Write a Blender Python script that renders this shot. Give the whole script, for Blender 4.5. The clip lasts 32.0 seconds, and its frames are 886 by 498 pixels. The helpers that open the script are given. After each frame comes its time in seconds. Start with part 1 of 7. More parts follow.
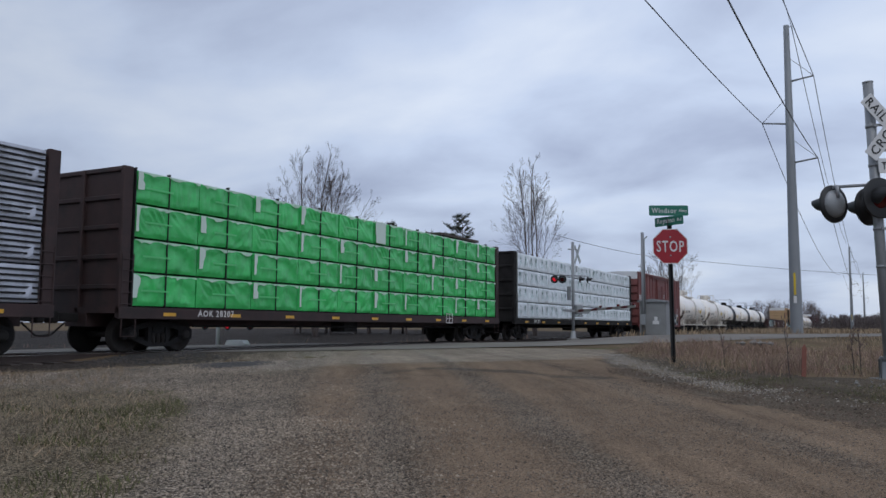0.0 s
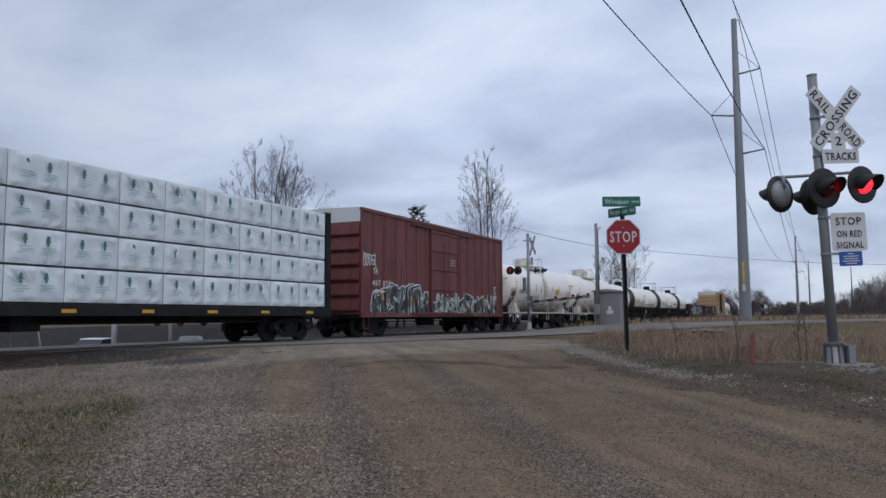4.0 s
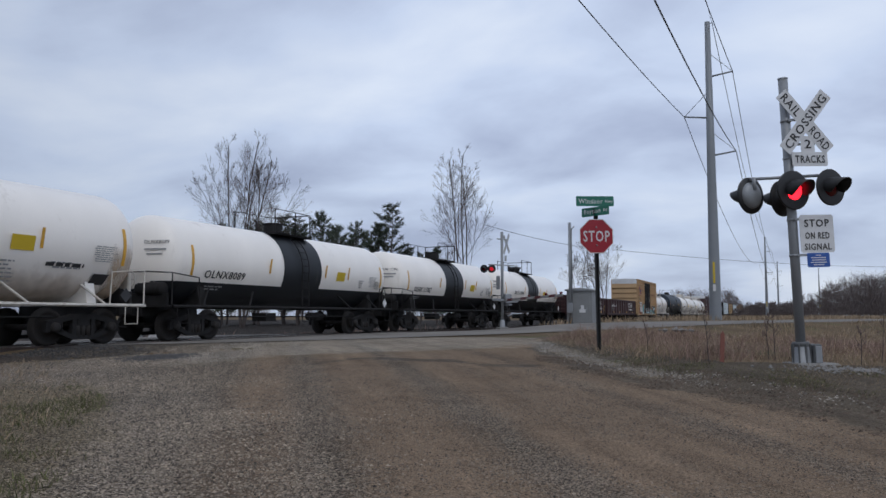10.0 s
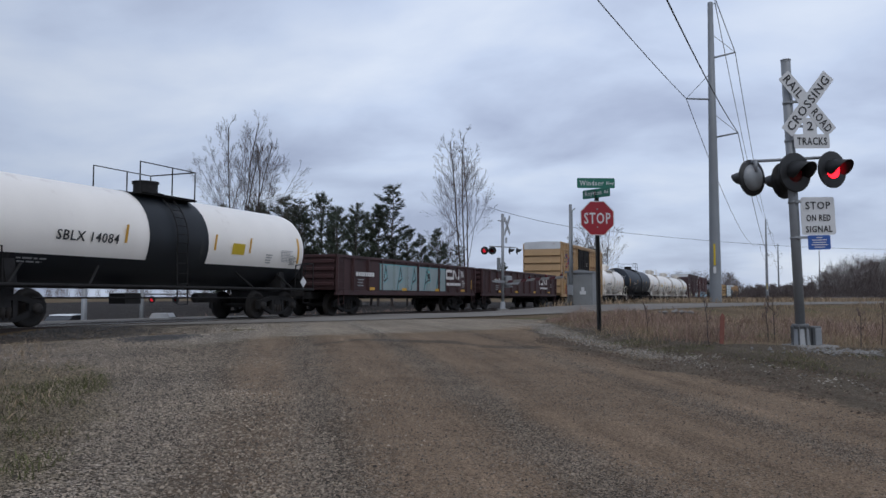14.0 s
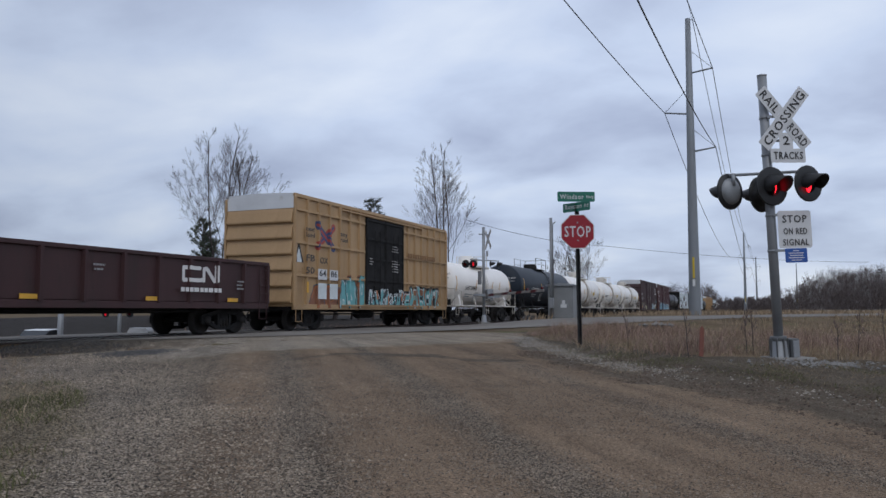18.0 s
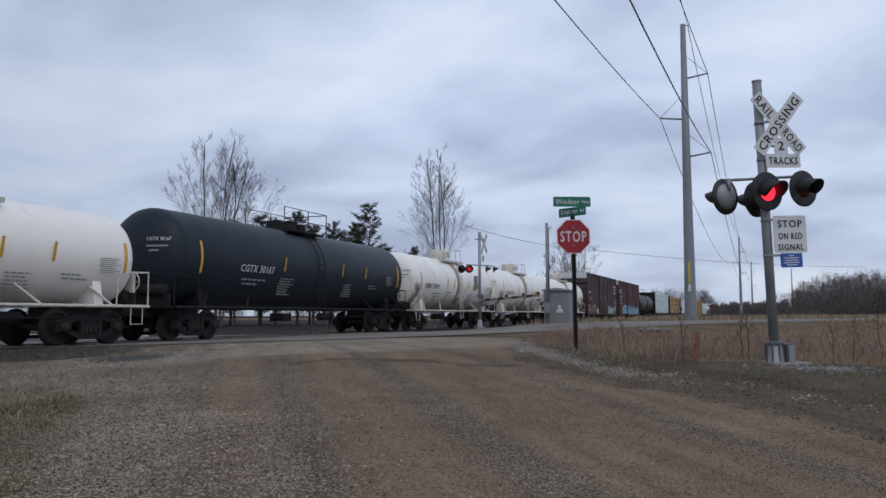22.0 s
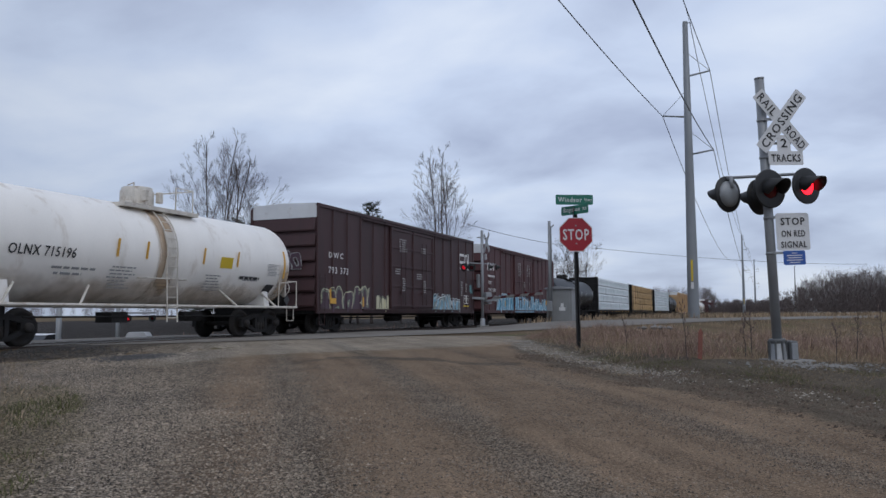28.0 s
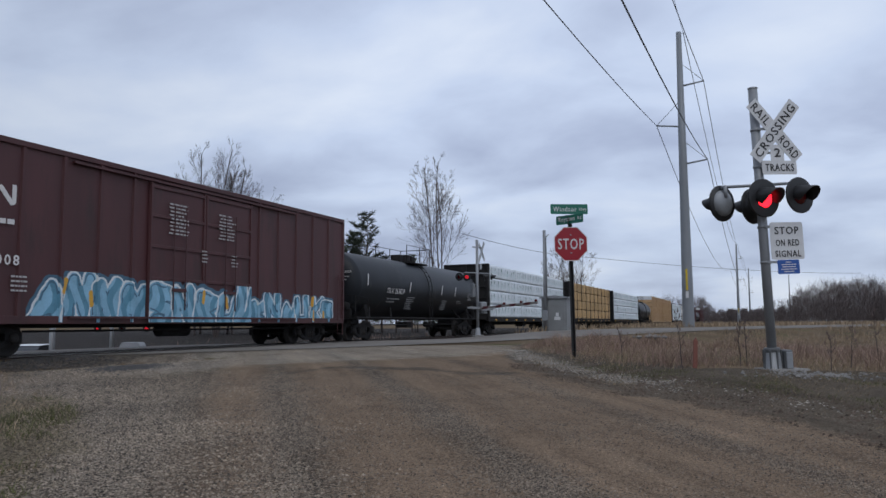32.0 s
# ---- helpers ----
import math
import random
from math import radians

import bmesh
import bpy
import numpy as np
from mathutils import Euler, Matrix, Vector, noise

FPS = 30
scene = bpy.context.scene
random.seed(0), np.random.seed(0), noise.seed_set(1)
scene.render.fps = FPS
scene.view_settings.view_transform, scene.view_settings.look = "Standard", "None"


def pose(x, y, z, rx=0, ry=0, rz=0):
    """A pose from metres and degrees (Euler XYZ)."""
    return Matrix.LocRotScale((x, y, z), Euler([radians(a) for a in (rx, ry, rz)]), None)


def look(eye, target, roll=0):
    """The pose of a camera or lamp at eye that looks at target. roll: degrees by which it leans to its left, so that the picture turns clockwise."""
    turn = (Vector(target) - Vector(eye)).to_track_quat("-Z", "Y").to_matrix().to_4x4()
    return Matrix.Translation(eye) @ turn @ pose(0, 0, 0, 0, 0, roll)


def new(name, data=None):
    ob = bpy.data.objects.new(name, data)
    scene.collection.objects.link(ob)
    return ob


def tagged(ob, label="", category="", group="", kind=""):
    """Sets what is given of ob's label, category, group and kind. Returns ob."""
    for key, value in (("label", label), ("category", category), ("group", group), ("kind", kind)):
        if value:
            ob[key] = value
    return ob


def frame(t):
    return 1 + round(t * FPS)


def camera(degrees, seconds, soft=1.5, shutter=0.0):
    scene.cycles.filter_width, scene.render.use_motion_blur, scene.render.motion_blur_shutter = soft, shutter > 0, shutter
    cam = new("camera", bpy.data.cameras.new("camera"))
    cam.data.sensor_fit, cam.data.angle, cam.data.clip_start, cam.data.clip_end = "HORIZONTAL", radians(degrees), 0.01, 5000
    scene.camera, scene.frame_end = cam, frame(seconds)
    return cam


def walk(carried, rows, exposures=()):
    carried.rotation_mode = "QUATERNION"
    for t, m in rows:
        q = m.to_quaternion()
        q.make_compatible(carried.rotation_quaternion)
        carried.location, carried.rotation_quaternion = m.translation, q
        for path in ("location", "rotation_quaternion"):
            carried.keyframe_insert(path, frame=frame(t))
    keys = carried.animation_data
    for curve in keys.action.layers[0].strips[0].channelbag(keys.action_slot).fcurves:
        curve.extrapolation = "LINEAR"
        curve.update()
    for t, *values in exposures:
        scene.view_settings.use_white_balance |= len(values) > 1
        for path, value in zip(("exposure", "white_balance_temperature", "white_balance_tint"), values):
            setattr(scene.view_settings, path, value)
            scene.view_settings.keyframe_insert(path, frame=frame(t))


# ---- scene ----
# ---- the camera: a hand-held phone at 1.5 m, turning on the spot ----
EYE = (0.0, 0.0, 1.5)
TURNS = [
    (0, 95.532, 0.437, 28.261), (0.5, 95.704, 0.472, 27.546), (1, 95.672, 0.125, 27.159), (1.5, 95.343, -0.092, 26.995),
    (2, 95.314, -0.118, 26.755), (2.5, 95.379, -0.07, 26.268), (3, 95.39, -0.171, 25.862), (3.5, 95.132, -0.387, 25.517),
    (5.5, 94.746, -0.164, 23.708), (6, 94.638, -0.181, 23.519), (6.5, 94.579, -0.037, 23.427), (7, 94.645, -0.027, 23.177),
    (7.5, 94.719, 0.037, 23.085), (8, 94.873, -0.039, 23.163), (8.5, 94.853, -0.112, 23.417), (9, 94.849, 0, 23.5), (9.5, 94.897, 0.047, 23.199),
    (10, 94.81, -0.023, 23.187), (10.5, 94.694, -0.063, 23.312), (11, 94.397, -0.204, 23.42), (11.5, 94.074, -0.123, 23.561),
    (12, 93.865, -0.008, 23.629), (12.5, 93.84, 0.021, 23.577), (13, 93.784, -0.091, 23.541), (13.5, 93.631, 0.027, 23.478),
    (14, 93.485, 0.092, 23.232), (14.5, 93.604, -0.017, 23.088), (16.5, 93.806, 0.225, 22.391), (17, 94.144, 0.317, 22.172),
    (17.5, 94.416, 0.281, 21.945), (18, 94.458, -0.076, 21.856), (18.5, 94.301, -0.151, 21.908), (19, 94.31, -0.058, 21.955),
    (19.5, 94.426, 0.063, 21.893), (20, 94.421, 0.111, 21.679), (20.5, 94.37, 0.153, 21.609), (21, 94.466, 0.127, 21.649),
    (21.5, 94.643, 0.109, 21.611), (22, 94.818, -0.111, 21.562), (22.5, 94.906, -0.309, 21.764), (23, 94.941, -0.31, 21.922),
    (23.5, 94.789, -0.302, 21.945), (24, 94.724, -0.353, 22.003), (24.5, 94.732, -0.319, 22.103), (25, 94.781, -0.409, 22.148),
    (25.5, 94.811, -0.352, 22.06), (27.5, 94.566, -0.332, 21.799), (28, 94.704, -0.253, 21.743), (28.5, 94.899, -0.179, 21.693),
    (29, 95.005, -0.097, 21.735), (29.5, 95.056, -0.156, 21.68), (30, 95.074, -0.122, 21.691), (30.5, 95.087, -0.218, 21.718),
    (31, 95.148, -0.327, 21.636), (31.5, 95.261, -0.35, 21.508), (32, 95.39, -0.354, 21.38),]
# seconds, tilt, lean, heading
def turned(tilt, lean, heading):
    return pose(*EYE, tilt, 0, heading) @ pose(0, 0, 0, 0, 0, lean)


cam = camera(58.49, 32.0, soft=1.5)
walk(cam, [(t, turned(a, b, c)) for t, a, b, c in TURNS])

# ---- world: a closed, layered overcast ----
SUN_DIR = Vector((0.35, -0.5, 0.8)).normalized()
world = bpy.data.worlds.new("overcast_sky")
scene.world = world
world.use_nodes = True
wn, wl = world.node_tree.nodes, world.node_tree.links
wn.clear()


def wnode(kind, **values):
    n = wn.new(kind)
    for k, v in values.items():
        if k in n.inputs:
            n.inputs[k].default_value = v
    return n


w_out = wnode("ShaderNodeOutputWorld")
w_bg = wnode("ShaderNodeBackground", Strength=1.0)
w_sky = wnode("ShaderNodeTexSky")
w_sky.sky_type, w_sky.sun_disc = "NISHITA", False
w_sky.sun_elevation, w_sky.sun_rotation = radians(50), radians(145)
w_dim = wnode("ShaderNodeVectorMath")
w_dim.operation = "SCALE"
w_dim.inputs["Scale"].default_value = 0.1
w_geo = wnode("ShaderNodeTexCoord")
w_sep = wnode("ShaderNodeSeparateXYZ")
w_add = wnode("ShaderNodeMath")
w_add.operation, w_add.inputs[1].default_value = "ADD", 0.30
w_max = wnode("ShaderNodeMath")
w_max.operation, w_max.inputs[1].default_value = "MAXIMUM", 0.05
w_dx, w_dy = wnode("ShaderNodeMath"), wnode("ShaderNodeMath")
w_dx.operation = w_dy.operation = "DIVIDE"
w_com = wnode("ShaderNodeCombineXYZ")
w_map = wnode("ShaderNodeMapping")
w_map.inputs["Rotation"].default_value = (0, 0, radians(-38))
w_map.inputs["Scale"].default_value = (1.1, 1.5, 1)
w_map.inputs["Location"].default_value = (1.3, 0.4, 0)
w_n1 = wnode("ShaderNodeTexNoise", Scale=1.7, Detail=7.0, Roughness=0.5, Distortion=0.25)
w_n2 = wnode("ShaderNodeTexNoise", Scale=0.42, Detail=3.0, Roughness=0.5)
w_mixn = wnode("ShaderNodeMix")
w_mixn.inputs[0].default_value = 0.38
w_ramp = wnode("ShaderNodeValToRGB")
cr = w_ramp.color_ramp
cr.elements[0].position, cr.elements[0].color = 0.36, (0.40, 0.465, 0.64, 1)
cr.elements[1].position, cr.elements[1].color = 0.66, (0.78, 0.855, 0.985, 1)
e = cr.elements.new(0.5)
e.color = (0.59, 0.685, 0.88, 1)
w_mix = wnode("ShaderNodeMix")
w_mix.data_type = "RGBA"
w_mix.inputs[0].default_value = 0.92
wl.new(w_geo.outputs["Generated"], w_sep.inputs[0])
wl.new(w_sep.outputs["Z"], w_add.inputs[0])
wl.new(w_add.outputs[0], w_max.inputs[0])
wl.new(w_sep.outputs["X"], w_dx.inputs[0])
wl.new(w_sep.outputs["Y"], w_dy.inputs[0])
wl.new(w_max.outputs[0], w_dx.inputs[1])
wl.new(w_max.outputs[0], w_dy.inputs[1])
wl.new(w_dx.outputs[0], w_com.inputs[0])
wl.new(w_dy.outputs[0], w_com.inputs[1])
wl.new(w_com.outputs[0], w_map.inputs[0])
wl.new(w_map.outputs[0], w_n1.inputs["Vector"])
wl.new(w_map.outputs[0], w_n2.inputs["Vector"])
wl.new(w_n1.outputs["Fac"], w_mixn.inputs[2])
wl.new(w_n2.outputs["Fac"], w_mixn.inputs[3])
wl.new(w_mixn.outputs[0], w_ramp.inputs[0])
wl.new(w_sky.outputs[0], w_dim.inputs[0])
wl.new(w_dim.outputs[0], w_mix.inputs[6])
wl.new(w_ramp.outputs[0], w_mix.inputs[7])
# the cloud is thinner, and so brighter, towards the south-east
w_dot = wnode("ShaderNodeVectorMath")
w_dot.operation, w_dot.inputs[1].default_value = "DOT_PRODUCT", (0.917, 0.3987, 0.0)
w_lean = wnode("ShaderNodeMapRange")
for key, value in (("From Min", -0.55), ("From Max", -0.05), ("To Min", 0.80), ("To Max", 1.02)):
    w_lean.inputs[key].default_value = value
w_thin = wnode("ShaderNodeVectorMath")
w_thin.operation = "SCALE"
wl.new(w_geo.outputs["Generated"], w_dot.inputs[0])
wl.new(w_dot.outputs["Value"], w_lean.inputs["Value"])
w_low = wnode("ShaderNodeMapRange")
for key, value in (("From Min", 0.0), ("From Max", 0.22), ("To Min", 0.86), ("To Max", 1.0)):
    w_low.inputs[key].default_value = value
w_both = wnode("ShaderNodeMath")
w_both.operation = "MULTIPLY"
wl.new(w_sep.outputs["Z"], w_low.inputs["Value"])
wl.new(w_low.outputs[0], w_both.inputs[0])
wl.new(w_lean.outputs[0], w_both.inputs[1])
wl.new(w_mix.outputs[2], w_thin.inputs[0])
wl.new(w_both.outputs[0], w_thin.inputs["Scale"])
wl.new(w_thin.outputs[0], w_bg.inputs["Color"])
wl.new(w_bg.outputs[0], w_out.inputs[0])

sun_data = bpy.data.lights.new("sun", "SUN")
sun_data.energy, sun_data.angle, sun_data.color = 0.6, radians(30), (1.0, 0.97, 0.93)
sun = new("sun", sun_data)
sun.matrix_world = look((0, 0, 60), Vector((0, 0, 60)) - SUN_DIR * 10)


# ---- materials ----
def mat(name, col, rough=0.6, metal=0.0, var=0.25, scale=1.2, fine=30.0, bump=0.15, dirt=None, dirt_amount=0.5, streak=1.0, object_random=0.0, island=0.0, glow=0.0, spec=0.5):
    m = bpy.data.materials.new(name)
    m.use_nodes = True
    n, l = m.node_tree.nodes, m.node_tree.links
    b = n["Principled BSDF"]
    b.inputs["Roughness"].default_value, b.inputs["Metallic"].default_value = rough, metal
    b.inputs["Specular IOR Level"].default_value = spec
    co = n.new("ShaderNodeTexCoord")
    mp = n.new("ShaderNodeMapping")
    mp.inputs["Scale"].default_value = (1, 1, 1 / streak)
    l.new(co.outputs["Object"], mp.inputs[0])
    n1, n2 = n.new("ShaderNodeTexNoise"), n.new("ShaderNodeTexNoise")
    n1.inputs["Scale"].default_value, n1.inputs["Detail"].default_value = scale, 5
    n2.inputs["Scale"].default_value, n2.inputs["Detail"].default_value = fine, 3
    l.new(mp.outputs[0], n1.inputs["Vector"])
    l.new(co.outputs["Object"], n2.inputs["Vector"])
    add = n.new("ShaderNodeMath")
    add.operation = "MULTIPLY_ADD"
    add.inputs[1].default_value = 0.45
    l.new(n2.outputs["Fac"], add.inputs[0])
    l.new(n1.outputs["Fac"], add.inputs[2])
    rng = n.new("ShaderNodeMapRange")
    rng.inputs["From Min"].default_value, rng.inputs["From Max"].default_value = 0.45, 1.0
    rng.inputs["To Min"].default_value, rng.inputs["To Max"].default_value = 1 - var, 1 + var
    l.new(add.outputs[0], rng.inputs["Value"])
    last = rng.outputs[0]
    for amount, kind, out in ((object_random, "ShaderNodeObjectInfo", "Random"), (island, "ShaderNodeNewGeometry", "Random Per Island")):
        if amount:
            oi, r2, mu = n.new(kind), n.new("ShaderNodeMapRange"), n.new("ShaderNodeMath")
            r2.inputs["To Min"].default_value, r2.inputs["To Max"].default_value = 1 - amount, 1 + amount
            mu.operation = "MULTIPLY"
            l.new(oi.outputs[out], r2.inputs["Value"])
            l.new(r2.outputs[0], mu.inputs[0])
            l.new(last, mu.inputs[1])
            last = mu.outputs[0]
    vm = n.new("ShaderNodeVectorMath")
    vm.operation = "SCALE"
    vm.inputs[0].default_value = col
    l.new(last, vm.inputs["Scale"])
    colour = vm.outputs[0]
    if dirt:
        n3, r3, mx = n.new("ShaderNodeTexNoise"), n.new("ShaderNodeMapRange"), n.new("ShaderNodeMix")
        n3.inputs["Scale"].default_value, n3.inputs["Detail"].default_value = scale * 1.7, 7
        n3.inputs["Roughness"].default_value = 0.65
        l.new(mp.outputs[0], n3.inputs["Vector"])
        r3.inputs["From Min"].default_value, r3.inputs["From Max"].default_value = 0.72 - 0.4 * dirt_amount, 0.85 - 0.25 * dirt_amount
        l.new(n3.outputs["Fac"], r3.inputs["Value"])
        mx.data_type = "RGBA"
        l.new(r3.outputs[0], mx.inputs[0])
        l.new(colour, mx.inputs[6])
        mx.inputs[7].default_value = (*dirt, 1)
        colour = mx.outputs[2]
    l.new(colour, b.inputs["Base Color"])
    if bump:
        bp = n.new("ShaderNodeBump")
        bp.inputs["Strength"].default_value, bp.inputs["Distance"].default_value = bump, 0.02
        l.new(add.outputs[0], bp.inputs["Height"])
        l.new(bp.outputs[0], b.inputs["Normal"])
    if glow:
        b.inputs["Emission Color"].default_value, b.inputs["Emission Strength"].default_value = (*col, 1), glow
    return m


RUST = (0.09, 0.045, 0.03)
M_GROUND = mat("dry_grass_ground", (0.125, 0.09, 0.056), 0.95, spec=0.05, var=0.45, scale=0.35, fine=9, bump=0.6, dirt=(0.07, 0.085, 0.03), dirt_amount=0.45)


def stony(name, light, dark, soil, size, soil_amount, tracks=0.0, rough=0.95, tint=0.5, zones=()):
    """Gravel: two sizes of stones with dark gaps, tinted by soil, with lanes worn by tyres along the gravel road."""
    m = bpy.data.materials.new(name)
    m.use_nodes = True
    n, l = m.node_tree.nodes, m.node_tree.links
    b = n["Principled BSDF"]
    b.inputs["Roughness"].default_value, b.inputs["Specular IOR Level"].default_value = rough, 0.08
    co = n.new("ShaderNodeTexCoord")

    def calc(op, a, c, third=None):
        k = n.new("ShaderNodeMath")
        k.operation = op
        for q, v in enumerate((a, c) if third is None else (a, c, third)):
            if isinstance(v, (int, float)):
                k.inputs[q].default_value = v
            else:
                l.new(v, k.inputs[q])
        return k.outputs[0]

    def span(v, a, c, lo, hi):
        k = n.new("ShaderNodeMapRange")
        for q, x in (("From Min", a), ("From Max", c), ("To Min", lo), ("To Max", hi)):
            k.inputs[q].default_value = x
        l.new(v, k.inputs["Value"])
        return k.outputs[0]

    def cloud(scale, detail, roughness, vector):
        k = n.new("ShaderNodeTexNoise")
        k.inputs["Scale"].default_value, k.inputs["Detail"].default_value, k.inputs["Roughness"].default_value = scale, detail, roughness
        l.new(vector, k.inputs["Vector"])
        return k.outputs["Fac"]

    def mixed(fac, a, c):
        k = n.new("ShaderNodeMix")
        k.data_type = "RGBA"
        for q, v in ((0, fac), (6, a), (7, c)):
            if isinstance(v, tuple):
                k.inputs[q].default_value = (*v, 1)
            elif isinstance(v, (int, float)):
                k.inputs[q].default_value = v
            else:
                l.new(v, k.inputs[q])
        return k.outputs[2]

    here = co.outputs["Object"]
    big, small = n.new("ShaderNodeTexVoronoi"), n.new("ShaderNodeTexVoronoi")
    big.inputs["Scale"].default_value, small.inputs["Scale"].default_value = 1 / size, 2.3 / size
    l.new(here, big.inputs["Vector"])
    l.new(here, small.inputs["Vector"])
    r1, r2 = n.new("ShaderNodeSeparateColor"), n.new("ShaderNodeSeparateColor")
    l.new(big.outputs["Color"], r1.inputs[0])
    l.new(small.outputs["Color"], r2.inputs[0])
    # lanes run along the road; ridges of loose stone lie between the worn wheel tracks
    turn, mp = n.new("ShaderNodeMapping"), n.new("ShaderNodeMapping")
    turn.inputs["Rotation"].default_value = (0, 0, radians(-36))
    l.new(here, turn.inputs[0])
    mp.inputs["Scale"].default_value = (1.3, 0.10 if tracks else 0.9, 1)
    l.new(turn.outputs[0], mp.inputs[0])
    lane = calc("MULTIPLY_ADD", cloud(1.3, 8, 0.75, here), 0.8, cloud(1.1, 4, 0.6, mp.outputs[0]))
    worn = span(lane, 1.02 - 0.4 * soil_amount, 1.24 - 0.4 * soil_amount, 0, 1)
    grain = cloud(90.0, 2, 0.6, here)
    if zones:
        # zones of the one sheet: each blends in along a ragged border
        ragged = calc("MULTIPLY_ADD", cloud(2.2, 8, 0.75, here), 2.4, -1.2)

        def zone(attr):
            k = n.new("ShaderNodeAttribute")
            k.attribute_name = attr
            return k.outputs["Fac"]

        worn = span(calc("ADD", zone("worn"), calc("MULTIPLY", ragged, 0.5)), 0.15, 0.85, 0, 1)
        soil_lo, soil_hi = tuple(c * 0.38 for c in soil), tuple(c * 1.58 for c in soil)
        for attr, z_light, z_dark, z_soil in zones:
            w = span(calc("ADD", zone(attr), ragged), -0.25, 0.25, 0, 1)
            light, dark = mixed(w, light, z_light), mixed(w, dark, z_dark)
            soil_lo, soil_hi = mixed(w, soil_lo, tuple(c * 0.38 for c in z_soil)), mixed(w, soil_hi, tuple(c * 1.58 for c in z_soil))
    # how many stones lie on the soil
    have = calc("GREATER_THAN", r1.outputs[1], calc("MULTIPLY", worn, 0.85))
    have_small = calc("GREATER_THAN", r2.outputs[1], calc("MULTIPLY_ADD", worn, 0.35, 0.15))
    stone = mixed(calc("POWER", r1.outputs[0], 2.0), dark, light)
    chip = mixed(calc("POWER", r2.outputs[0], 1.5), dark, light)
    floor = mixed(span(grain, 0.3, 0.7, 0, 1), soil_lo, soil_hi) if zones else mixed(span(grain, 0.3, 0.7, 0, 1), tuple(c * 0.38 for c in soil), tuple(c * 1.58 for c in soil))
    col = mixed(have_small, floor, mixed(calc("MULTIPLY", worn, tint), chip, floor))
    shape = span(big.outputs["Distance"], 0.28, 0.46, 1, 0)
    col = mixed(calc("MULTIPLY", have, shape), col, mixed(calc("MULTIPLY", worn, tint * 0.7), stone, floor))
    patch = span(cloud(0.6, 9, 0.8, here), 0.3, 0.7, 0.74, 1.26)
    if zones:
        patch = calc("MULTIPLY", patch, span(cloud(2.0, 5, 0.62, mp.outputs[0]), 0.3, 0.7, 0.74, 1.26))
        patch = calc("MULTIPLY", patch, span(cloud(38.0, 4, 0.75, here), 0.34, 0.66, 0.62, 1.38))
    vm = n.new("ShaderNodeVectorMath")
    vm.operation = "SCALE"
    l.new(col, vm.inputs[0])
    l.new(patch, vm.inputs["Scale"])
    l.new(vm.outputs[0], b.inputs["Base Color"])
    bp = n.new("ShaderNodeBump")
    bp.inputs["Strength"].default_value, bp.inputs["Distance"].default_value = 1.0, size * 0.6
    l.new(calc("MULTIPLY_ADD", calc("MULTIPLY", have, shape), 1.0, calc("MULTIPLY", span(small.outputs["Distance"], 0.1, 0.5, 1, 0), 0.4)), bp.inputs["Height"])
    l.new(bp.outputs[0], b.inputs["Normal"])
    return m


M_GRAVEL = stony("packed_gravel", (0.35, 0.283, 0.212), (0.022, 0.017, 0.013), (0.19, 0.133, 0.088), 0.027, 0.55, 1.0, tint=0.8, zones=(
    ("apron", (0.50, 0.43, 0.345), (0.09, 0.076, 0.06), (0.24, 0.198, 0.15)),
    ("verge", (0.50, 0.415, 0.325), (0.016, 0.013, 0.010), (0.125, 0.090, 0.062)),
    ("turf", (0.36, 0.29, 0.20), (0.03, 0.025, 0.016), (0.17, 0.128, 0.08)),
    # dark verge soil; the same colour also paints the shaded ridge at the apron
    ("earth_and_shade", (0.26, 0.225, 0.185), (0.028, 0.022, 0.018), (0.098, 0.078, 0.056))))
M_ASPHALT = mat("worn_asphalt", (0.195, 0.178, 0.158), 0.95, spec=0.08, var=0.22, scale=0.4, fine=40, bump=0.3, dirt=(0.135, 0.115, 0.095), dirt_amount=0.5)
M_BALLAST = stony("track_ballast", (0.15, 0.125, 0.105), (0.03, 0.026, 0.024), (0.045, 0.036, 0.03), 0.055, 0.5)
M_RAIL = mat("rusty_rail_steel", (0.06, 0.042, 0.034), 0.7, 0.2, fine=60)
M_RAILTOP = mat("polished_rail_head", (0.45, 0.44, 0.43), 0.3, 0.9, bump=0)
M_TIE = mat("creosoted_wood", (0.06, 0.047, 0.04), 0.9, var=0.4, object_random=0.3)
M_STONE = mat("stones", (0.195, 0.156, 0.116), 0.9, var=0.2, island=0.85, bump=0)
M_PALESTONE = mat("pale_stones", (0.21, 0.185, 0.155), 0.9, var=0.2, island=0.6, bump=0)
M_ROADSTONE = mat("road_stones", (0.15, 0.118, 0.088), 0.9, var=0.2, island=0.85, bump=0)
M_DARKGROUND = stony("dark_stony_ground", (0.07, 0.062, 0.056), (0.025, 0.022, 0.02), (0.045, 0.038, 0.034), 0.06, 0.5)
M_BLACK = mat("black_underframe", (0.024, 0.023, 0.023), 0.85, spec=0.12, var=0.4, scale=2, dirt=(0.026, 0.021, 0.018), dirt_amount=0.3)
M_STEELDK = mat("dark_steel", (0.030, 0.0275, 0.026), 0.8, 0.0, spec=0.15, var=0.4, dirt=(0.028, 0.022, 0.018))
M_TANKW = mat("white_tank_paint", (0.85, 0.80, 0.735), 0.34, var=0.05, scale=0.8, bump=0.03, dirt=(0.62, 0.56, 0.49), dirt_amount=0.3, streak=3)
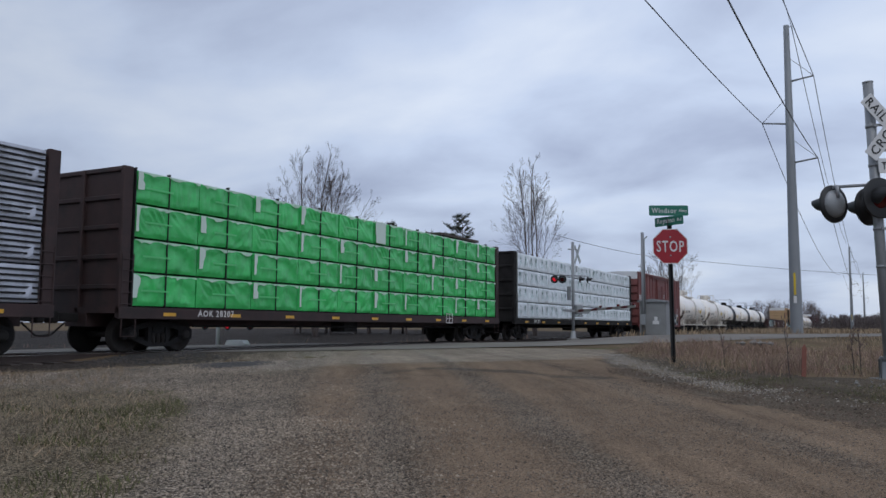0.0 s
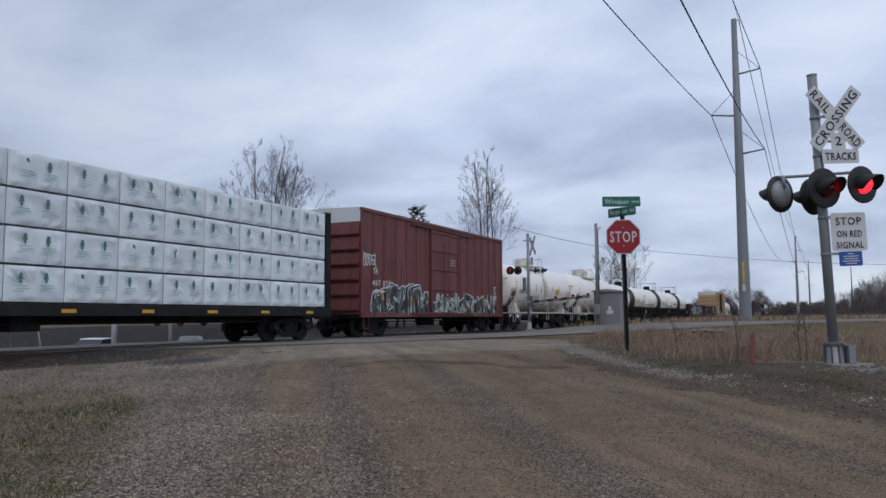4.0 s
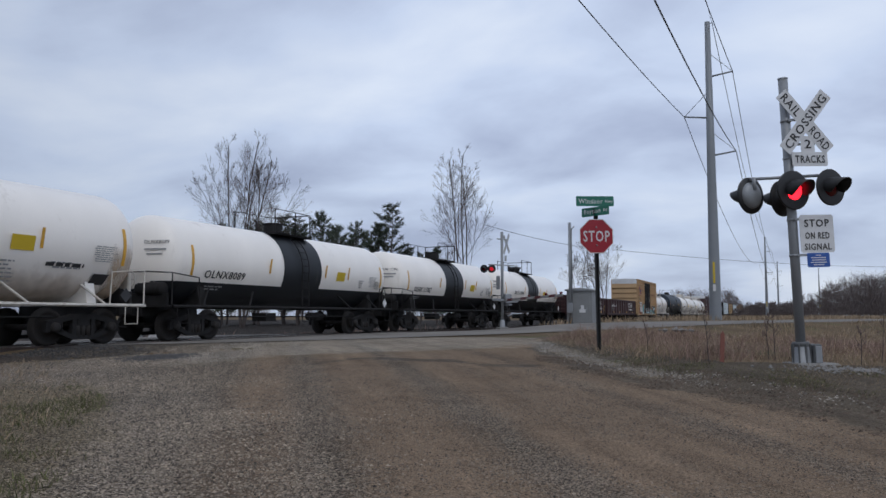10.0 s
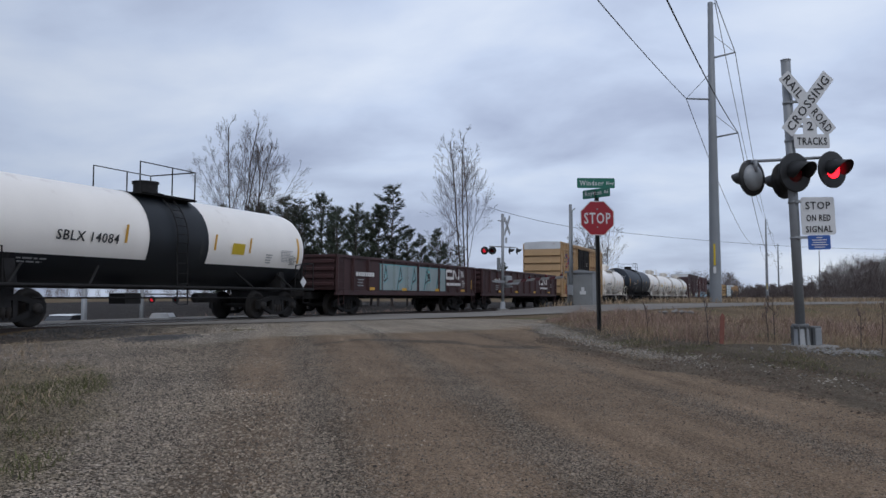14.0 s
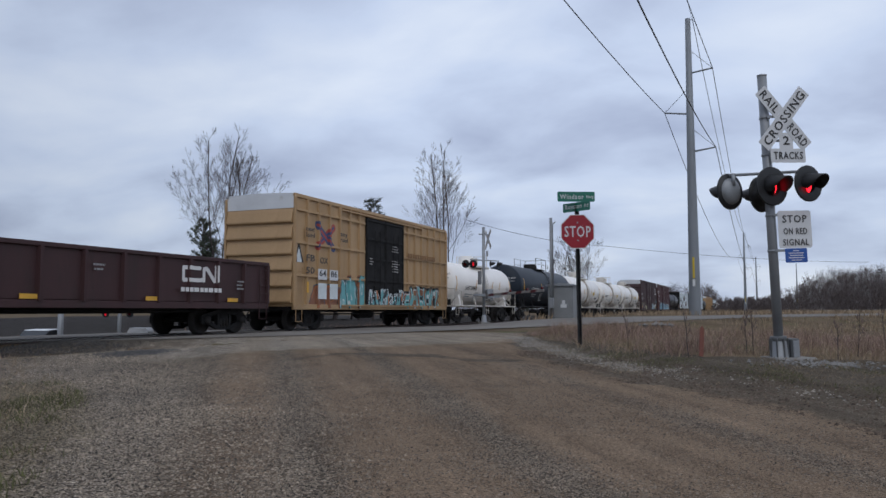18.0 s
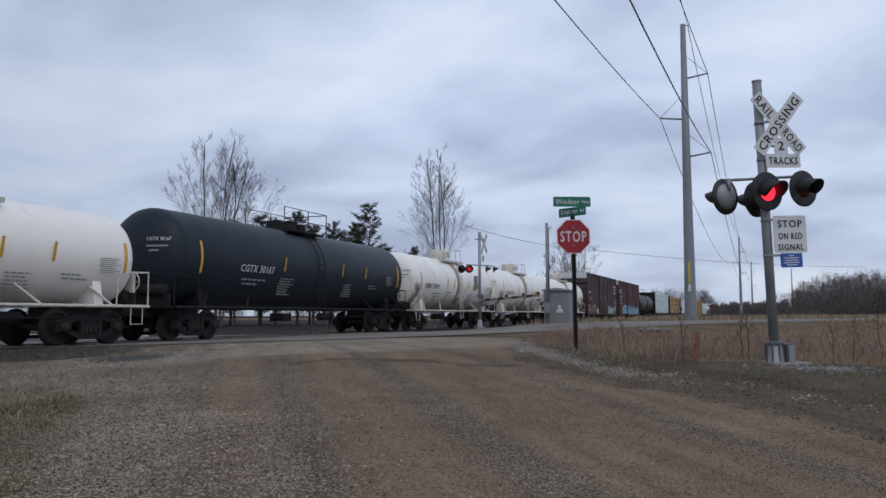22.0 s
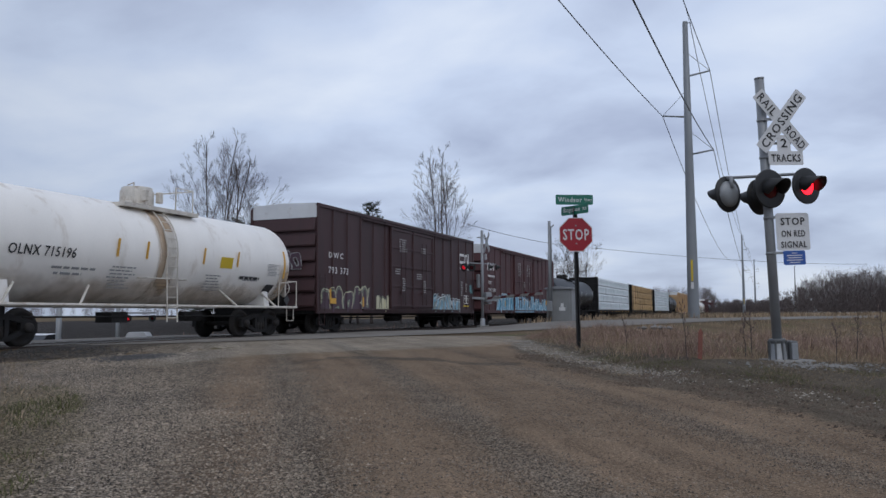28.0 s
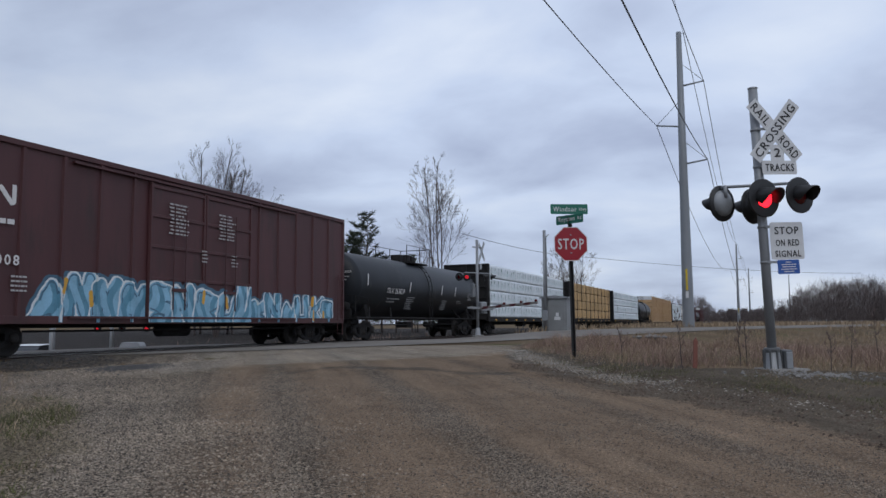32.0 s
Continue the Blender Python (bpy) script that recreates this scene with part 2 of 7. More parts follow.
M_TANKG = mat("greyed_white_tank_paint", (0.82, 0.785, 0.735), 0.4, var=0.07, scale=0.8, bump=0.03, dirt=(0.56, 0.49, 0.41), dirt_amount=0.4, streak=3)
M_TANKB = mat("black_tank_paint", (0.013, 0.015, 0.018), 0.45, spec=0.25, var=0.25, scale=0.9, bump=0.04, dirt=(0.05, 0.047, 0.045), dirt_amount=0.3, streak=3)
M_TANKN = mat("dark_navy_tank_paint", (0.016, 0.022, 0.031), 0.48, spec=0.2, var=0.2, scale=0.9, bump=0.04, dirt=(0.04, 0.042, 0.044), dirt_amount=0.3, streak=3)
M_RED = mat("oxide_red_paint", (0.150, 0.039, 0.034), 0.6, var=0.3, scale=1.3, bump=0.1, dirt=(0.055, 0.022, 0.020), dirt_amount=0.45, streak=5)
M_BROWN = mat("mineral_brown_paint", (0.066, 0.020, 0.021), 0.6, var=0.25, scale=0.9, bump=0.08, dirt=(0.038, 0.017, 0.016), dirt_amount=0.5, streak=5)
M_UMBER = mat("dark_umber_paint", (0.044, 0.0165, 0.0175), 0.6, var=0.25, scale=0.9, bump=0.08, dirt=(0.03, 0.015, 0.015), dirt_amount=0.5, streak=5)
M_GOND = mat("worn_brown_paint", (0.042, 0.014, 0.014), 0.65, var=0.3, scale=1.2, bump=0.1, dirt=(0.030, 0.014, 0.012), dirt_amount=0.5, streak=4)
M_TAN = mat("faded_yellow_paint", (0.40, 0.255, 0.128), 0.6, var=0.2, scale=0.8, bump=0.06, dirt=(0.30, 0.18, 0.08), dirt_amount=0.4, streak=5)
M_CBEAM = mat("dark_red_brown_steel", (0.036, 0.018, 0.017), 0.7, var=0.4, dirt=(0.02, 0.014, 0.013), dirt_amount=0.6)
M_ROOFG = mat("galvanised_roof", (0.62, 0.63, 0.64), 0.5, 0.1, var=0.1, dirt=(0.4, 0.36, 0.32), dirt_amount=0.3)
M_GREEN = mat("green_lumber_wrap", (0.048, 0.465, 0.118), 0.24, var=0.22, scale=1.6, fine=9, bump=0.35, object_random=0.12)
M_WRAPW = mat("white_lumber_wrap", (0.70, 0.75, 0.775), 0.3, var=0.10, scale=2.2, fine=10, bump=0.3, object_random=0.06)
M_WRAPP = mat("pale_wrap_patch", (0.55, 0.66, 0.58), 0.4, var=0.1)
M_WRAPF = mat("pale_green_wrap_fringe", (0.42, 0.63, 0.47), 0.35, var=0.25, scale=4, bump=0)
M_WRAPL = mat("pale_green_print", (0.078, 0.49, 0.155), 0.4, var=0.15)
M_PRINT = mat("dark_green_print", (0.075, 0.19, 0.165), 0.5, var=0.3, scale=9, bump=0)
M_PRINTPALE = mat("pale_green_print_lines", (0.34, 0.48, 0.46), 0.5, var=0.2, bump=0)
M_WRAPGREY = mat("grey_lumber_wrap", (0.42, 0.44, 0.50), 0.4, var=0.2, scale=3, bump=0.4)
M_LUMBER = mat("bare_lumber", (0.50, 0.32, 0.14), 0.7, var=0.2, scale=2, fine=20, bump=0.3, object_random=0.12)
M_GAP = mat("dark_gap", (0.012, 0.012, 0.014), 0.9)
M_YELLOW = mat("yellow_reflector", (0.62, 0.33, 0.03), 0.4, var=0.08)
M_YELLOWP = mat("yellow_placard", (0.60, 0.42, 0.02), 0.5, var=0.08)
M_INK = mat("black_lettering", (0.03, 0.03, 0.032), 0.6, var=0.1, bump=0)
M_GREYINK = mat("grey_lettering", (0.28, 0.28, 0.28), 0.6, var=0.1, bump=0)
M_WHITEINK = mat("white_lettering", (0.66, 0.64, 0.62), 0.6, var=0.12, bump=0)
M_DULLINK = mat("dull_white_lettering", (0.42, 0.40, 0.39), 0.6, var=0.15, bump=0)
M_GALV = mat("galvanised_steel", (0.26, 0.27, 0.28), 0.5, 0.3, var=0.12, scale=2, bump=0.05)
M_POLE = mat("weathered_steel_pole", (0.22, 0.235, 0.25), 0.6, 0.2, var=0.12, scale=0.5, bump=0.05)
M_SIGNW = mat("white_sign_sheeting", (0.62, 0.62, 0.62), 0.4, var=0.06, bump=0)
M_SIGNR = mat("red_sign_sheeting", (0.30, 0.012, 0.022), 0.35, var=0.06, bump=0)
M_SIGNG = mat("green_sign_sheeting", (0.01, 0.145, 0.095), 0.35, var=0.06, bump=0)
M_SIGNB = mat("blue_sign_sheeting", (0.02, 0.085, 0.33), 0.4, var=0.06, bump=0)
M_BLKPAINT = mat("flat_black_paint", (0.014, 0.014, 0.015), 0.55, var=0.2)
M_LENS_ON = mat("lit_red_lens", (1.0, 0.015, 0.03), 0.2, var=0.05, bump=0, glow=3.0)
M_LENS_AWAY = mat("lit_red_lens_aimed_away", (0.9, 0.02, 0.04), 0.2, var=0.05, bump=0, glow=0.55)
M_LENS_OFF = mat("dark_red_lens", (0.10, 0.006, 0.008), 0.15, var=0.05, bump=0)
M_BOXGREY = mat("grey_cabinet_paint", (0.21, 0.215, 0.215), 0.6, var=0.1, scale=1.5, dirt=(0.16, 0.155, 0.15), dirt_amount=0.3)
M_BARK = mat("grey_bark", (0.066, 0.052, 0.048), 0.9, var=0.35, scale=6, bump=0.4)
M_BUD = mat("reddish_buds", (0.15, 0.105, 0.09), 0.9, var=0.3, island=0.3, bump=0)
M_NEEDLE = mat("pine_needles", (0.050, 0.065, 0.042), 0.8, var=0.3, island=0.4, bump=0)
# distance haze is put into this colour: paler than the bare twigs
M_WOODS = mat("bare_woods", (0.125, 0.102, 0.098), 0.95, var=0.3, island=0.35, bump=0)
M_STRAW = mat("dry_grass_blades", (0.29, 0.215, 0.14), 0.9, var=0.2, island=0.5, bump=0)
M_RUSSET = mat("russet_weeds", (0.26, 0.175, 0.138), 0.9, var=0.2, island=0.45, bump=0)
M_GRASS = mat("green_grass_blades", (0.090, 0.092, 0.034), 0.9, var=0.2, island=0.5, bump=0)
M_WIRE = mat("wire", (0.05, 0.052, 0.058), 0.6, bump=0)
def filmy(m, scale, streak):
    """Let a stain's film thin out by its own fade and by streaky noise."""
    n, l = m.node_tree.nodes, m.node_tree.links
    at, co, mp, no, ma, rg = (n.new("ShaderNode" + k) for k in ("Attribute", "TexCoord", "Mapping", "TexNoise", "Math", "MapRange"))
    at.attribute_name = "fade"
    mp.inputs["Scale"].default_value = (1, 1, 1 / streak)
    no.inputs["Scale"].default_value, no.inputs["Detail"].default_value, no.inputs["Roughness"].default_value = scale, 7, 0.65
    ma.operation = "ADD"
    rg.inputs["From Min"].default_value, rg.inputs["From Max"].default_value = 0.62, 1.5
    l.new(co.outputs["Object"], mp.inputs[0])
    l.new(mp.outputs[0], no.inputs["Vector"])
    l.new(at.outputs["Fac"], ma.inputs[0])
    l.new(no.outputs["Fac"], ma.inputs[1])
    l.new(ma.outputs[0], rg.inputs["Value"])
    l.new(rg.outputs[0], n["Principled BSDF"].inputs["Alpha"])
    return m


M_STAIN = filmy(mat("rust_stain", (0.44, 0.315, 0.20), 0.7, var=0.2, scale=3), 1.6, 2.0)
M_SOOT = filmy(mat("soot", (0.10, 0.07, 0.052), 0.8, var=0.3, scale=3), 1.5, 1.2)
M_TRIM = mat("dirty_white_steel", (0.56, 0.52, 0.46), 0.55, var=0.2, scale=3, dirt=(0.3, 0.22, 0.15), dirt_amount=0.45)
M_CASTING = mat("grey_cast_iron", (0.095, 0.098, 0.10), 0.6, 0.0, var=0.2, scale=5, bump=0.15)
M_CONC = mat("concrete", (0.21, 0.20, 0.185), 0.9, var=0.15, scale=2)
M_CARW = mat("white_car_paint", (0.72, 0.72, 0.72), 0.25, var=0.03, bump=0)
M_GLASS = mat("dark_glass", (0.02, 0.023, 0.026), 0.08, var=0.05, bump=0)
M_ORANGE = mat("orange_stake", (0.20, 0.075, 0.055), 0.8)


# ---- mesh helpers ----
def box(bm, x0, x1, y0, y1, z0, z1, bevel=0.0):
    vs = [bm.verts.new((x, y, z)) for x in (x0, x1) for y in (y0, y1) for z in (z0, z1)]
    fs = [bm.faces.new([vs[i] for i in f]) for f in ((0, 1, 3, 2), (4, 6, 7, 5), (0, 4, 5, 1), (2, 3, 7, 6), (0, 2, 6, 4), (1, 5, 7, 3))]
    if bevel:
        es = {e for f in fs for e in f.edges}
        bmesh.ops.bevel(bm, geom=list(es), offset=bevel, segments=1, affect="EDGES", profile=0.5)
    return bm


def tube(bm, p, q, r, r2=None, seg=8, cap=True):
    p, q = Vector(p), Vector(q)
    d = (q - p).normalized()
    a = d.orthogonal().normalized()
    b = d.cross(a)
    r2 = r if r2 is None else r2
    rings = []
    for c, rr in ((p, r), (q, r2)):
        rings.append([bm.verts.new(c + (a * math.cos(k * math.tau / seg) + b * math.sin(k * math.tau / seg)) * rr) for k in range(seg)])
    for k in range(seg):
        f = bm.faces.new((rings[0][k], rings[0][(k + 1) % seg], rings[1][(k + 1) % seg], rings[1][k]))
        f.smooth = seg > 6
    if cap:
        bm.faces.new(rings[0][::-1])
        bm.faces.new(rings[1])
    return bm


def path(bm, pts, r, seg=6):
    """One bent rod through the points."""
    pts = [Vector(p) for p in pts]
    rings, a = [], None
    for k, p in enumerate(pts):
        d = ((pts[min(k + 1, len(pts) - 1)] - p).normalized() + (p - pts[max(k - 1, 0)]).normalized()).normalized()
        a = d.orthogonal().normalized() if a is None else (a - d * a.dot(d)).normalized()
        b = d.cross(a)
        rings.append([bm.verts.new(p + (a * math.cos(m * math.tau / seg) + b * math.sin(m * math.tau / seg)) * r) for m in range(seg)])
    for p, q in zip(rings, rings[1:]):
        for m in range(seg):
            bm.faces.new((p[m], p[(m + 1) % seg], q[(m + 1) % seg], q[m])).smooth = seg > 6
    bm.faces.new(rings[0][::-1])
    bm.faces.new(rings[-1])
    return bm


def lathe(bm, profile, axis="Y", seg=32, a0=0.0, a1=math.tau):
    """Turns (along, radius) pairs round an axis; an open angle gives a strip."""
    full = abs(a1 - a0 - math.tau) < 1e-6
    rings = []
    for s, r in profile:
        ring = []
        for k in range(seg if full else seg + 1):
            a = a0 + (a1 - a0) * k / seg
            u, v = r * math.cos(a), r * math.sin(a)
            ring.append(bm.verts.new({"Y": (u, s, v), "Z": (u, v, s), "X": (s, u, v)}[axis]))
        rings.append(ring)
    for ra, rb in zip(rings, rings[1:]):
        n = len(ra)
        for k in range(n if full else n - 1):
            f = bm.faces.new((ra[k], ra[(k + 1) % n], rb[(k + 1) % n], rb[k]))
            f.smooth = True
    bmesh.ops.remove_doubles(bm, verts=bm.verts, dist=1e-5)
    return bm


def prism(bm, pts, d0, d1, axis="X"):
    """A flat outline given in the two other axes, made thick from d0 to d1."""
    def at(u, v, d):
        return {"X": (d, u, v), "Y": (u, d, v), "Z": (u, v, d)}[axis]
    a = [bm.verts.new(at(u, v, d0)) for u, v in pts]
    b = [bm.verts.new(at(u, v, d1)) for u, v in pts]
    n = len(pts)
    bm.faces.new(a[::-1])
    bm.faces.new(b)
    for k in range(n):
        bm.faces.new((a[k], a[(k + 1) % n], b[(k + 1) % n], b[k]))
    return bm


def finish(bm, name, *materials):
    bmesh.ops.recalc_face_normals(bm, faces=bm.faces)
    me = bpy.data.meshes.new(name)
    bm.to_mesh(me)
    bm.free()
    for m in materials:
        me.materials.append(m)
    return me


KEPT = {}


def mesh(key, maker, *materials):
    """A mesh made once and shared by all alike pieces."""
    if key not in KEPT:
        bm = bmesh.new()
        maker(bm)
        KEPT[key] = finish(bm, key if isinstance(key, str) else str(key[0]), *materials)
    return KEPT[key]


def put(name, me, parent=None, at=None, label=""):
    ob = new(name, me)
    ob.parent = parent
    if at is not None:
        ob.matrix_basis = at
    if label:
        ob["label"] = label
    return ob


def part(name, bm, material, parent, label="", at=None):
    return put(name, finish(bm, name, material), parent, at, label)


def boxm(w, d, h, material, bevel=0.0):
    """A shared box, centred, standing on its base."""
    return mesh(("box", round(w, 3), round(d, 3), round(h, 3), material.name, bevel), lambda bm: box(bm, -w / 2, w / 2, -d / 2, d / 2, 0, h, bevel), material)


def thing(name, m, label, category, group="", kind=""):
    ob = new(name)
    ob.empty_display_size = 0.3
    ob.matrix_basis = m
    return tagged(ob, label, category, group, kind)


def lettering(text, size, material, spread=1.0):
    key = ("text", text, size, material.name, spread)
    if key not in KEPT:
        cu = bpy.data.curves.new("lettering", "FONT")
        cu.body, cu.size, cu.align_x, cu.align_y, cu.space_character = text, size, "LEFT", "BOTTOM", spread
        cu.extrude, cu.resolution_u, cu.offset = 0.002, 2, size * 0.012
        ob = new("lettering", cu)
        me = bpy.data.meshes.new_from_object(ob.evaluated_get(bpy.context.evaluated_depsgraph_get()))
        bpy.data.objects.remove(ob)
        bpy.data.curves.remove(cu)
        me.materials.clear()
        me.materials.append(material)
        KEPT[key] = me
    return KEPT[key]


# writing on the side that faces +X: it runs along +Y
SIDE = pose(0, 0, 0, 90, 0, 90)


def write(text, x, y, z, size, material, parent, name="lettering", spread=1.0, turn=None, width=None):
    me = lettering(text, size, material, spread)
    m = Matrix.Translation((x, y, z)) @ (turn or SIDE)
    if width:
        have = max(v.co.x for v in me.vertices) - min(v.co.x for v in me.vertices)
        m = m @ Matrix.Diagonal((width / have, 1, 1, 1))
    return put(name, me, parent, m)


def words(bm, place, w, lines, pitch, rnd, tall=0.4):
    """Unreadable print: lines of short bars, one a word; place(bm, x0, x1, z0, z1) lays one bar."""
    for k in range(lines):
        at, end = rnd.uniform(0, 0.12) * w, w * rnd.uniform(0.65, 1.0)
        while at < end:
            run = rnd.uniform(0.08, 0.24) * w
            place(bm, at, min(at + run, end), -k * pitch, -k * pitch + pitch * tall)
            at += run + 0.045 * w


def bars(x, y, z, w, lines, pitch, material, parent, h=None, seed=0):
    bm = bmesh.new()
    words(bm, lambda b, a0, a1, z0, z1: box(b, x, x + 0.004, y + a0, y + a1, z + z0, z + z1), w, lines, pitch, random.Random(seed), (h or pitch * 0.4) / pitch)
    return part("small_print", bm, material, parent)


# ---- the lie of the land ----
ROAD_P, ROAD_D = Vector((-16.1, 17.0)), Vector((0.49, 0.872)).normalized()
ROAD_N = Vector((ROAD_D.y, -ROAD_D.x))
TRACK_X, RAIL_Z = -17.75, 0.75


def smooth(a, b, x):
    t = np.clip((x - a) / (b - a), 0.0, 1.0)
    return t * t * (3 - 2 * t)


def road_uv(x, y):
    dx, dy = x - ROAD_P.x, y - ROAD_P.y
    return dx * ROAD_D.x + dy * ROAD_D.y, dx * ROAD_N.x + dy * ROAD_N.y


def height(x, y):
    k, d = road_uv(x, y)
    zr = 0.74 + 0.36 * smooth(6, 34, k) + 0.07 * smooth(30, 60, k)
    z = zr - 0.42 * smooth(7, 24, d)
    # right-hand verge is a little higher than the gravel road
    side = x * 0.917 + y * 0.3987
    ahead = -x * 0.3987 + y * 0.917
    z += 0.20 * smooth(2.8, 5.0, side) * smooth(5, 12, ahead) * smooth(0.5, 4, d)
    # a shallow ditch along the highway
    z -= 0.58 * smooth(1.0, 5, d) * smooth(9, 20, k) * (1 - smooth(30, 60, d))
    # beyond the tracks the land falls away
    z -= 1.5 * smooth(-20.8, -26, x) * (1 - 0.6 * smooth(20, 70, y))
    near = 1 - smooth(2.5, 7, np.abs(x - TRACK_X))
    paved = (1 - smooth(0.6, 2.6, d)) * (1 - smooth(0.6, 2.6, -8.3 - d))
    z += (0.42 + 0.28 * paved - z) * near
    # far land rises slowly
    r = np.hypot(x, y)
    z += 0.35 * smooth(150, 600, r)
    return z


def sheet(name, us, vs, at, material, lift=0.0, label="", category="ground"):
    """A ground sheet over a grid of (u, v), laid on the land."""
    pts = [at(u, v) for u in us for v in vs]
    xy = np.array(pts, float)
    verts = np.column_stack([xy, height(xy[:, 0], xy[:, 1]) + lift]).tolist()
    m = len(vs)
    faces = [(i * m + j, (i + 1) * m + j, (i + 1) * m + j + 1, i * m + j + 1) for i in range(len(us) - 1) for j in range(m - 1)]
    me = bpy.data.meshes.new(name)
    me.from_pydata(verts, [], faces)
    for p in me.polygons:
        p.use_smooth = True
    me.materials.append(material)
    bm = bmesh.new()
    bm.from_mesh(me)
    bmesh.ops.recalc_face_normals(bm, faces=bm.faces)
    if sum(f.normal.z for f in bm.faces) < 0:
        bmesh.ops.reverse_faces(bm, faces=bm.faces)
    bm.to_mesh(me)
    bm.free()
    return tagged(new(name, me), label, category, kind="structure")


radii = [0.0] + [1.0 * 1.037 ** k for k in range(222)]
sheet("ground", radii, [math.tau * k / 320 for k in range(321)], lambda r, a: (r * math.cos(a), r * math.sin(a)), M_GROUND, 0,
      "dry brown grass ground with green patches", "ground")


def view(side, ahead):
    """Plan coordinates from metres to the right and ahead of the camera's first line of sight."""
    return side * 0.917 - ahead * 0.3987, side * 0.3987 + ahead * 0.917


def left_edge(a):
    return -1.9 - 5.2 * smooth(4, 18, a)


def right_edge(a):
    return np.interp(a, [2, 7, 8, 9.8, 10.6, 12.3, 14.7, 18, 21, 24], [4.6, 3.95, 3.8, 3.25, 2.8, 2.4, 1.9, 2.05, 2.6, 3.2])


def weed_edge(a):
    """Where the tall weeds of the field begin, beyond the stony verge."""
    return np.interp(a, [9, 12.3, 12.9, 15, 18, 21, 23], [9.5, 9.0, 4.0, 3.4, 3.1, 2.95, 2.8])


def stone_line(a):
    """The middle of the strip of pale stones along the road's edge."""
    return np.interp(a, [8, 10.2, 11.4, 12.3, 13.3, 15, 17.5, 21], [4.8, 4.05, 3.7, 3.35, 3.1, 2.85, 2.65, 2.7])


# gravel road with its verges, from the camera up to the highway
def gravel_sheet():
    s, a = np.meshgrid(np.arange(-17, 9.5, 0.2), np.arange(-8, 27, 0.2))
    x, y = view(s, a)
    z = height(x, y) + 0.012
    m = s.shape[1]
    u, d = road_uv(x, y)
    inside = (x > -16.7) & (d > -0.6) & (s < weed_edge(a) + 0.8)
    faces = [(k * m + q, k * m + q + 1, (k + 1) * m + q + 1, (k + 1) * m + q) for k in range(s.shape[0] - 1) for q in range(m - 1) if inside[k, q] and inside[k + 1, q + 1] and inside[k, q + 1] and inside[k + 1, q]]
    me = bpy.data.meshes.new("gravel_road")
    me.from_pydata(np.column_stack([x.ravel(), y.ravel(), z.ravel()]).tolist(), [], faces)
    c = s + 0.19 * (a - 5)
    loose = 0.9 * np.exp(-((c + 0.68) / 0.30) ** 2) + 0.9 * np.exp(-((c - 0.92) / 0.30) ** 2) + 0.35 * np.exp(-((c - 1.9) / 0.2) ** 2) + 0.55 * np.exp(-((c - 3.05) / 0.26) ** 2) + smooth(-1.2, -2.0, c)
    border = 8.3 + 1.8 * smooth(0, -3, u) - 1.8 * smooth(5, 9, u) - 4.0 * smooth(9, 15, u)
    left = left_edge(a) - s
    # shade of a graded ridge, painted as a dark line where the gravel road meets the apron
    ridge_shade = 0.9 * np.exp(-((a - np.interp(s, [-2.6, -2.1, -1.5, 0.2, 0.9, 1.8], [11.0, 13.2, 14.6, 14.4, 13.5, 13.6])) / 0.42) ** 2) * (smooth(-2.6, -2.0, s) * smooth(2.3, 1.6, s)) - 0.62
    for name, value in (("worn", np.clip(1 - loose, 0, 1)), ("apron", (border - d) / 1.3), ("verge", (left + 1.0) / 1.6), ("turf", np.minimum((left - 0.35) / 0.7, (9.6 - a) / 1.5)), ("earth_and_shade", np.maximum(np.maximum((s - right_edge(a) - 0.05) / 0.5, (-15.0 - x) / 0.6), ridge_shade))):
        at = me.attributes.new(name, "FLOAT", "POINT")
        at.data.foreach_set("value", np.clip(value, -1.5, 1.5).ravel().astype(np.float32))
    for p in me.polygons:
        p.use_smooth = True
    bm = bmesh.new()
    bm.from_mesh(me)
    bmesh.ops.delete(bm, geom=[v for v in bm.verts if not v.link_faces], context="VERTS")
    bm.to_mesh(me)
    bm.free()
    me.materials.append(M_GRAVEL)
    tagged(new("gravel_road", me), "packed brown gravel road with worn wheel tracks and stony verges", "road", kind="structure")


gravel_sheet()
# highway: from the far right to well past the tracks
sheet("highway", [-120 + 2 * k for k in range(260)], [0.3, 0, -1, -2, -3, -4, -5, -6, -7, -8, -8.4], lambda u, v: tuple(ROAD_P + ROAD_D * u + ROAD_N * v), M_ASPHALT, 0.03,
      "worn grey asphalt two-lane highway over the crossing", "road")
# darker stony sheet beyond the tracks, where the highway is not
sheet("cinder_ground", [-120 + 2.0 * k for k in range(38)] + [-46 + 1.0 * k for k in range(26)], [-40 + 2.5 * k for k in range(76)], lambda u, v: (u, v), M_DARKGROUND, 0.012, "dark cinder ground on the low bank beyond the tracks", "ground")


# ---- the tracks ----
def rail_profile(bm, x, y0, y1):
    prism(bm, [(x - 0.07, RAIL_Z - 0.17), (x + 0.07, RAIL_Z - 0.17), (x + 0.07, RAIL_Z - 0.15), (x + 0.012, RAIL_Z - 0.13), (x + 0.012, RAIL_Z - 0.045),
               (x + 0.036, RAIL_Z - 0.035), (x + 0.036, RAIL_Z - 0.005), (x + 0.03, RAIL_Z), (x - 0.03, RAIL_Z), (x - 0.036, RAIL_Z - 0.005),
               (x - 0.036, RAIL_Z - 0.035), (x - 0.012, RAIL_Z - 0.045), (x - 0.012, RAIL_Z - 0.13), (x - 0.07, RAIL_Z - 0.15)], y0, y1, "Y")


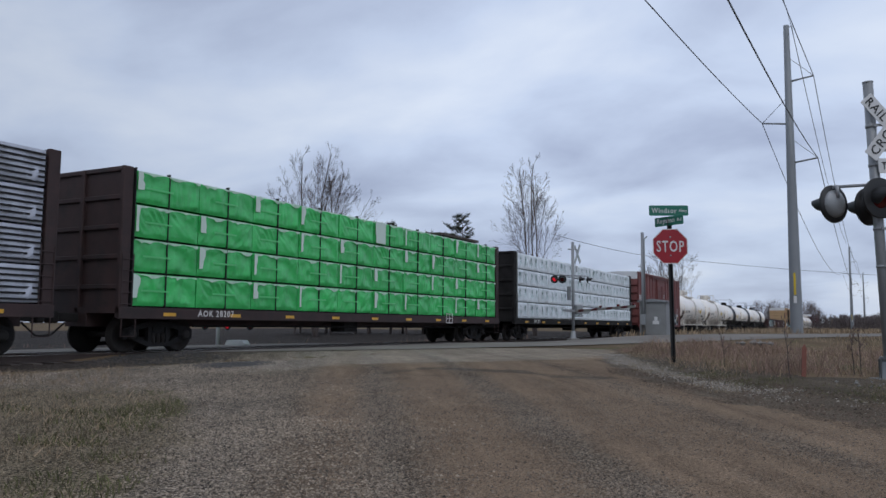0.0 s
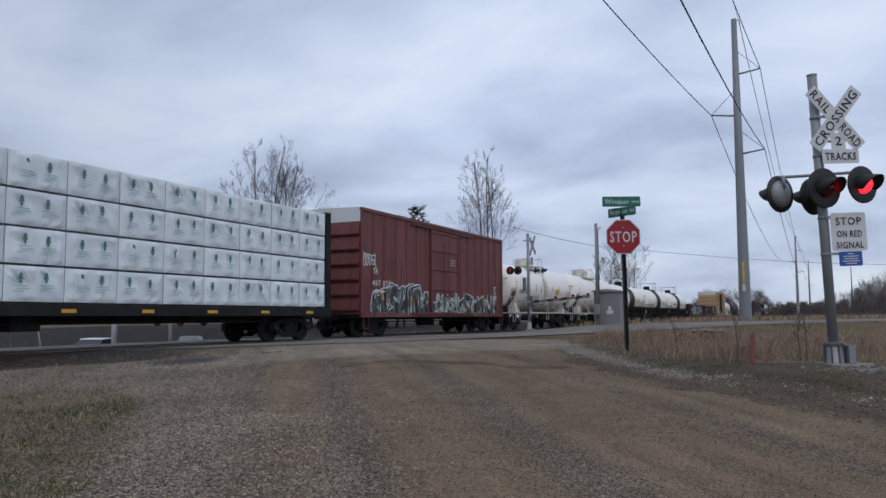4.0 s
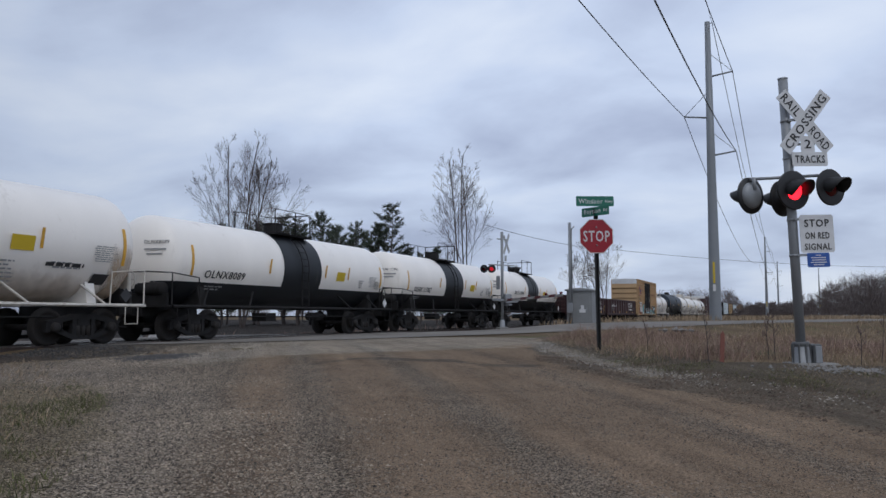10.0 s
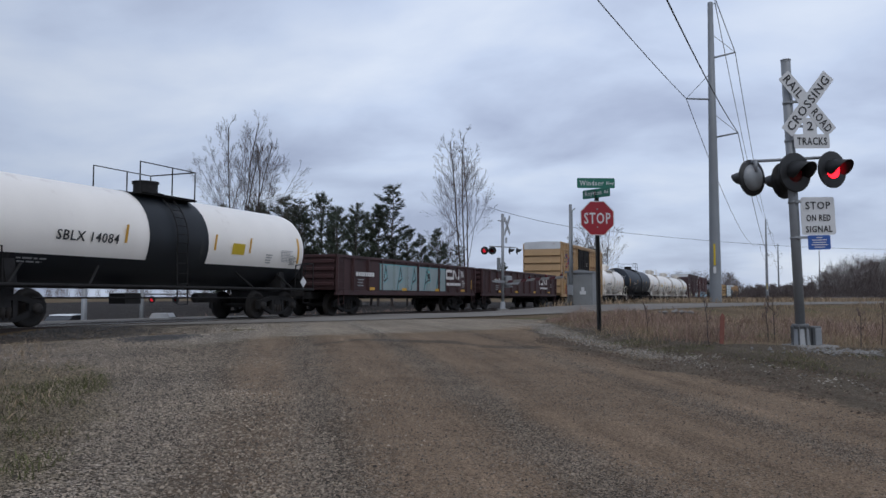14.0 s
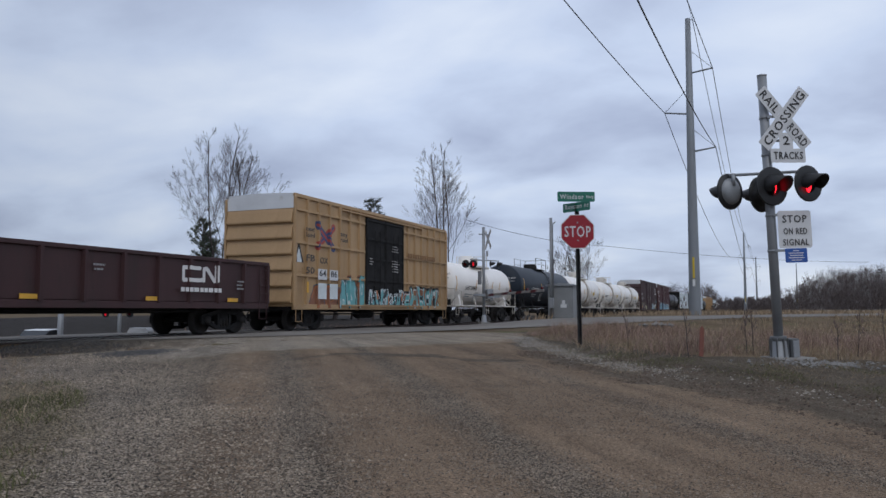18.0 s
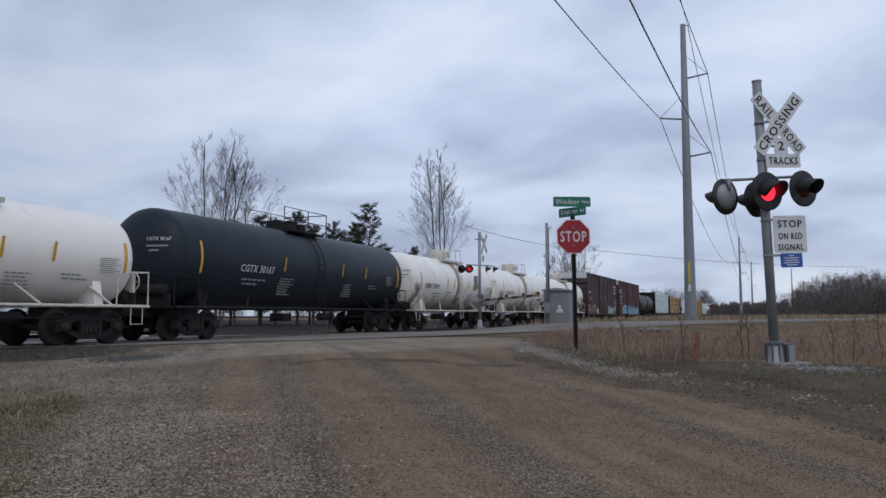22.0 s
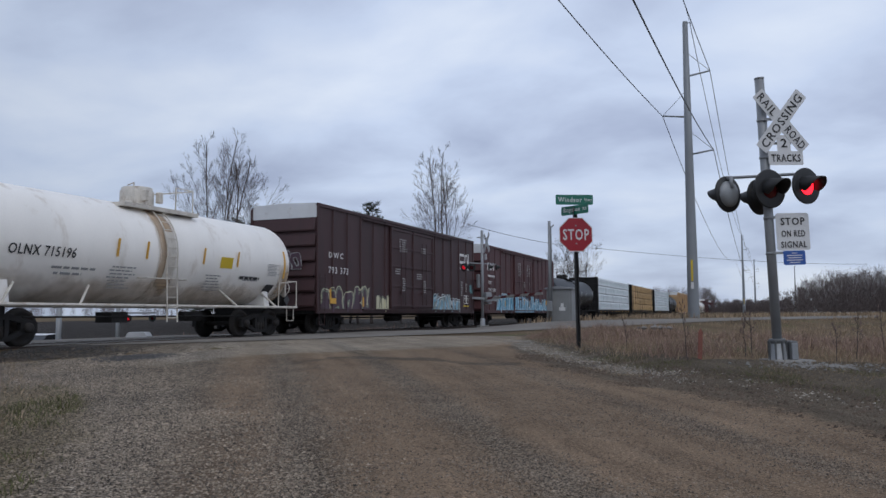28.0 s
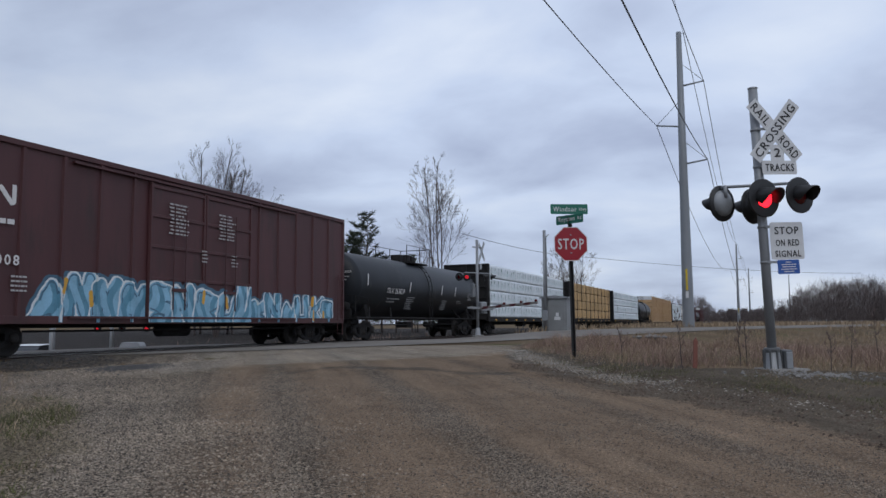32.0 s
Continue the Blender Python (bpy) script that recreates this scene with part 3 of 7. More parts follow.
ballast_bm = bmesh.new()
prism(ballast_bm, [(TRACK_X - 3.4, 0.3), (TRACK_X + 3.6, 0.3), (TRACK_X + 1.7, RAIL_Z - 0.20), (TRACK_X - 1.7, RAIL_Z - 0.20)], -60, 900, "Y")
ballast = tagged(put("ballast_bed", finish(ballast_bm, "ballast_bed", M_BALLAST)), "dark crushed stone ballast under the rails", "ballast", kind="structure")
track = thing("railway_track", Matrix(), "worn steel rails spiked to dark wooden ties", "railway track", kind="structure")
for dx in (-0.75, 0.75):
    rb = bmesh.new()
    rail_profile(rb, TRACK_X + dx, -60, 900)
    rail = part("rail", rb, M_RAIL, track)
    part("rail_head", box(bmesh.new(), TRACK_X + dx - 0.028, TRACK_X + dx + 0.028, -60, 900, RAIL_Z - 0.003, RAIL_Z + 0.001), M_RAILTOP, rail, "worn shiny running surface")
for k in range(150):
    put("tie", boxm(2.6, 0.23, 0.18, M_TIE, 0.01), track, pose(TRACK_X, -40 + 0.52 * k, RAIL_Z - 0.34))

# ---- freight cars: origin on the rail top at the car's middle, +Y is the trailing end, +X the side that is seen ----
WHEEL_R = 0.46


def wheelset_mesh(bm):
    for s in (-1, 1):
        x = s * 0.75
        lathe(bm, [(x - s * 0.07, 0.05), (x - s * 0.07, 0.50), (x - s * 0.04, 0.50), (x - s * 0.03, WHEEL_R + 0.005), (x + s * 0.07, WHEEL_R), (x + s * 0.07, 0.37),
                   (x + s * 0.03, 0.34), (x + s * 0.03, 0.16), (x + s * 0.08, 0.12), (x + s * 0.08, 0.0)], "X", 28)
    tube(bm, (-1.05, 0, 0), (1.05, 0, 0), 0.08, seg=12)


def side_frame(bm):
    """A cast side frame: arched top chord, bottom tension member, two columns and the axle-box pedestals."""
    def bar(a, b, c, d):
        prism(bm, [a, b, c, d], 0.93, 1.06, "X")
    bar((-0.36, 0.66), (0.36, 0.66), (0.34, 0.80), (-0.34, 0.80))
    bar((-0.34, 0.14), (0.34, 0.14), (0.34, 0.25), (-0.34, 0.25))
    for s in (-1, 1):
        for quad in ([(0.34, 0.66), (1.06, 0.50), (1.12, 0.62), (0.34, 0.80)], [(0.34, 0.14), (0.98, 0.38), (0.90, 0.50), (0.34, 0.26)], [(0.24, 0.25), (0.36, 0.25), (0.36, 0.66), (0.24, 0.66)], [(0.68, 0.34), (0.80, 0.34), (0.80, 0.58), (0.68, 0.58)], [(1.02, 0.34), (1.16, 0.34), (1.16, 0.60), (1.02, 0.60)]):
            quad = [(s * y, z) for y, z in quad]
            bar(*(quad if s > 0 else quad[::-1]))


def spring_pack(bm):
    for y in (-0.16, 0, 0.16):
        tube(bm, (1.0, y, 0.2), (1.0, y, 0.5), 0.07, seg=10)


WHEELSETS = []


def truck(car, y):
    t = put("truck", mesh("bolster", lambda bm: box(bm, -1.05, 1.05, -0.22, 0.22, 0.45, 0.72, 0.04), M_BLACK), car, pose(0, y, 0))
    sf = mesh("side_frame", side_frame, M_BLACK)
    put("side_frame", sf, t)
    put("side_frame", sf, t, pose(0, 0, 0, 0, 0, 180))
    put("spring_pack", mesh("spring_pack", spring_pack, M_STEELDK), t)
    ws = mesh("wheelset", wheelset_mesh, M_STEELDK)
    cap = mesh("bearing_cap", lambda bm: lathe(bm, [(1.05, 0.13), (1.13, 0.12), (1.16, 0.06), (1.16, 0.0)], "X", 14), M_STEELDK)
    for s in (-1, 1):
        w = put("wheelset", ws, t, pose(0, s * 0.9, WHEEL_R))
        put("bearing_cap", cap, t, pose(0, s * 0.9, WHEEL_R))
        WHEELSETS.append((w, s))
    return t


def coupler(car, y, s):
    def make(bm):
        box(bm, -0.1, 0.1, 0, 0.75, 0.78, 1.0, 0.03)
        box(bm, -0.16, 0.18, 0.6, 0.85, 0.74, 1.04, 0.05)
        path(bm, [(0.35, 0.1, 0.75), (0.3, 0.5, 0.45), (0.25, 0.85, 0.42)], 0.025)
    return put("coupler", mesh("coupler", make, M_STEELDK), car, pose(0, y, 0, 0, 0, 0 if s > 0 else 180))


def ladder(name, car, x, y, z0, z1, w, material, rungs):
    def make(bm):
        for s in (-1, 1):
            tube(bm, (0, s * w / 2, 0), (0, s * w / 2, z1 - z0), 0.016, seg=6)
        for k in range(rungs):
            z = (z1 - z0) * (k + 0.5) / rungs
            tube(bm, (0, -w / 2, z), (0, w / 2, z), 0.013, seg=6)
    return put(name, mesh((name, round(z1 - z0, 2), w, material.name, rungs), make, material), car, pose(x, y, z0))


def stirrup(car, x, y, z, material, w=0.42, drop=0.45):
    def make(bm):
        path(bm, [(0, -w / 2, 0), (0, -w / 2, -drop), (0, w / 2, -drop), (0, w / 2, 0)], 0.016)
    return put("stirrup_step", mesh(("stirrup", w, drop, material.name), make, material), car, pose(x, y, z))


CARS = []


def new_car(name, y0, y1, label, category="freight car"):
    """A car between the coupling points y0 and y1, along the track at the start of the clip."""
    car = thing(name, pose(TRACK_X, (y0 + y1) / 2, RAIL_Z), label, category, "freight train")
    CARS.append((car, (y0 + y1) / 2))
    return car


def boxcar(y0, y1, paint, label, ribs, door_w, doors, height_=5.25, end_paint=None, rib_kind="out", door_paint=None, door_at=0.0):
    """y0, y1: the body's own ends."""
    car = new_car("boxcar", y0, y1, label)
    L, W, B = (y1 - y0) / 2, 1.53, 0.80
    H = height_
    bm = bmesh.new()
    box(bm, -W, W - 0.03, -L, L, B + 0.12, H - 0.12)
    part("body", bm, paint, car)
    bm = bmesh.new()
    prism(bm, [(-W + 0.07, H - 0.16), (W - 0.07, H - 0.16), (W - 0.07, H - 0.05), (0, H), (-W + 0.07, H - 0.05)], -L - 0.02, L + 0.02, "Y")
    part("roof", bm, M_ROOFG, car, "pale galvanised roof")
    bm = bmesh.new()
    box(bm, W - 0.07, W + 0.02, -L, L, B, B + 0.2, 0.01)
    box(bm, -W - 0.02, -W + 0.07, -L, L, B, B + 0.2, 0.01)
    part("side_sill", bm, paint, car)
    bm = bmesh.new()
    box(bm, W - 0.06, W + 0.03, -L, L, H - 0.19, H - 0.045, 0.01)
    part("top_plate", bm, paint, car)
    # ends: corrugated, the leading one is seen
    for s in (-1, 1):
        bm = bmesh.new()
        box(bm, -W, W, s * L - 0.02, s * L + 0.02, H - 0.62, H - 0.16)
        part("end_top_panel", bm, M_ROOFG, car, "pale top panel of the end wall")
        rib = mesh(("end_rib", paint.name), lambda b: prism(b, [(0, -0.27), (0.11, -0.23), (0.12, -0.18), (0.03, 0.20), (0, 0.30)], -W + 0.05, W - 0.05, "X"), paint)
        for k in range(6):
            put("end_rib", rib, car, pose(0, s * (L + 0.005), B + 0.50 + k * 0.605, 0, 0, 0 if s > 0 else 180))
        corner = mesh(("end_corner_post", paint.name, H), lambda b: box(b, -0.06, 0.02, -0.09, 0.03, B + 0.1, H - 0.16, 0.015), paint)
        for x in (-1, 1):
            put("end_corner_post", corner, car, pose(x * (W - 0.005), s * (L + 0.01), 0, 0, 0, 0 if x * s > 0 else 180))
    # side posts
    ym = door_at
    deep = 0.10 if paint is M_TAN else 0.055
    post = mesh(("side_post", paint.name, H), lambda b: prism(b, [(-0.07, 0), (0.07, 0), (0.045, deep), (-0.045, deep)], B + 0.2, H - 0.19, "Z"), paint)
    n = ribs
    for k in range(n + 1):
        y = -L + 0.06 + (2 * L - 0.12) * k / n
        if abs(y - ym) > door_w / 2 + 0.1:
            put("side_post", post, car, Matrix.Translation((W - 0.032, y, 0)) @ pose(0, 0, 0, 0, 0, -90))
    # doors
    dp = door_paint or paint
    dw = door_w / doors
    for k in range(doors):
        yc = ym - door_w / 2 + dw * (k + 0.5)
        d = put("door", mesh(("door", dp.name, dw, H), lambda b: box(b, 0, 0.06, -dw / 2 + 0.01, dw / 2 - 0.01, B + 0.24, H - 0.34, 0.01), dp), car, pose(W - 0.02, yc, 0))
        for z in (B + 0.3, B + 1.25, B + 2.2, H - 1.35, H - 0.5):
            put("door_rib", boxm(0.05, dw - 0.1, 0.10, dp, 0.012), d, pose(0.078, 0, z))
        for y in (-dw / 2 + 0.06, dw / 2 - 0.06):
            put("door_post", mesh(("door_post", dp.name, H), lambda b: box(b, 0.05, 0.11, -0.04, 0.04, B + 0.24, H - 0.34, 0.012), dp), d, pose(0, y, 0))
        bm = bmesh.new()
        for y in (-0.25, 0.28):
            tube(bm, (0.14, y, B + 0.4), (0.14, y, H - 0.9), 0.018, seg=6)
        box(bm, 0.10, 0.17, -0.3, 0.3, B + 0.95, B + 1.05)
        part("door_latch_bar", bm, dp, d)
    part("lower_door_track", box(bmesh.new(), W, W + 0.12, ym - door_w - 0.3, ym + door_w + 0.3, B + 0.14, B + 0.2), paint, car)
    part("upper_door_track", box(bmesh.new(), W, W + 0.10, ym - door_w - 0.3, ym + door_w + 0.3, H - 0.32, H - 0.26), paint, car)
    if paint is M_TAN:
        for z in (2.05, 3.30, 4.55):
            for a, b in ((-L, ym - door_w / 2 - 0.1), (ym + door_w / 2 + 0.1, L)):
                part("side_rail", box(bmesh.new(), W - 0.03, W + 0.055, a, b, z, z + 0.09, 0.01), paint, car)
    bm = bmesh.new()
    box(bm, -0.4, 0.4, -L, L, 0.7, B + 0.12)
    box(bm, -W + 0.2, W - 0.2, -L + 0.1, L - 0.1, B - 0.02, B + 0.1)
    part("underframe", bm, M_BLACK, car)
    for s in (-1, 1):
        truck(car, s * (L - 1.9))
        coupler(car, s * L, s)
        ladder("ladder", car, W + 0.05, s * (L - 0.35), B + 0.1, B + (1.6 if s < 0 else 2.0), 0.42, paint, 5)
        stirrup(car, W + 0.03, s * (L - 0.35), B, paint)
    bm = bmesh.new()
    path(bm, [(0.9, -L + 3.2, 0.62), (0.9, L - 3.2, 0.62)], 0.03)
    tube(bm, (0.5, -0.8, 0.6), (0.5, 0.5, 0.6), 0.2, seg=12)
    part("brake_rigging", bm, M_BLACK, car)
    return car, L, W, B, H


def tank_car(y0, y1, style, label, mark, R=1.52, cz=2.58, barrel=None, mark_at=None):
    """y0, y1: the coupling points."""
    if style == "split":
        R, cz = 1.40, 2.43
    car = new_car("tank_car", y0, y1, label, "tank car")
    half = (y1 - y0) / 2
    Lb = barrel or half - 0.55
    head = 0.62
    white = style in ("white", "rusty")
    shell = {"white": M_TANKW, "rusty": M_TANKG, "split": M_TANKW, "black": M_TANKB, "navy": M_TANKN, "plain": M_TANKW}[style]
    trim = M_TRIM if style in ("white", "rusty", "plain") else M_BLACK
    prof = [(-Lb - 0.0, 0.0)]
    for k in range(1, 9):
        a = k / 8 * math.pi / 2
        prof.append((-Lb + head - head * math.cos(a), R * math.sin(a) ** 0.8))
    prof += [(-y, r) for y, r in prof[::-1]]
    def barrel_mesh(bm):
        lathe(bm, [(y, r) for y, r in prof], "Y", 40)
        if style == "split":
            for f in bm.faces:
                f.material_index = 0
    body = put("tank", mesh(("tank", style, round(Lb, 2), R), barrel_mesh, shell), car, pose(0, 0, cz))
    if style == "split":
        bm = bmesh.new()
        deep, rings = 0.65, []
        for y, r in [(y, r + 0.006) for y, r in prof if r > deep + 0.02]:
            a = math.asin(deep / r)
            rings.append([bm.verts.new((r * math.cos(t), y, r * math.sin(t))) for t in [math.pi + a + (math.pi - 2 * a) * k / 20 for k in range(21)]])
        for p, q in zip(rings, rings[1:]):
            for k in range(20):
                bm.faces.new((p[k], p[k + 1], q[k + 1], q[k])).smooth = True
        part("lower_shell", bm, M_TANKB, body, "black lower half of the tank")
        bm = bmesh.new()
        lathe(bm, [(-1.25, R + 0.012), (1.25, R + 0.012)], "Y", 40)
        part("centre_band", bm, M_TANKB, body, "black band round the middle")
    def smudge(name, y0, y1, a0, a1, strength, material, seed, label):
        """A stain on the shell: a thin film that fades out raggedly towards its edges."""
        ny, na = max(6, int((y1 - y0) / 0.12)), max(6, int((a1 - a0) * R / 0.12))
        us, vs = np.linspace(0, 1, ny + 1), np.linspace(0, 1, na + 1)
        ys = np.array(sorted(set((y0 + (y1 - y0) * us).round(5)) | {p[0] for p in prof if y0 < p[0] < y1}))
        us, ny = (ys - y0) / (y1 - y0), len(ys) - 1
        rs = np.interp(ys, [p[0] for p in prof], [p[1] for p in prof]) + 0.006
        V, fade = [], []
        for u, y, r in zip(us, ys, rs):
            for v in vs:
                t = a0 + (a1 - a0) * v
                V.append((r * math.cos(t), y, r * math.sin(t)))
                fade.append(strength * min(1.0, 2.2 * (1 - abs(2 * u - 1)), 2.2 * (1 - abs(2 * v - 1))))
        F = [(k * (na + 1) + q, k * (na + 1) + q + 1, (k + 1) * (na + 1) + q + 1, (k + 1) * (na + 1) + q) for k in range(ny) for q in range(na)]
        me = bpy.data.meshes.new(name)
        me.from_pydata(V, [], F)
        me.attributes.new("fade", "FLOAT", "POINT").data.foreach_set("value", np.array(fade, np.float32))
        for p in me.polygons:
            p.use_smooth = True
        me.materials.append(material)
        put(name, me, body, None, label)

    if style == "rusty":
        smudge("rust_stain", -0.55, 0.35, -1.2, 1.5, 0.72, M_STAIN, 3, "rust-stained band round the shell")
    if style in ("white", "rusty"):
        smudge("soot_stain", -Lb + 0.3, -Lb + 0.85, -1.25, 0.05, 0.95 if style == "white" else 0.7, M_SOOT, 5, "sooty stain on the tank end")
        smudge("grime", Lb - 1.3, Lb - 0.06, -1.4, 0.1, 0.6, M_STAIN, 7, "grime on the tank end")
        smudge("grime", -Lb + 0.1, Lb - 0.1, -1.55, -0.45, 0.36, M_STAIN, 9, "grime along the tank's underside")
    # top works, a little towards the leading end on the white cars
    top = cz + R
    yo = {"white": -0.3, "rusty": 0.2}.get(style, 0.0)
    bm = bmesh.new()
    if style in ("black", "navy", "split"):
        lathe(bm, [(0.0, 0.36), (0.42, 0.36), (0.45, 0.30), (0.45, 0.0)], "Z", 20)
        lathe(bm, [(0.38, 0.40), (0.44, 0.40)], "Z", 20)
    else:
        lathe(bm, [(0.0, 0.50), (0.50, 0.50), (0.53, 0.46), (0.60, 0.46), (0.62, 0.42), (0.62, 0.0)], "Z", 24)
    bmesh.ops.translate(bm, verts=bm.verts, vec=(0, yo, top - 0.04))
    housing = part("valve_housing", bm, trim if not style == "plain" else M_TANKG, car)
    if style in ("white", "rusty", "plain"):
        for y in (-0.3, 0.32):
            part("housing_lid_lug", box(bmesh.new(), 0.5, 0.68, yo + y - 0.08, yo + y + 0.08, top + 0.1, top + 0.44, 0.02), M_TRIM, housing)
        part("ladder_plate", prism(bmesh.new(), [(R * math.cos(a) + 0.05, cz + R * math.sin(a)) for a in (0.45, 0.2, -0.05, -0.3, -0.5)] + [(R * math.cos(a) + 0.035, cz + R * math.sin(a)) for a in (-0.5, -0.3, -0.05, 0.2, 0.45)], -0.19, 0.19, "Y"), M_TRIM, car)
        part("step_rail", path(bmesh.new(), [(R * 0.84, -1.1, cz - R * 0.5), (R + 0.1, -1.05, cz - R * 0.5), (R + 0.1, 0.6, cz - R * 0.5), (R * 0.84, 0.65, cz - R * 0.5)], 0.02), trim, car)
    bm = bmesh.new()
    if style in ("black", "navy", "split"):
        box(bm, -0.95, 0.95, -1.1, 1.1, top - 0.10, top - 0.06)
        box(bm, 0.5, 0.95, -1.2, 1.2, top - 0.12, top - 0.08)
    else:
        box(bm, 0.45, 1.05, -1.6, 1.6, top - 0.22, top - 0.10)
        box(bm, -1.05, -0.45, -1.6, 1.6, top - 0.22, top - 0.10)
        box(bm, -1.0, 1.0, 0.65, 1.0, top - 0.22, top - 0.10)
    bmesh.ops.translate(bm, verts=bm.verts, vec=(0, yo, 0))
    part("top_platform", bm, trim, car)
    bm = bmesh.new()
    low = white or style == "plain"
    zr = top + (0.62 if low else 0.80)
    y0r, y1r = (-1.6, 1.6) if style in ("navy", "black") else (-1.15, 1.15) if not low else (0.7 + yo, 1.5 + yo)
    for x in (-0.9, 0.9):
        bm = bmesh.new()
        path(bm, [(x, y0r, top - 0.15), (x, y0r, zr), (x, y1r, zr), (x, y1r, top - 0.15)], 0.022)
        part("top_railing", bm, trim, car)
        if not low:
            part("railing_post", path(bmesh.new(), [(x, 0.15, zr), (x, 0.15, top - 0.1)], 0.02), trim, car)
    part("cross_rail", path(bmesh.new(), [(-0.9, y1r, zr), (0.9, y1r, zr)], 0.02), trim, car)
    if style in ("navy", "black"):
        for y in (-0.85, 0.75):
            part("valve_box", box(bmesh.new(), -0.28, 0.28, y - 0.24, y + 0.24, top - 0.1, top + 0.36, 0.03), trim, car)
        for x in (-0.9, 0.9):
            part("middle_rail", path(bmesh.new(), [(x, y0r, top + 0.34), (x, y1r, top + 0.34)], 0.018), trim, car)
    if white:
        part("grab_rail", path(bmesh.new(), [(0.9, yo - 1.1, top - 0.1), (0.9, yo - 1.1, zr - 0.1), (0.2, yo - 0.6, zr - 0.05)], 0.02), trim, car)
    # ladder down the near side, following the shell
    bm = bmesh.new()
    for s in (-0.22, 0.22):
        pts = [(math.cos(a) * (R + 0.10), s, cz + math.sin(a) * (R + 0.10)) for a in [math.radians(80 - 10 * k) for k in range(10)]]
        path(bm, pts + [(R + 0.12, s, 0.55)], 0.02)
    for k in range(15):
        if k < 8:
            a = math.radians(76 - 10 * k)
            p = (math.cos(a) * (R + 0.10), cz + math.sin(a) * (R + 0.10))
        else:
            p = (R + 0.12, cz - 0.1 - (k - 8) * 0.30)
        tube(bm, (p[0], -0.22, p[1]), (p[0], 0.22, p[1]), 0.014, seg=6)
    part("ladder", bm, trim if style != "split" else M_BLACK, car)
    # running board, end platforms and handrails
    bm = bmesh.new()
    box(bm, 0.85, 1.5, -half + 0.55, -half + 1.5, 1.0, 1.06)
    box(bm, -1.5, 1.5, -half + 0.45, -half + 1.1, 1.0, 1.06)
    box(bm, -1.5, 1.5, half - 1.1, half - 0.45, 1.0, 1.06)
    part("end_platform", bm, trim, car)
    bm = bmesh.new()
    tube(bm, (1.52, -half + 0.6, 1.03), (1.52, half - 0.6, 1.03), 0.045, seg=6)
    tube(bm, (-1.52, -half + 0.6, 1.03), (-1.52, half - 0.6, 1.03), 0.045, seg=6)
    part("side_rail", bm, trim, car)
    for s in (-1, 1):
        bm = bmesh.new()
        ye = s * (half - 0.55)
        path(bm, [(1.5, ye, 1.05), (1.5, ye, 2.0), (0.6, s * (half - 0.5), 2.05), (-1.4, s * (half - 0.5), 2.05)], 0.022)
        path(bm, [(1.5, ye, 2.0), (1.5, s * (half - 1.7), 1.9), (1.5, s * (half - 1.75), 1.05)], 0.02)
        part("handrail", bm, trim, car)
        for yy in (1.9, 4.2):
            part("tank_brace", tube(bmesh.new(), (1.5, s * (half - yy), 1.05), (1.2, s * (half - yy - 0.55), 1.55), 0.035, seg=6), trim, car)
        stirrup(car, 1.52, s * (half - 1.0), 1.03, trim, 0.45, 0.5)
        # saddle and bolster over the truck
        bm = bmesh.new()
        prism(bm, [(-1.3, 1.0), (1.3, 1.0), (1.15, 1.75), (0.7, 1.25), (-0.7, 1.25), (-1.15, 1.75)], s * (half - 2.15) - 0.15, s * (half - 2.15) + 0.15, "Y")
        part("tank_saddle", bm, shell if white or style == "plain" else M_BLACK, car)
        bm = bmesh.new()
        box(bm, -0.45, 0.45, s * (half - 0.45) if s < 0 else half - 2.9, s * (half - 2.9) if s < 0 else half - 0.45, 0.72, 1.0, 0.03)
        part("draft_sill", bm, M_BLACK, car)
        # brake gear on the end platform
        dark_end = M_BLACK if not (white or style == "plain") else M_TRIM
        ye = s * (half - 0.72)
        gear = part("end_bulkhead_frame", box(bmesh.new(), -1.2, 1.2, ye - 0.05, ye + 0.05, 1.04, 1.42, 0.02), M_BLACK, car)
        put("brake_reservoir", mesh("brake_reservoir", lambda b: lathe(b, [(-0.5, 0.0), (-0.5, 0.17), (-0.42, 0.2), (0.42, 0.2), (0.5, 0.17), (0.5, 0.0)], "X", 16), M_BLACK), car, pose(0.55, ye + s * 0.0, 1.55) if dark_end is M_BLACK else pose(0.5, ye, 1.3))
        if s > 0:
            bm = bmesh.new()
            ring = [(0.95 + 0.27 * math.cos(k * math.tau / 12), ye + 0.12, 1.75 + 0.27 * math.sin(k * math.tau / 12)) for k in range(13)]
            path(bm, ring, 0.02)
            for k in range(3):
                tube(bm, (0.95, ye + 0.12, 1.75), ring[k * 4], 0.014, seg=6)
            part("brake_wheel", bm, dark_end, car)
            part("brake_housing", box(bmesh.new(), 0.78, 1.12, ye - 0.02, ye + 0.1, 1.4, 1.95, 0.03), dark_end, car)
        truck(car, s * (half - 2.15))
        coupler(car, s * (half - 0.75), s)
    bm = bmesh.new()
    path(bm, [(0.9, -half + 3, 0.72), (0.9, half - 3, 0.72)], 0.025)
    tube(bm, (0.6, 1.6, 0.72), (0.6, 2.5, 0.72), 0.16, seg=12)
    box(bm, 0.3, 0.9, -1.6, -1.0, 0.55, 0.85)
    part("brake_rigging", bm, M_BLACK, car)
    # safety stripes, marks, placards: on a shell of radius R at height z
    def on(y, z):
        dz = (z - cz) / (R + 0.012)
        a = math.asin(max(-1, min(1, dz)))
        return Matrix.Translation((math.cos(a) * (R + 0.016), y, z)) @ pose(0, 0, 0, 0, -math.degrees(a), 0) @ SIDE
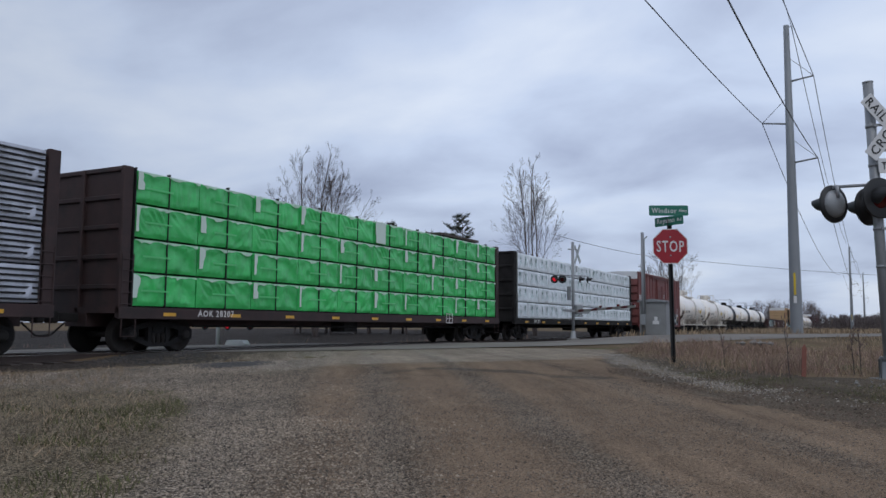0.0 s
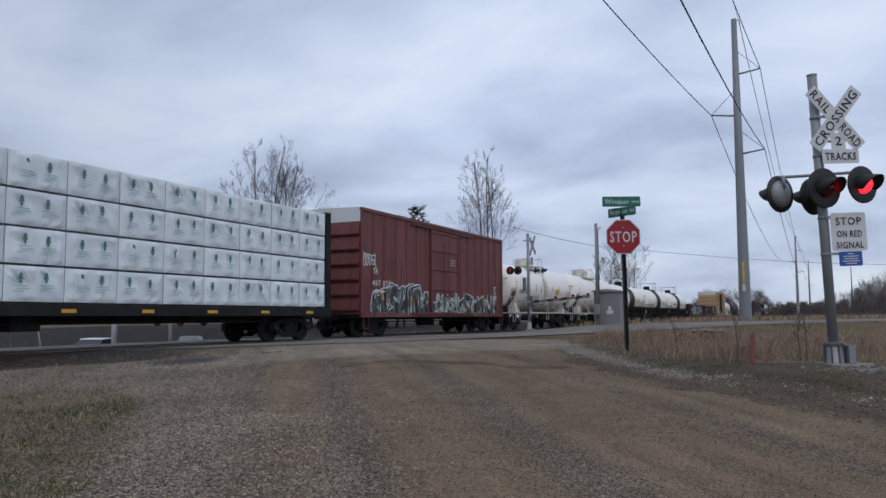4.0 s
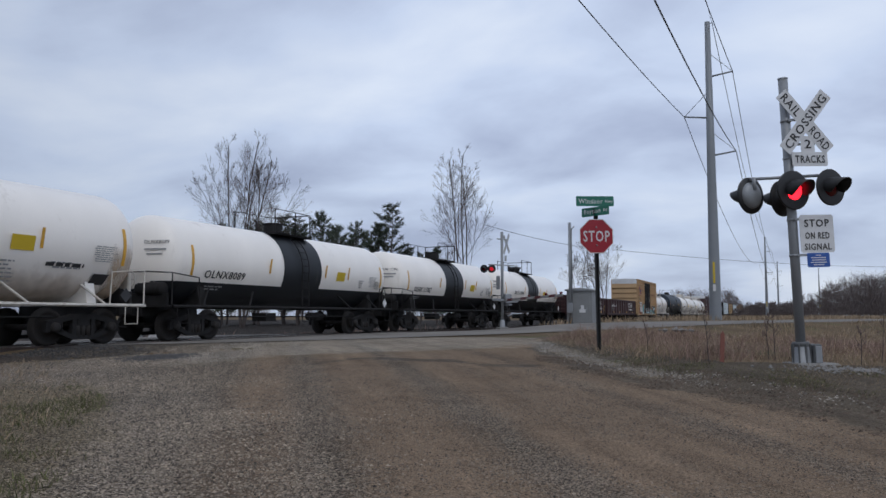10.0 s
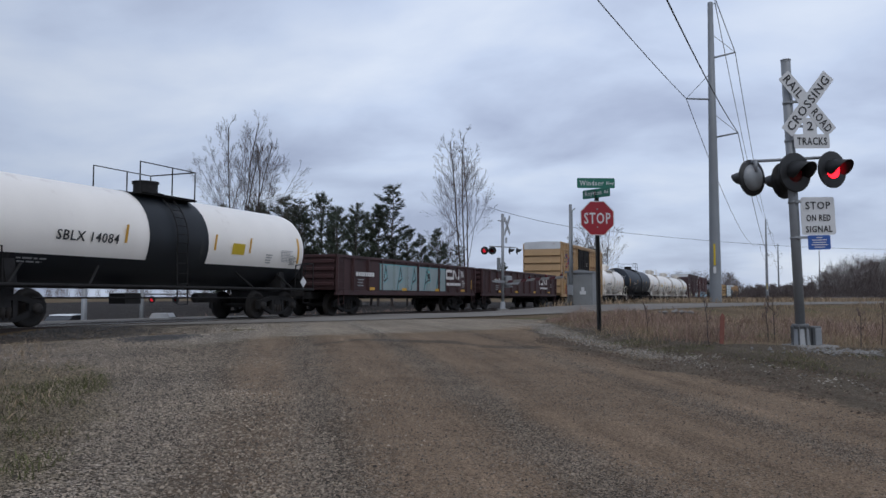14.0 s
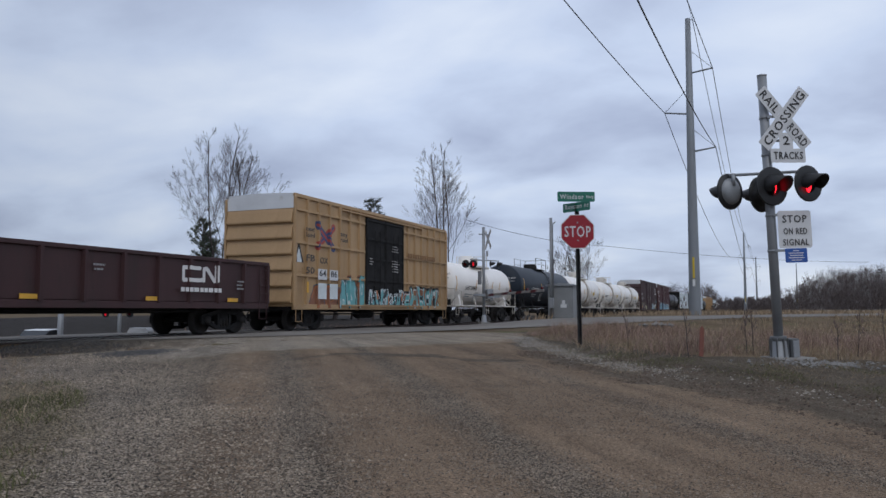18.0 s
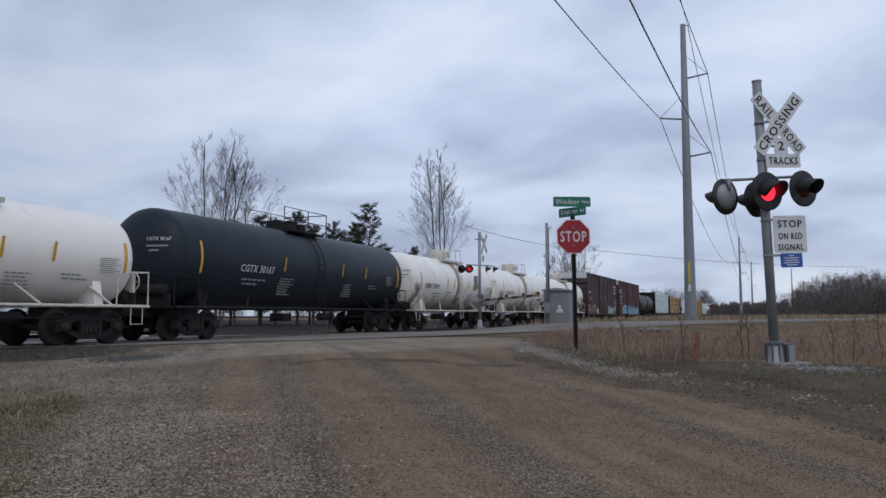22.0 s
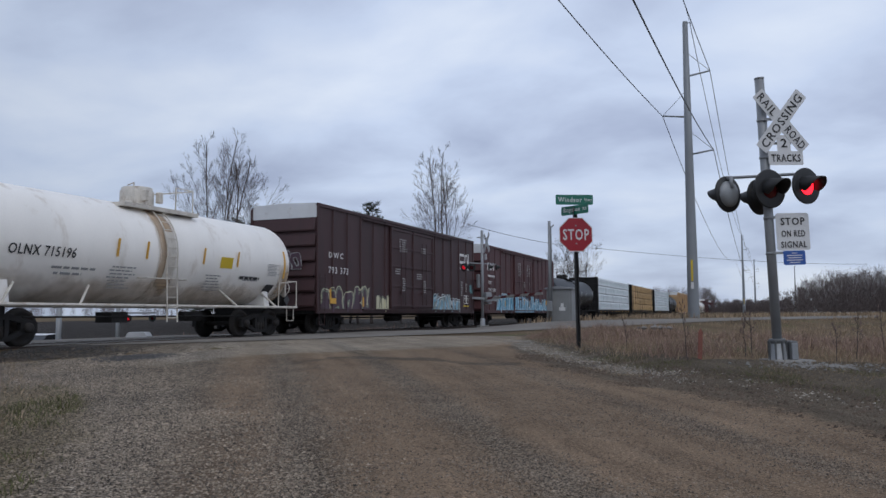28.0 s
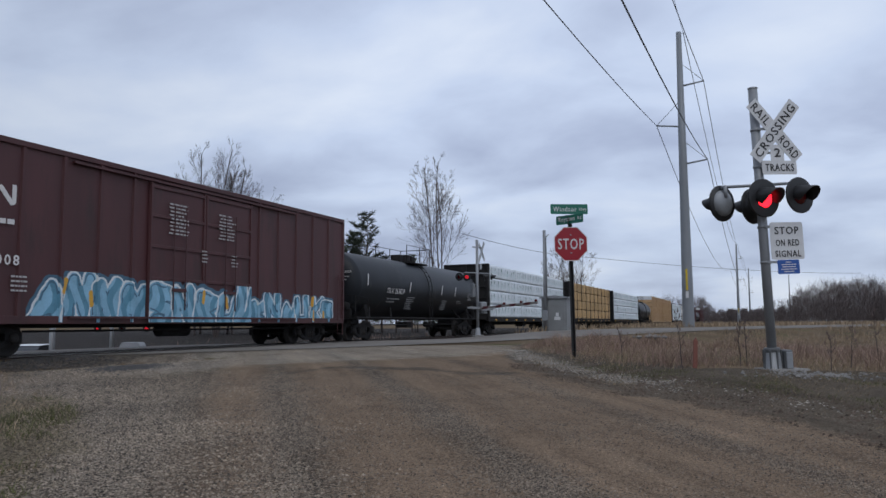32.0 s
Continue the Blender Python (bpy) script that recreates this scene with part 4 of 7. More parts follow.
    stripe_paint = M_YELLOW if style != "black" else M_WHITEINK
    stripe = mesh(("stripe", stripe_paint.name), lambda b: box(b, -0.04, 0.04, 0, 0.50, -0.004, 0.004), stripe_paint)
    def curved(b):
        """A tall strip that follows the shell's curve."""
        prev = None
        for q in range(11):
            t = -0.33 + 0.66 * q / 10
            now = [b.verts.new((math.cos(t) * r, y, math.sin(t) * r)) for r, y in ((R + 0.004, -0.05), (R + 0.012, -0.05), (R + 0.012, 0.05), (R + 0.004, 0.05))]
            if prev:
                for i in range(3):
                    b.faces.new((prev[i], prev[i + 1], now[i + 1], now[i]))
            prev = now
    end_stripe = mesh(("end_stripe", stripe_paint.name, R), curved, stripe_paint)
    for k, f in enumerate((-0.86, -0.30, -0.14, 0.22, 0.47, 0.88)):
        if style in ("navy", "black", "split", "plain") and k == 2:
            continue
        if k in (0, 5) and style != "black":
            put("reflector_strip", end_stripe, car, pose(0, f * Lb, cz))
        else:
            put("reflector_strip", stripe, car, on(f * Lb, cz - 0.22 + (0.16 if k in (0, 5) else 0.0)))
    ink = M_WHITEINK if style in ("black", "navy") else M_INK
    me = lettering(mark or "-", 0.36, ink, 1.1)
    wd = max(v.co.x for v in me.vertices)
    zmark = cz - (0.42 if style != "split" else 0.33)
    if mark:
        put("car_number", me, car, on((mark_at[0] if mark_at else -0.79 if white else -0.62) * Lb, cz + mark_at[1] if mark_at else zmark) @ Matrix.Diagonal((2.0 / wd, 1, 1, 1)))
        # the same number, smaller, on the domed leading end
        put("end_number", me, car, Matrix.Translation((0.42, -Lb - 0.035, cz + 0.42)) @ pose(0, 0, 0, 0, 0, 15) @ pose(0, 0, 0, 90, 0, 0) @ Matrix.Diagonal((0.80 / wd, 0.42, 1, 1)))
        hb = bmesh.new()
        for q, (x, w) in enumerate(((0.42, 0.7), (0.50, 0.5))):
            box(hb, x - 0.42, x - 0.42 + w, -0.004, 0.0, -0.14 * q, -0.14 * q + 0.05)
        put("end_print", finish(hb, "end_print", M_GREYINK), car, Matrix.Translation((0.42, -Lb - 0.03, cz + 0.26)) @ pose(0, 0, 0, 0, 0, 15))
    def print_block(y, z, w, lines, pitch, m, seed):
        bm = bmesh.new()
        words(bm, lambda b, a0, a1, z0, z1: box(b, a0, a1, z0, z1, -0.003, 0.003), w, lines, pitch, random.Random(seed))
        put("small_print", finish(bm, "small_print", m), car, on(y, z))
    thin = M_GREYINK
    if style == "split":
        print_block(0.80 * Lb, cz - 0.25, 0.5, 7, 0.045, M_INK, 7)
        print_block(0.60 * Lb, cz - 0.25, 0.4, 4, 0.09, thin, 8)
        print_block(-0.76 * Lb, cz - 0.78, 1.2, 2, 0.1, M_GREYINK, 9)
    if style != "split":
        print_block(-0.60 * Lb, zmark - 0.22, 1.5, 2, 0.16, thin, 1)
        print_block(-0.33 * Lb, cz - 0.52, 1.0, 7, 0.10, thin, 2)
        print_block(0.25 * Lb, cz - 0.58, 0.9, 6, 0.10, thin, 3)
        print_block(0.52 * Lb, cz - 0.55, 1.0, 2, 0.12, thin, 4)
    print_block(0.72 * Lb, cz - 0.05, 0.8, 8, 0.055, thin, 5)
    if white:
        put("hazard_placard", mesh("dark_placard", lambda b: box(b, 0, 0.5, 0, 0.36, -0.004, 0.004), M_INK), car, on(0.74 * Lb, cz - 1.02), "dark hazard placard")
        print_block(0.50 * Lb, cz - 0.62, 1.3, 1, 0.26, M_INK, 21)
    if style in ("white", "rusty", "split"):
        put("placard", mesh("yellow_placard", lambda b: box(b, 0, 0.62, 0, 0.36, -0.004, 0.004), M_YELLOWP), car, on(0.34 * Lb, cz - 0.30), "yellow warning placard")
        put("hazard_diamond", mesh(("diamond", style == "split"), lambda b: prism(b, [(0, -0.2), (0.2, 0), (0, 0.2), (-0.2, 0)], -0.004, 0.004, "Z") and b, M_SIGNW if style == "split" else M_INK), car,
            pose(1.5, half - 1.2, 1.3) @ SIDE)
    return car, half, Lb, R, cz


def gondola(y0, y1, label, mark_a, mark_b, logo=True, painted=False):
    car = new_car("gondola", y0, y1, label, "gondola car")
    half = (y1 - y0) / 2
    L, W, B, H = half - 0.55, 1.52, 0.95, 2.45
    bm = bmesh.new()
    box(bm, -W, W, -L, L, B, B + 0.1)
    part("floor", bm, M_GOND, car)
    for s in (-1, 1):
        bm = bmesh.new()
        box(bm, min(s * W, s * (W - 0.05)), max(s * W, s * (W - 0.05)), -L, L, B, H)
        part("side", bm, M_GOND, car)
        bm = bmesh.new()
        box(bm, -W, W, min(s * L, s * (L - 0.06)), max(s * L, s * (L - 0.06)), B, H)
        for z in (1.2, 1.5, 1.8, 2.1):
            box(bm, -W + 0.05, W - 0.05, min(s * L, s * (L + 0.08)), max(s * L, s * (L + 0.08)), z, z + 0.14, 0.02)
        part("end", bm, M_GOND, car)
    bm = bmesh.new()
    for s in (-1, 1):
        box(bm, s * W - 0.07, s * W + 0.07, -L, L, H - 0.12, H, 0.015)
        box(bm, -W, W, s * L - 0.07, s * L + 0.07, H - 0.12, H, 0.015)
        box(bm, s * W - 0.05, s * W + 0.05, -L, L, B - 0.12, B + 0.08, 0.01)
    part("top_chord", bm, M_GOND, car)
    post = mesh("gondola_post", lambda b: prism(b, [(-0.08, 0), (0.08, 0), (0.05, 0.104), (-0.05, 0.104)], B + 0.05, H - 0.1, "Z"), M_GOND)
    n = 12
    for k in range(n + 1):
        put("side_post", post, car, Matrix.Translation((W, -L + 0.08 + (2 * L - 0.16) * k / n, 0)) @ pose(0, 0, 0, 0, 0, -90))
    bm = bmesh.new()
    box(bm, -0.4, 0.4, -L, L, 0.68, B)
    path(bm, [(1.1, -L + 3, 0.75), (1.1, L - 3, 0.75)], 0.03)
    part("underframe", bm, M_BLACK, car)
    for s in (-1, 1):
        truck(car, s * (L - 1.8))
        coupler(car, s * L, s)
        ladder("ladder", car, W + 0.06, s * (L - 0.35), 0.95, 2.3, 0.42, M_GOND, 5)
        stirrup(car, W + 0.05, s * (L - 0.35), 0.92, M_GOND)
    strip = boxm(0.006, 0.55, 0.12, M_YELLOW)
    for k in (-0.62, -0.2, 0.3, 0.75):
        put("reflector_strip", strip, car, pose(W + 0.055, k * L, B + 0.1))
    return car, half, L, W, B, H


def centerbeam(y0, y1, load, label, mark):
    """y0, y1: the outer faces of the two bulkheads."""
    car = new_car("centerbeam_car", y0, y1, label, "flat car")
    L, W, B, H = (y1 - y0) / 2, 1.55, 0.88, 4.68
    dark = M_CBEAM if load in ("green", "grey") else M_BLACK
    bm = bmesh.new()
    box(bm, -W, W, -L, L, B + 0.12, B + 0.27)
    for s in (-1, 1):
        box(bm, s * W - 0.04, s * W + 0.04, -L, L, B - 0.02, B + 0.27, 0.01)
    box(bm, -0.4, 0.4, -L, L, 0.66, B + 0.12)
    part("deck", bm, dark, car)
    for s in (-1, 1):
        ya, yb = (s * L, s * (L - 0.30))
        ym = (ya + yb) / 2
        bh = part("bulkhead", box(bmesh.new(), -W, W, min(ya, yb) + 0.09, max(ya, yb) - 0.09, B + 0.2, H - 0.05), dark, car, "tall ribbed end bulkhead")
        for x in (-W + 0.06, 0.0, W - 0.06):
            put("bulkhead_post", boxm(0.14, 0.30, H - B, dark, 0.02), bh, pose(x, ym, B))
        for z in (1.6, 2.35, 3.1, 3.85, H - 0.12):
            put("bulkhead_rail", boxm(2 * W - 0.02, 0.24, 0.12, dark, 0.015), bh, pose(0, ym, z))
        truck(car, s * (L - 1.75))
        coupler(car, s * (L - 0.05), s)
        stirrup(car, W + 0.03, s * (L - 0.3), B, dark)
        ladder("ladder", car, W + 0.02, s * (L - 0.22), B + 0.2, B + 1.6, 0.34, dark, 5)
    bm = bmesh.new()
    box(bm, -0.28, 0.28, -L + 0.4, L - 0.4, H - 0.14, H - 0.02)
    n = 13
    for k in range(n + 1):
        y = -L + 0.5 + (2 * L - 1.0) * k / n
        box(bm, -0.12, 0.12, y - 0.08, y + 0.08, B + 0.2, H - 0.1)
    part("centre_beam", bm, M_BOXGREY if load == "green" else dark, car, "steel beam along the middle")
    z0, z1 = B + 0.29, H - 0.03
    rows = 4
    ph = (z1 - z0) / rows
    cols = {"green": 10, "white": 14, "grey": 6, "bare": 10}[load]
    a, b = -L + 0.36, L - 0.36
    pw = (b - a) / cols
    skin = {"green": M_GREEN, "white": M_WRAPW, "grey": M_WRAPGREY, "bare": M_LUMBER}[load]
    def pack(seed):
        def build(bm):
            """Stretched film over boards: folds run slantwise from the straps and corners."""
            rnd = random.Random(seed)
            nx, nz = int(pw / 0.05), 18
            tilt, off = rnd.uniform(-0.9, 0.9), rnd.uniform(0, 50)
            g = []
            for i in range(nx + 1):
                col = []
                for j in range(nz + 1):
                    y, z = -pw / 2 + 0.015 + (pw - 0.03) * i / nx, 0.02 + (ph - 0.055) * j / nz
                    u, w = y + tilt * z, z - tilt * y
                    fold = 1 - abs(noise.noise((u * 5.0 + off, w * 0.9, 0.0))) * 3.6
                    x = 0.012 + 0.075 * max(0.0, fold) * max(0.15, 0.35 + 1.2 * noise.noise((y * 1.3, z * 1.3, off))) + 0.045 * noise.noise((y * 2.1 + off, z * 2.6, 3.0))
                    edge = min(i, nx - i, 3) * min(j, nz - j, 2) / 6
                    mid = min(1.0, abs(y) / 0.16)
                    col.append(bm.verts.new((1.23 + x * edge * (0.35 + 0.65 * mid) - 0.008 * (1 - edge), y, z)))
                g.append(col)
            for i in range(nx):
                for j in range(nz):
                    bm.faces.new((g[i][j], g[i + 1][j], g[i + 1][j + 1], g[i][j + 1])).smooth = True
            box(bm, 0.16, 1.218, -pw / 2 + 0.015, pw / 2 - 0.015, 0.02, ph - 0.035)
        return build
    kinds = 5 if load in ("green", "white") and y0 < 100 else 2
    packs = [mesh(("lumber_pack", load, round(pw, 2), v), pack(v + 11), skin) for v in range(kinds)]

    def torn(seed):
        """Pale inner film showing in a ragged patch at the end and along the upper edge."""
        def build(bm):
            rnd = random.Random(seed)
            x = 1.30
            a, w = -pw / 2 + 0.03, rnd.uniform(0.10, 0.24)
            low = rnd.uniform(0.1, 0.5)
            left = [(a, low), (a, ph - 0.06)]
            right = [(a + w * rnd.uniform(0.7, 1.25), low + (ph - 0.06 - low) * k / 5 + rnd.uniform(-0.03, 0.03)) for k in range(6)]
            prism(bm, left[::-1] + right, x, x + 0.004, "X")
        return build

    def fringe(seed):
        """Paler creased film along the upper edge."""
        def build(bm):
            rnd = random.Random(seed)
            a, n = -pw / 2 + 0.04, 22
            low = [rnd.uniform(0.02, 0.11) * (0.5 + 0.5 * math.sin(k * 0.7 + seed)) + 0.012 for k in range(n + 1)]
            for k in range(n):
                ya, yb = a + (pw - 0.08) * k / n, a + (pw - 0.08) * (k + 1) / n
                prism(bm, [(ya, ph - 0.05), (ya, ph - 0.05 - low[k]), (yb, ph - 0.05 - low[k + 1]), (yb, ph - 0.05)], 1.286, 1.289, "X")
        return build
    fringes = [mesh(("wrap_fringe", round(pw, 2), v), fringe(v + 60), M_WRAPF) for v in range(5)]
    tears = [mesh(("wrap_patch", round(pw, 2), v), torn(v + 30), M_WRAPP) for v in range(5)]
    slogan = mesh("printed_bar", lambda b: box(b, 1.290, 1.294, -0.7, 0.2, 0.38, 0.43), M_WRAPL)
    far = mesh(("far_pack", load, round(pw, 2)), lambda bm: box(bm, -1.23, -0.16, -pw / 2 + 0.015, pw / 2 - 0.015, 0.02, ph - 0.035, 0.01), skin)
    bm = bmesh.new()
    for k in range(cols * 2 + 1):
        y = a + pw * k / 2
        if k % 2 and load != "white" or k == 0:
            box(bm, 1.45, 1.582, y - 0.007, y + 0.007, z0, z1 + 0.03)
    for r in range(rows):
        box(bm, 0.2, 1.20, a, b, z0 + r * ph - 0.02, z0 + r * ph + 0.03)
    part("tie_down_strap", bm, M_BLKPAINT if load != "white" else M_BOXGREY, car, "dark tie-down straps between the packs")
    for r in range(rows):
        for c in range(cols):
            yc = a + pw * (c + 0.5)
            pick = (c * 3 + r * 2 + c * c) % kinds
            p = put("lumber_pack", packs[pick], car, pose(0.30 + ((c * 7 + r * 5) % 4 - 1.5) * 0.007, yc, z0 + r * ph))
            put("lumber_pack", far, car, pose(-0.30, yc, z0 + r * ph))
            if load == "green":
                put("wrap_fringe", fringes[(c + r * 2) % 5], p, None, "pale creased upper edge of the wrapping")
                if (c * 7 + r * 4) % 3 != 1:
                    put("wrap_patch", tears[(c * 2 + r * 3) % 5], p, None, "pale torn patch of wrapping")
                put("printed_bar", slogan, p, pose(0, 0.15 if c % 2 else -0.1, 0))
            if load == "white":
                def motif(b):
                    for q, w in enumerate((0.045, 0.075, 0.055)):
                        prism(b, [(-w, 0.47 + 0.07 * q), (w, 0.47 + 0.07 * q), (w * 0.45, 0.55 + 0.07 * q), (-w * 0.45, 0.55 + 0.07 * q)], 1.288, 1.292 + 0.0005 * q, "X")
                    box(b, 1.288, 1.293, -0.012, 0.012, 0.43, 0.48)
                def caption(b):
                    for q, (a, c) in enumerate(((-0.16, 0.20), (-0.10, 0.24), (-0.16, 0.08))):
                        box(b, 1.288, 1.292, a, c, 0.385 - 0.06 * q, 0.405 - 0.06 * q)
                for y in (-0.40, 0.26):
                    at = pose(0, y + random.uniform(-0.08, 0.08), random.uniform(-0.02, 0.02))
                    put("printed_mark", mesh("printed_mark", motif, M_PRINT), p, at)
                    put("printed_caption", mesh("printed_caption", caption, M_PRINTPALE), p, at)
            if load in ("grey", "bare"):
                deep = 0.05 if load == "grey" else 0.012
                gap = mesh(("board_gap", load, round(pw, 2)), lambda b: box(b, 1.262, 1.268, -pw / 2 + 0.02, pw / 2 - 0.02, 0, deep), M_GAP)
                for j in range(6):
                    put("board_gap", gap, p, pose(0.006, 0, 0.06 + j * (ph - 0.1) / 6))
    strip = boxm(0.006, 0.42, 0.09, M_YELLOW)
    if load == "green":
        bm = bmesh.new()
        for q in range(3):
            box(bm, W + 0.042, W + 0.048, L - 5.6 + q * 0.28, L - 5.57 + q * 0.28, B - 0.02, B + 0.40)
            box(bm, W + 0.042, W + 0.048, L - 5.6, L - 5.01, B - 0.02 + q * 0.19, B + 0.01 + q * 0.19)
        part("stencil_frame", bm, M_WHITEINK, car, "white stencilled frame on the side sill")
        part("bare_film", box(bmesh.new(), 1.60, 1.615, 0.08, 0.72, z1 - ph + 0.03, z1 - 0.03, 0.004), M_WRAPP, car, "pale bare film where the wrapping has torn away")
        part("top_plank", box(bmesh.new(), 0.6, 1.5, L - 6.0, L - 2.2, H + 0.0, H + 0.11), M_TIE, car, "weathered plank lying on the load")
    for k in range(9):
        put("reflector_strip", strip, car, pose(W + 0.045, -L + 1.6 + k * (2 * L - 3) / 8, B + 0.06))
    if mark:
        write(mark, W + 0.046, -L + 2.6, B + 0.02, 0.24, M_WHITEINK, car, "car_number", 1.2)
    bm = bmesh.new()
    path(bm, [(1.0, -L + 3, 0.68), (1.0, L - 3, 0.68)], 0.03)
    box(bm, 0.4, 1.0, -1.0, -0.2, 0.5, 0.85)
    part("brake_rigging", bm, M_BLACK, car)
    return car, L, W, B, H


# ---- the train, in order; places along the track at the start of the clip ----
centerbeam(-11.4, 11.6, "grey", "centerbeam flat car loaded with grey wrapped lumber", "")
centerbeam(13.35, 36.0, "green", "centerbeam flat car loaded with bright green wrapped lumber", "AOK 28207")
centerbeam(38.0, 61.0, "white", "black centerbeam flat car loaded with white wrapped lumber", "730 393")
TR = boxcar(63.2, 78.9, M_RED, "rusty red boxcar with white and black graffiti", 16, 3.2, 1)
tank_car(79.9, 94.15, "white", "white tank car with orange safety stripes", "OLNX 718232")
tank_car(94.15, 107.95, "white", "white tank car with sooty leading end", "OLNX 718241")
tank_car(107.95, 123.05, "split", "white and black tank car with black middle band", "OLNX8089", mark_at=(-0.78, -0.57))
tank_car(123.05, 137.6, "split", "white and black tank car with black middle band", "OLNX 117082", mark_at=(-0.76, -0.57))
tank_car(137.5, 152.7, "split", "white and black tank car with black middle band", "SBLX 14084")
G1 = gondola(153.2, 169.6, "brown gondola car with a silver painted side", "", "")
G2 = gondola(169.6, 187.2, "dark brown open gondola car", "", "")
FB = boxcar(188.3, 203.8, M_TAN, "yellow boxcar with a black door and turquoise graffiti", 18, 3.9, 2, door_paint=M_BLACK)
tank_car(204.6, 217.7, "plain", "plain white tank car with amber stripes", "SHPX 204673", R=1.34, cz=2.36)
tank_car(217.7, 235.65, "navy", "large dark navy blue tank car", "CGTX 30167", R=1.56, cz=2.62)
tank_car(235.65, 250.15, "rusty", "white tank car with a rusty band", "OLNX 715059")
tank_car(250.15, 264.7, "rusty", "white tank car with a rusty band", "OLNX 715114")
tank_car(264.7, 279.7, "rusty", "white tank car with a rusty band", "OLNX 715196")
CA = boxcar(280.6, 299.1, M_UMBER, "long brown boxcar with graffiti along the bottom", 15, 5.2, 2)
CB = boxcar(300.9, 319.4, M_BROWN, "long brown boxcar with blue and white graffiti", 15, 5.0, 2)
tank_car(320.0, 338.0, "black", "black tank car with white stripes", "TILX 263629", R=1.5)
centerbeam(339.0, 361.5, "white", "black centerbeam flat car loaded with white wrapped lumber", "")
centerbeam(363.5, 386.5, "bare", "centerbeam flat car loaded with bare lumber", "")
centerbeam(388.5, 411.5, "white", "black centerbeam flat car loaded with white wrapped lumber", "")
tank_car(413.0, 428.0, "black", "black tank car with white stripes", "", R=1.5)
boxcar(429.0, 445.0, M_TAN, "yellow boxcar far down the train", 10, 3.3, 2)
boxcar(446.0, 462.0, M_TAN, "yellow boxcar far down the train", 10, 3.3, 2)
centerbeam(464.0, 487.0, "white", "black centerbeam flat car loaded with white wrapped lumber", "")
tank_car(489.0, 504.0, "rusty", "white tank car with a rusty band", "")
tank_car(504.0, 519.0, "rusty", "white tank car with a rusty band", "")
boxcar(520.0, 538.0, M_BROWN, "brown boxcar far down the train", 15, 4.6, 2)
tank_car(539.0, 556.0, "black", "black tank car with white stripes", "", R=1.5)
boxcar(557.0, 575.0, M_BROWN, "brown boxcar far down the train", 15, 4.6, 2)



# ---- crossing signals, signs, poles ----
M_ARM = mat("weathered_white_arm", (0.24, 0.23, 0.22), 0.6, var=0.25, scale=4)
M_ARMR = mat("weathered_red_stripe", (0.075, 0.012, 0.015), 0.6, var=0.25, scale=4)
def on_land(side, ahead, dz=0.0):
    x, y = view(side, ahead)
    return x, y, height(x, y) + dz


def lamp_head(owner, x, y, z, turn, lit_key, size=1.0):
    """A flashing-light unit: black round background, hood, red lens, domed back. It faces local -Y before the turn."""
    m = pose(x, y, z, 0, 0, turn) @ Matrix.Scale(size, 4)
    bg = put("lamp_background", mesh("lamp_background", lambda b: lathe(b, [(0.03, 0.0), (0.03, 0.295), (0.0, 0.30), (-0.005, 0.285), (0.0, 0.15)], "Y", 32), M_BLKPAINT), owner, m)
    put("lamp_back", mesh(("lamp_back", lit_key == "grey"), lambda b: lathe(b, [(0.02, 0.22), (0.06, 0.21), (0.11, 0.14), (0.13, 0.0)], "Y", 24), M_BLKPAINT if lit_key != "grey" else M_GALV), bg)
    def hood(b):
        a0, a1, n = math.radians(-20), math.radians(200), 20
        ring = []
        for k in range(n + 1):
            a = a0 + (a1 - a0) * k / n
            cut = 0.34 * (0.30 + 0.70 * max(0.0, math.sin(k / n * math.pi)) ** 0.7)
            ring.append([b.verts.new((r * math.cos(a), yy, r * math.sin(a) + dz)) for r, yy, dz in ((0.165, 0.0, 0.0), (0.160, -cut, -0.05), (0.153, -cut, -0.05), (0.158, 0.0, 0.0))])
        for p, q in zip(ring, ring[1:]):
            for i in range(3):
                b.faces.new((p[i], q[i], q[i + 1], p[i + 1])).smooth = True
    put("hood", mesh("hood", hood, M_BLKPAINT), bg)
    LAMPS.append((bg, lit_key))
    return bg


LAMPS = []


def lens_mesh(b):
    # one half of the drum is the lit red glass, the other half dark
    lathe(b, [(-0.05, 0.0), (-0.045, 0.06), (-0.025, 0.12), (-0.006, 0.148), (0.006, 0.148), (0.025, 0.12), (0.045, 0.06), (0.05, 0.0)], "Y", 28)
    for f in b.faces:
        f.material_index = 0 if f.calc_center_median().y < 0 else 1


def sign_plate(owner, name, outline, y, material, at=None, thick=0.006):
    return part(name, prism(bmesh.new(), outline, y, y + thick, "Y"), material, owner, at=at)


def rect(w, h, r=0.03):
    w, h = w / 2, h / 2
    return [(-w + r, -h), (w - r, -h), (w, -h + r), (w, h - r), (w - r, h), (-w + r, h), (-w, h - r), (-w, -h + r)]


FRONT = pose(0, 0, 0, 90, 0, 0)


def centred(text, x, z, y, size, material, owner, width, turn=0.0):
    me = lettering(text, size, material, 1.15)
    xs, ys = [v.co.x for v in me.vertices], [v.co.y for v in me.vertices]
    k = width / (max(xs) - min(xs))
    m = Matrix.Translation((x, y, z)) @ pose(0, 0, 0, 0, turn, 0) @ FRONT @ Matrix.Diagonal((k, 1, 1, 1)) @ Matrix.Translation((-(max(xs) + min(xs)) / 2, -(max(ys) + min(ys)) / 2, 0))
    return put("lettering", me, owner, m)


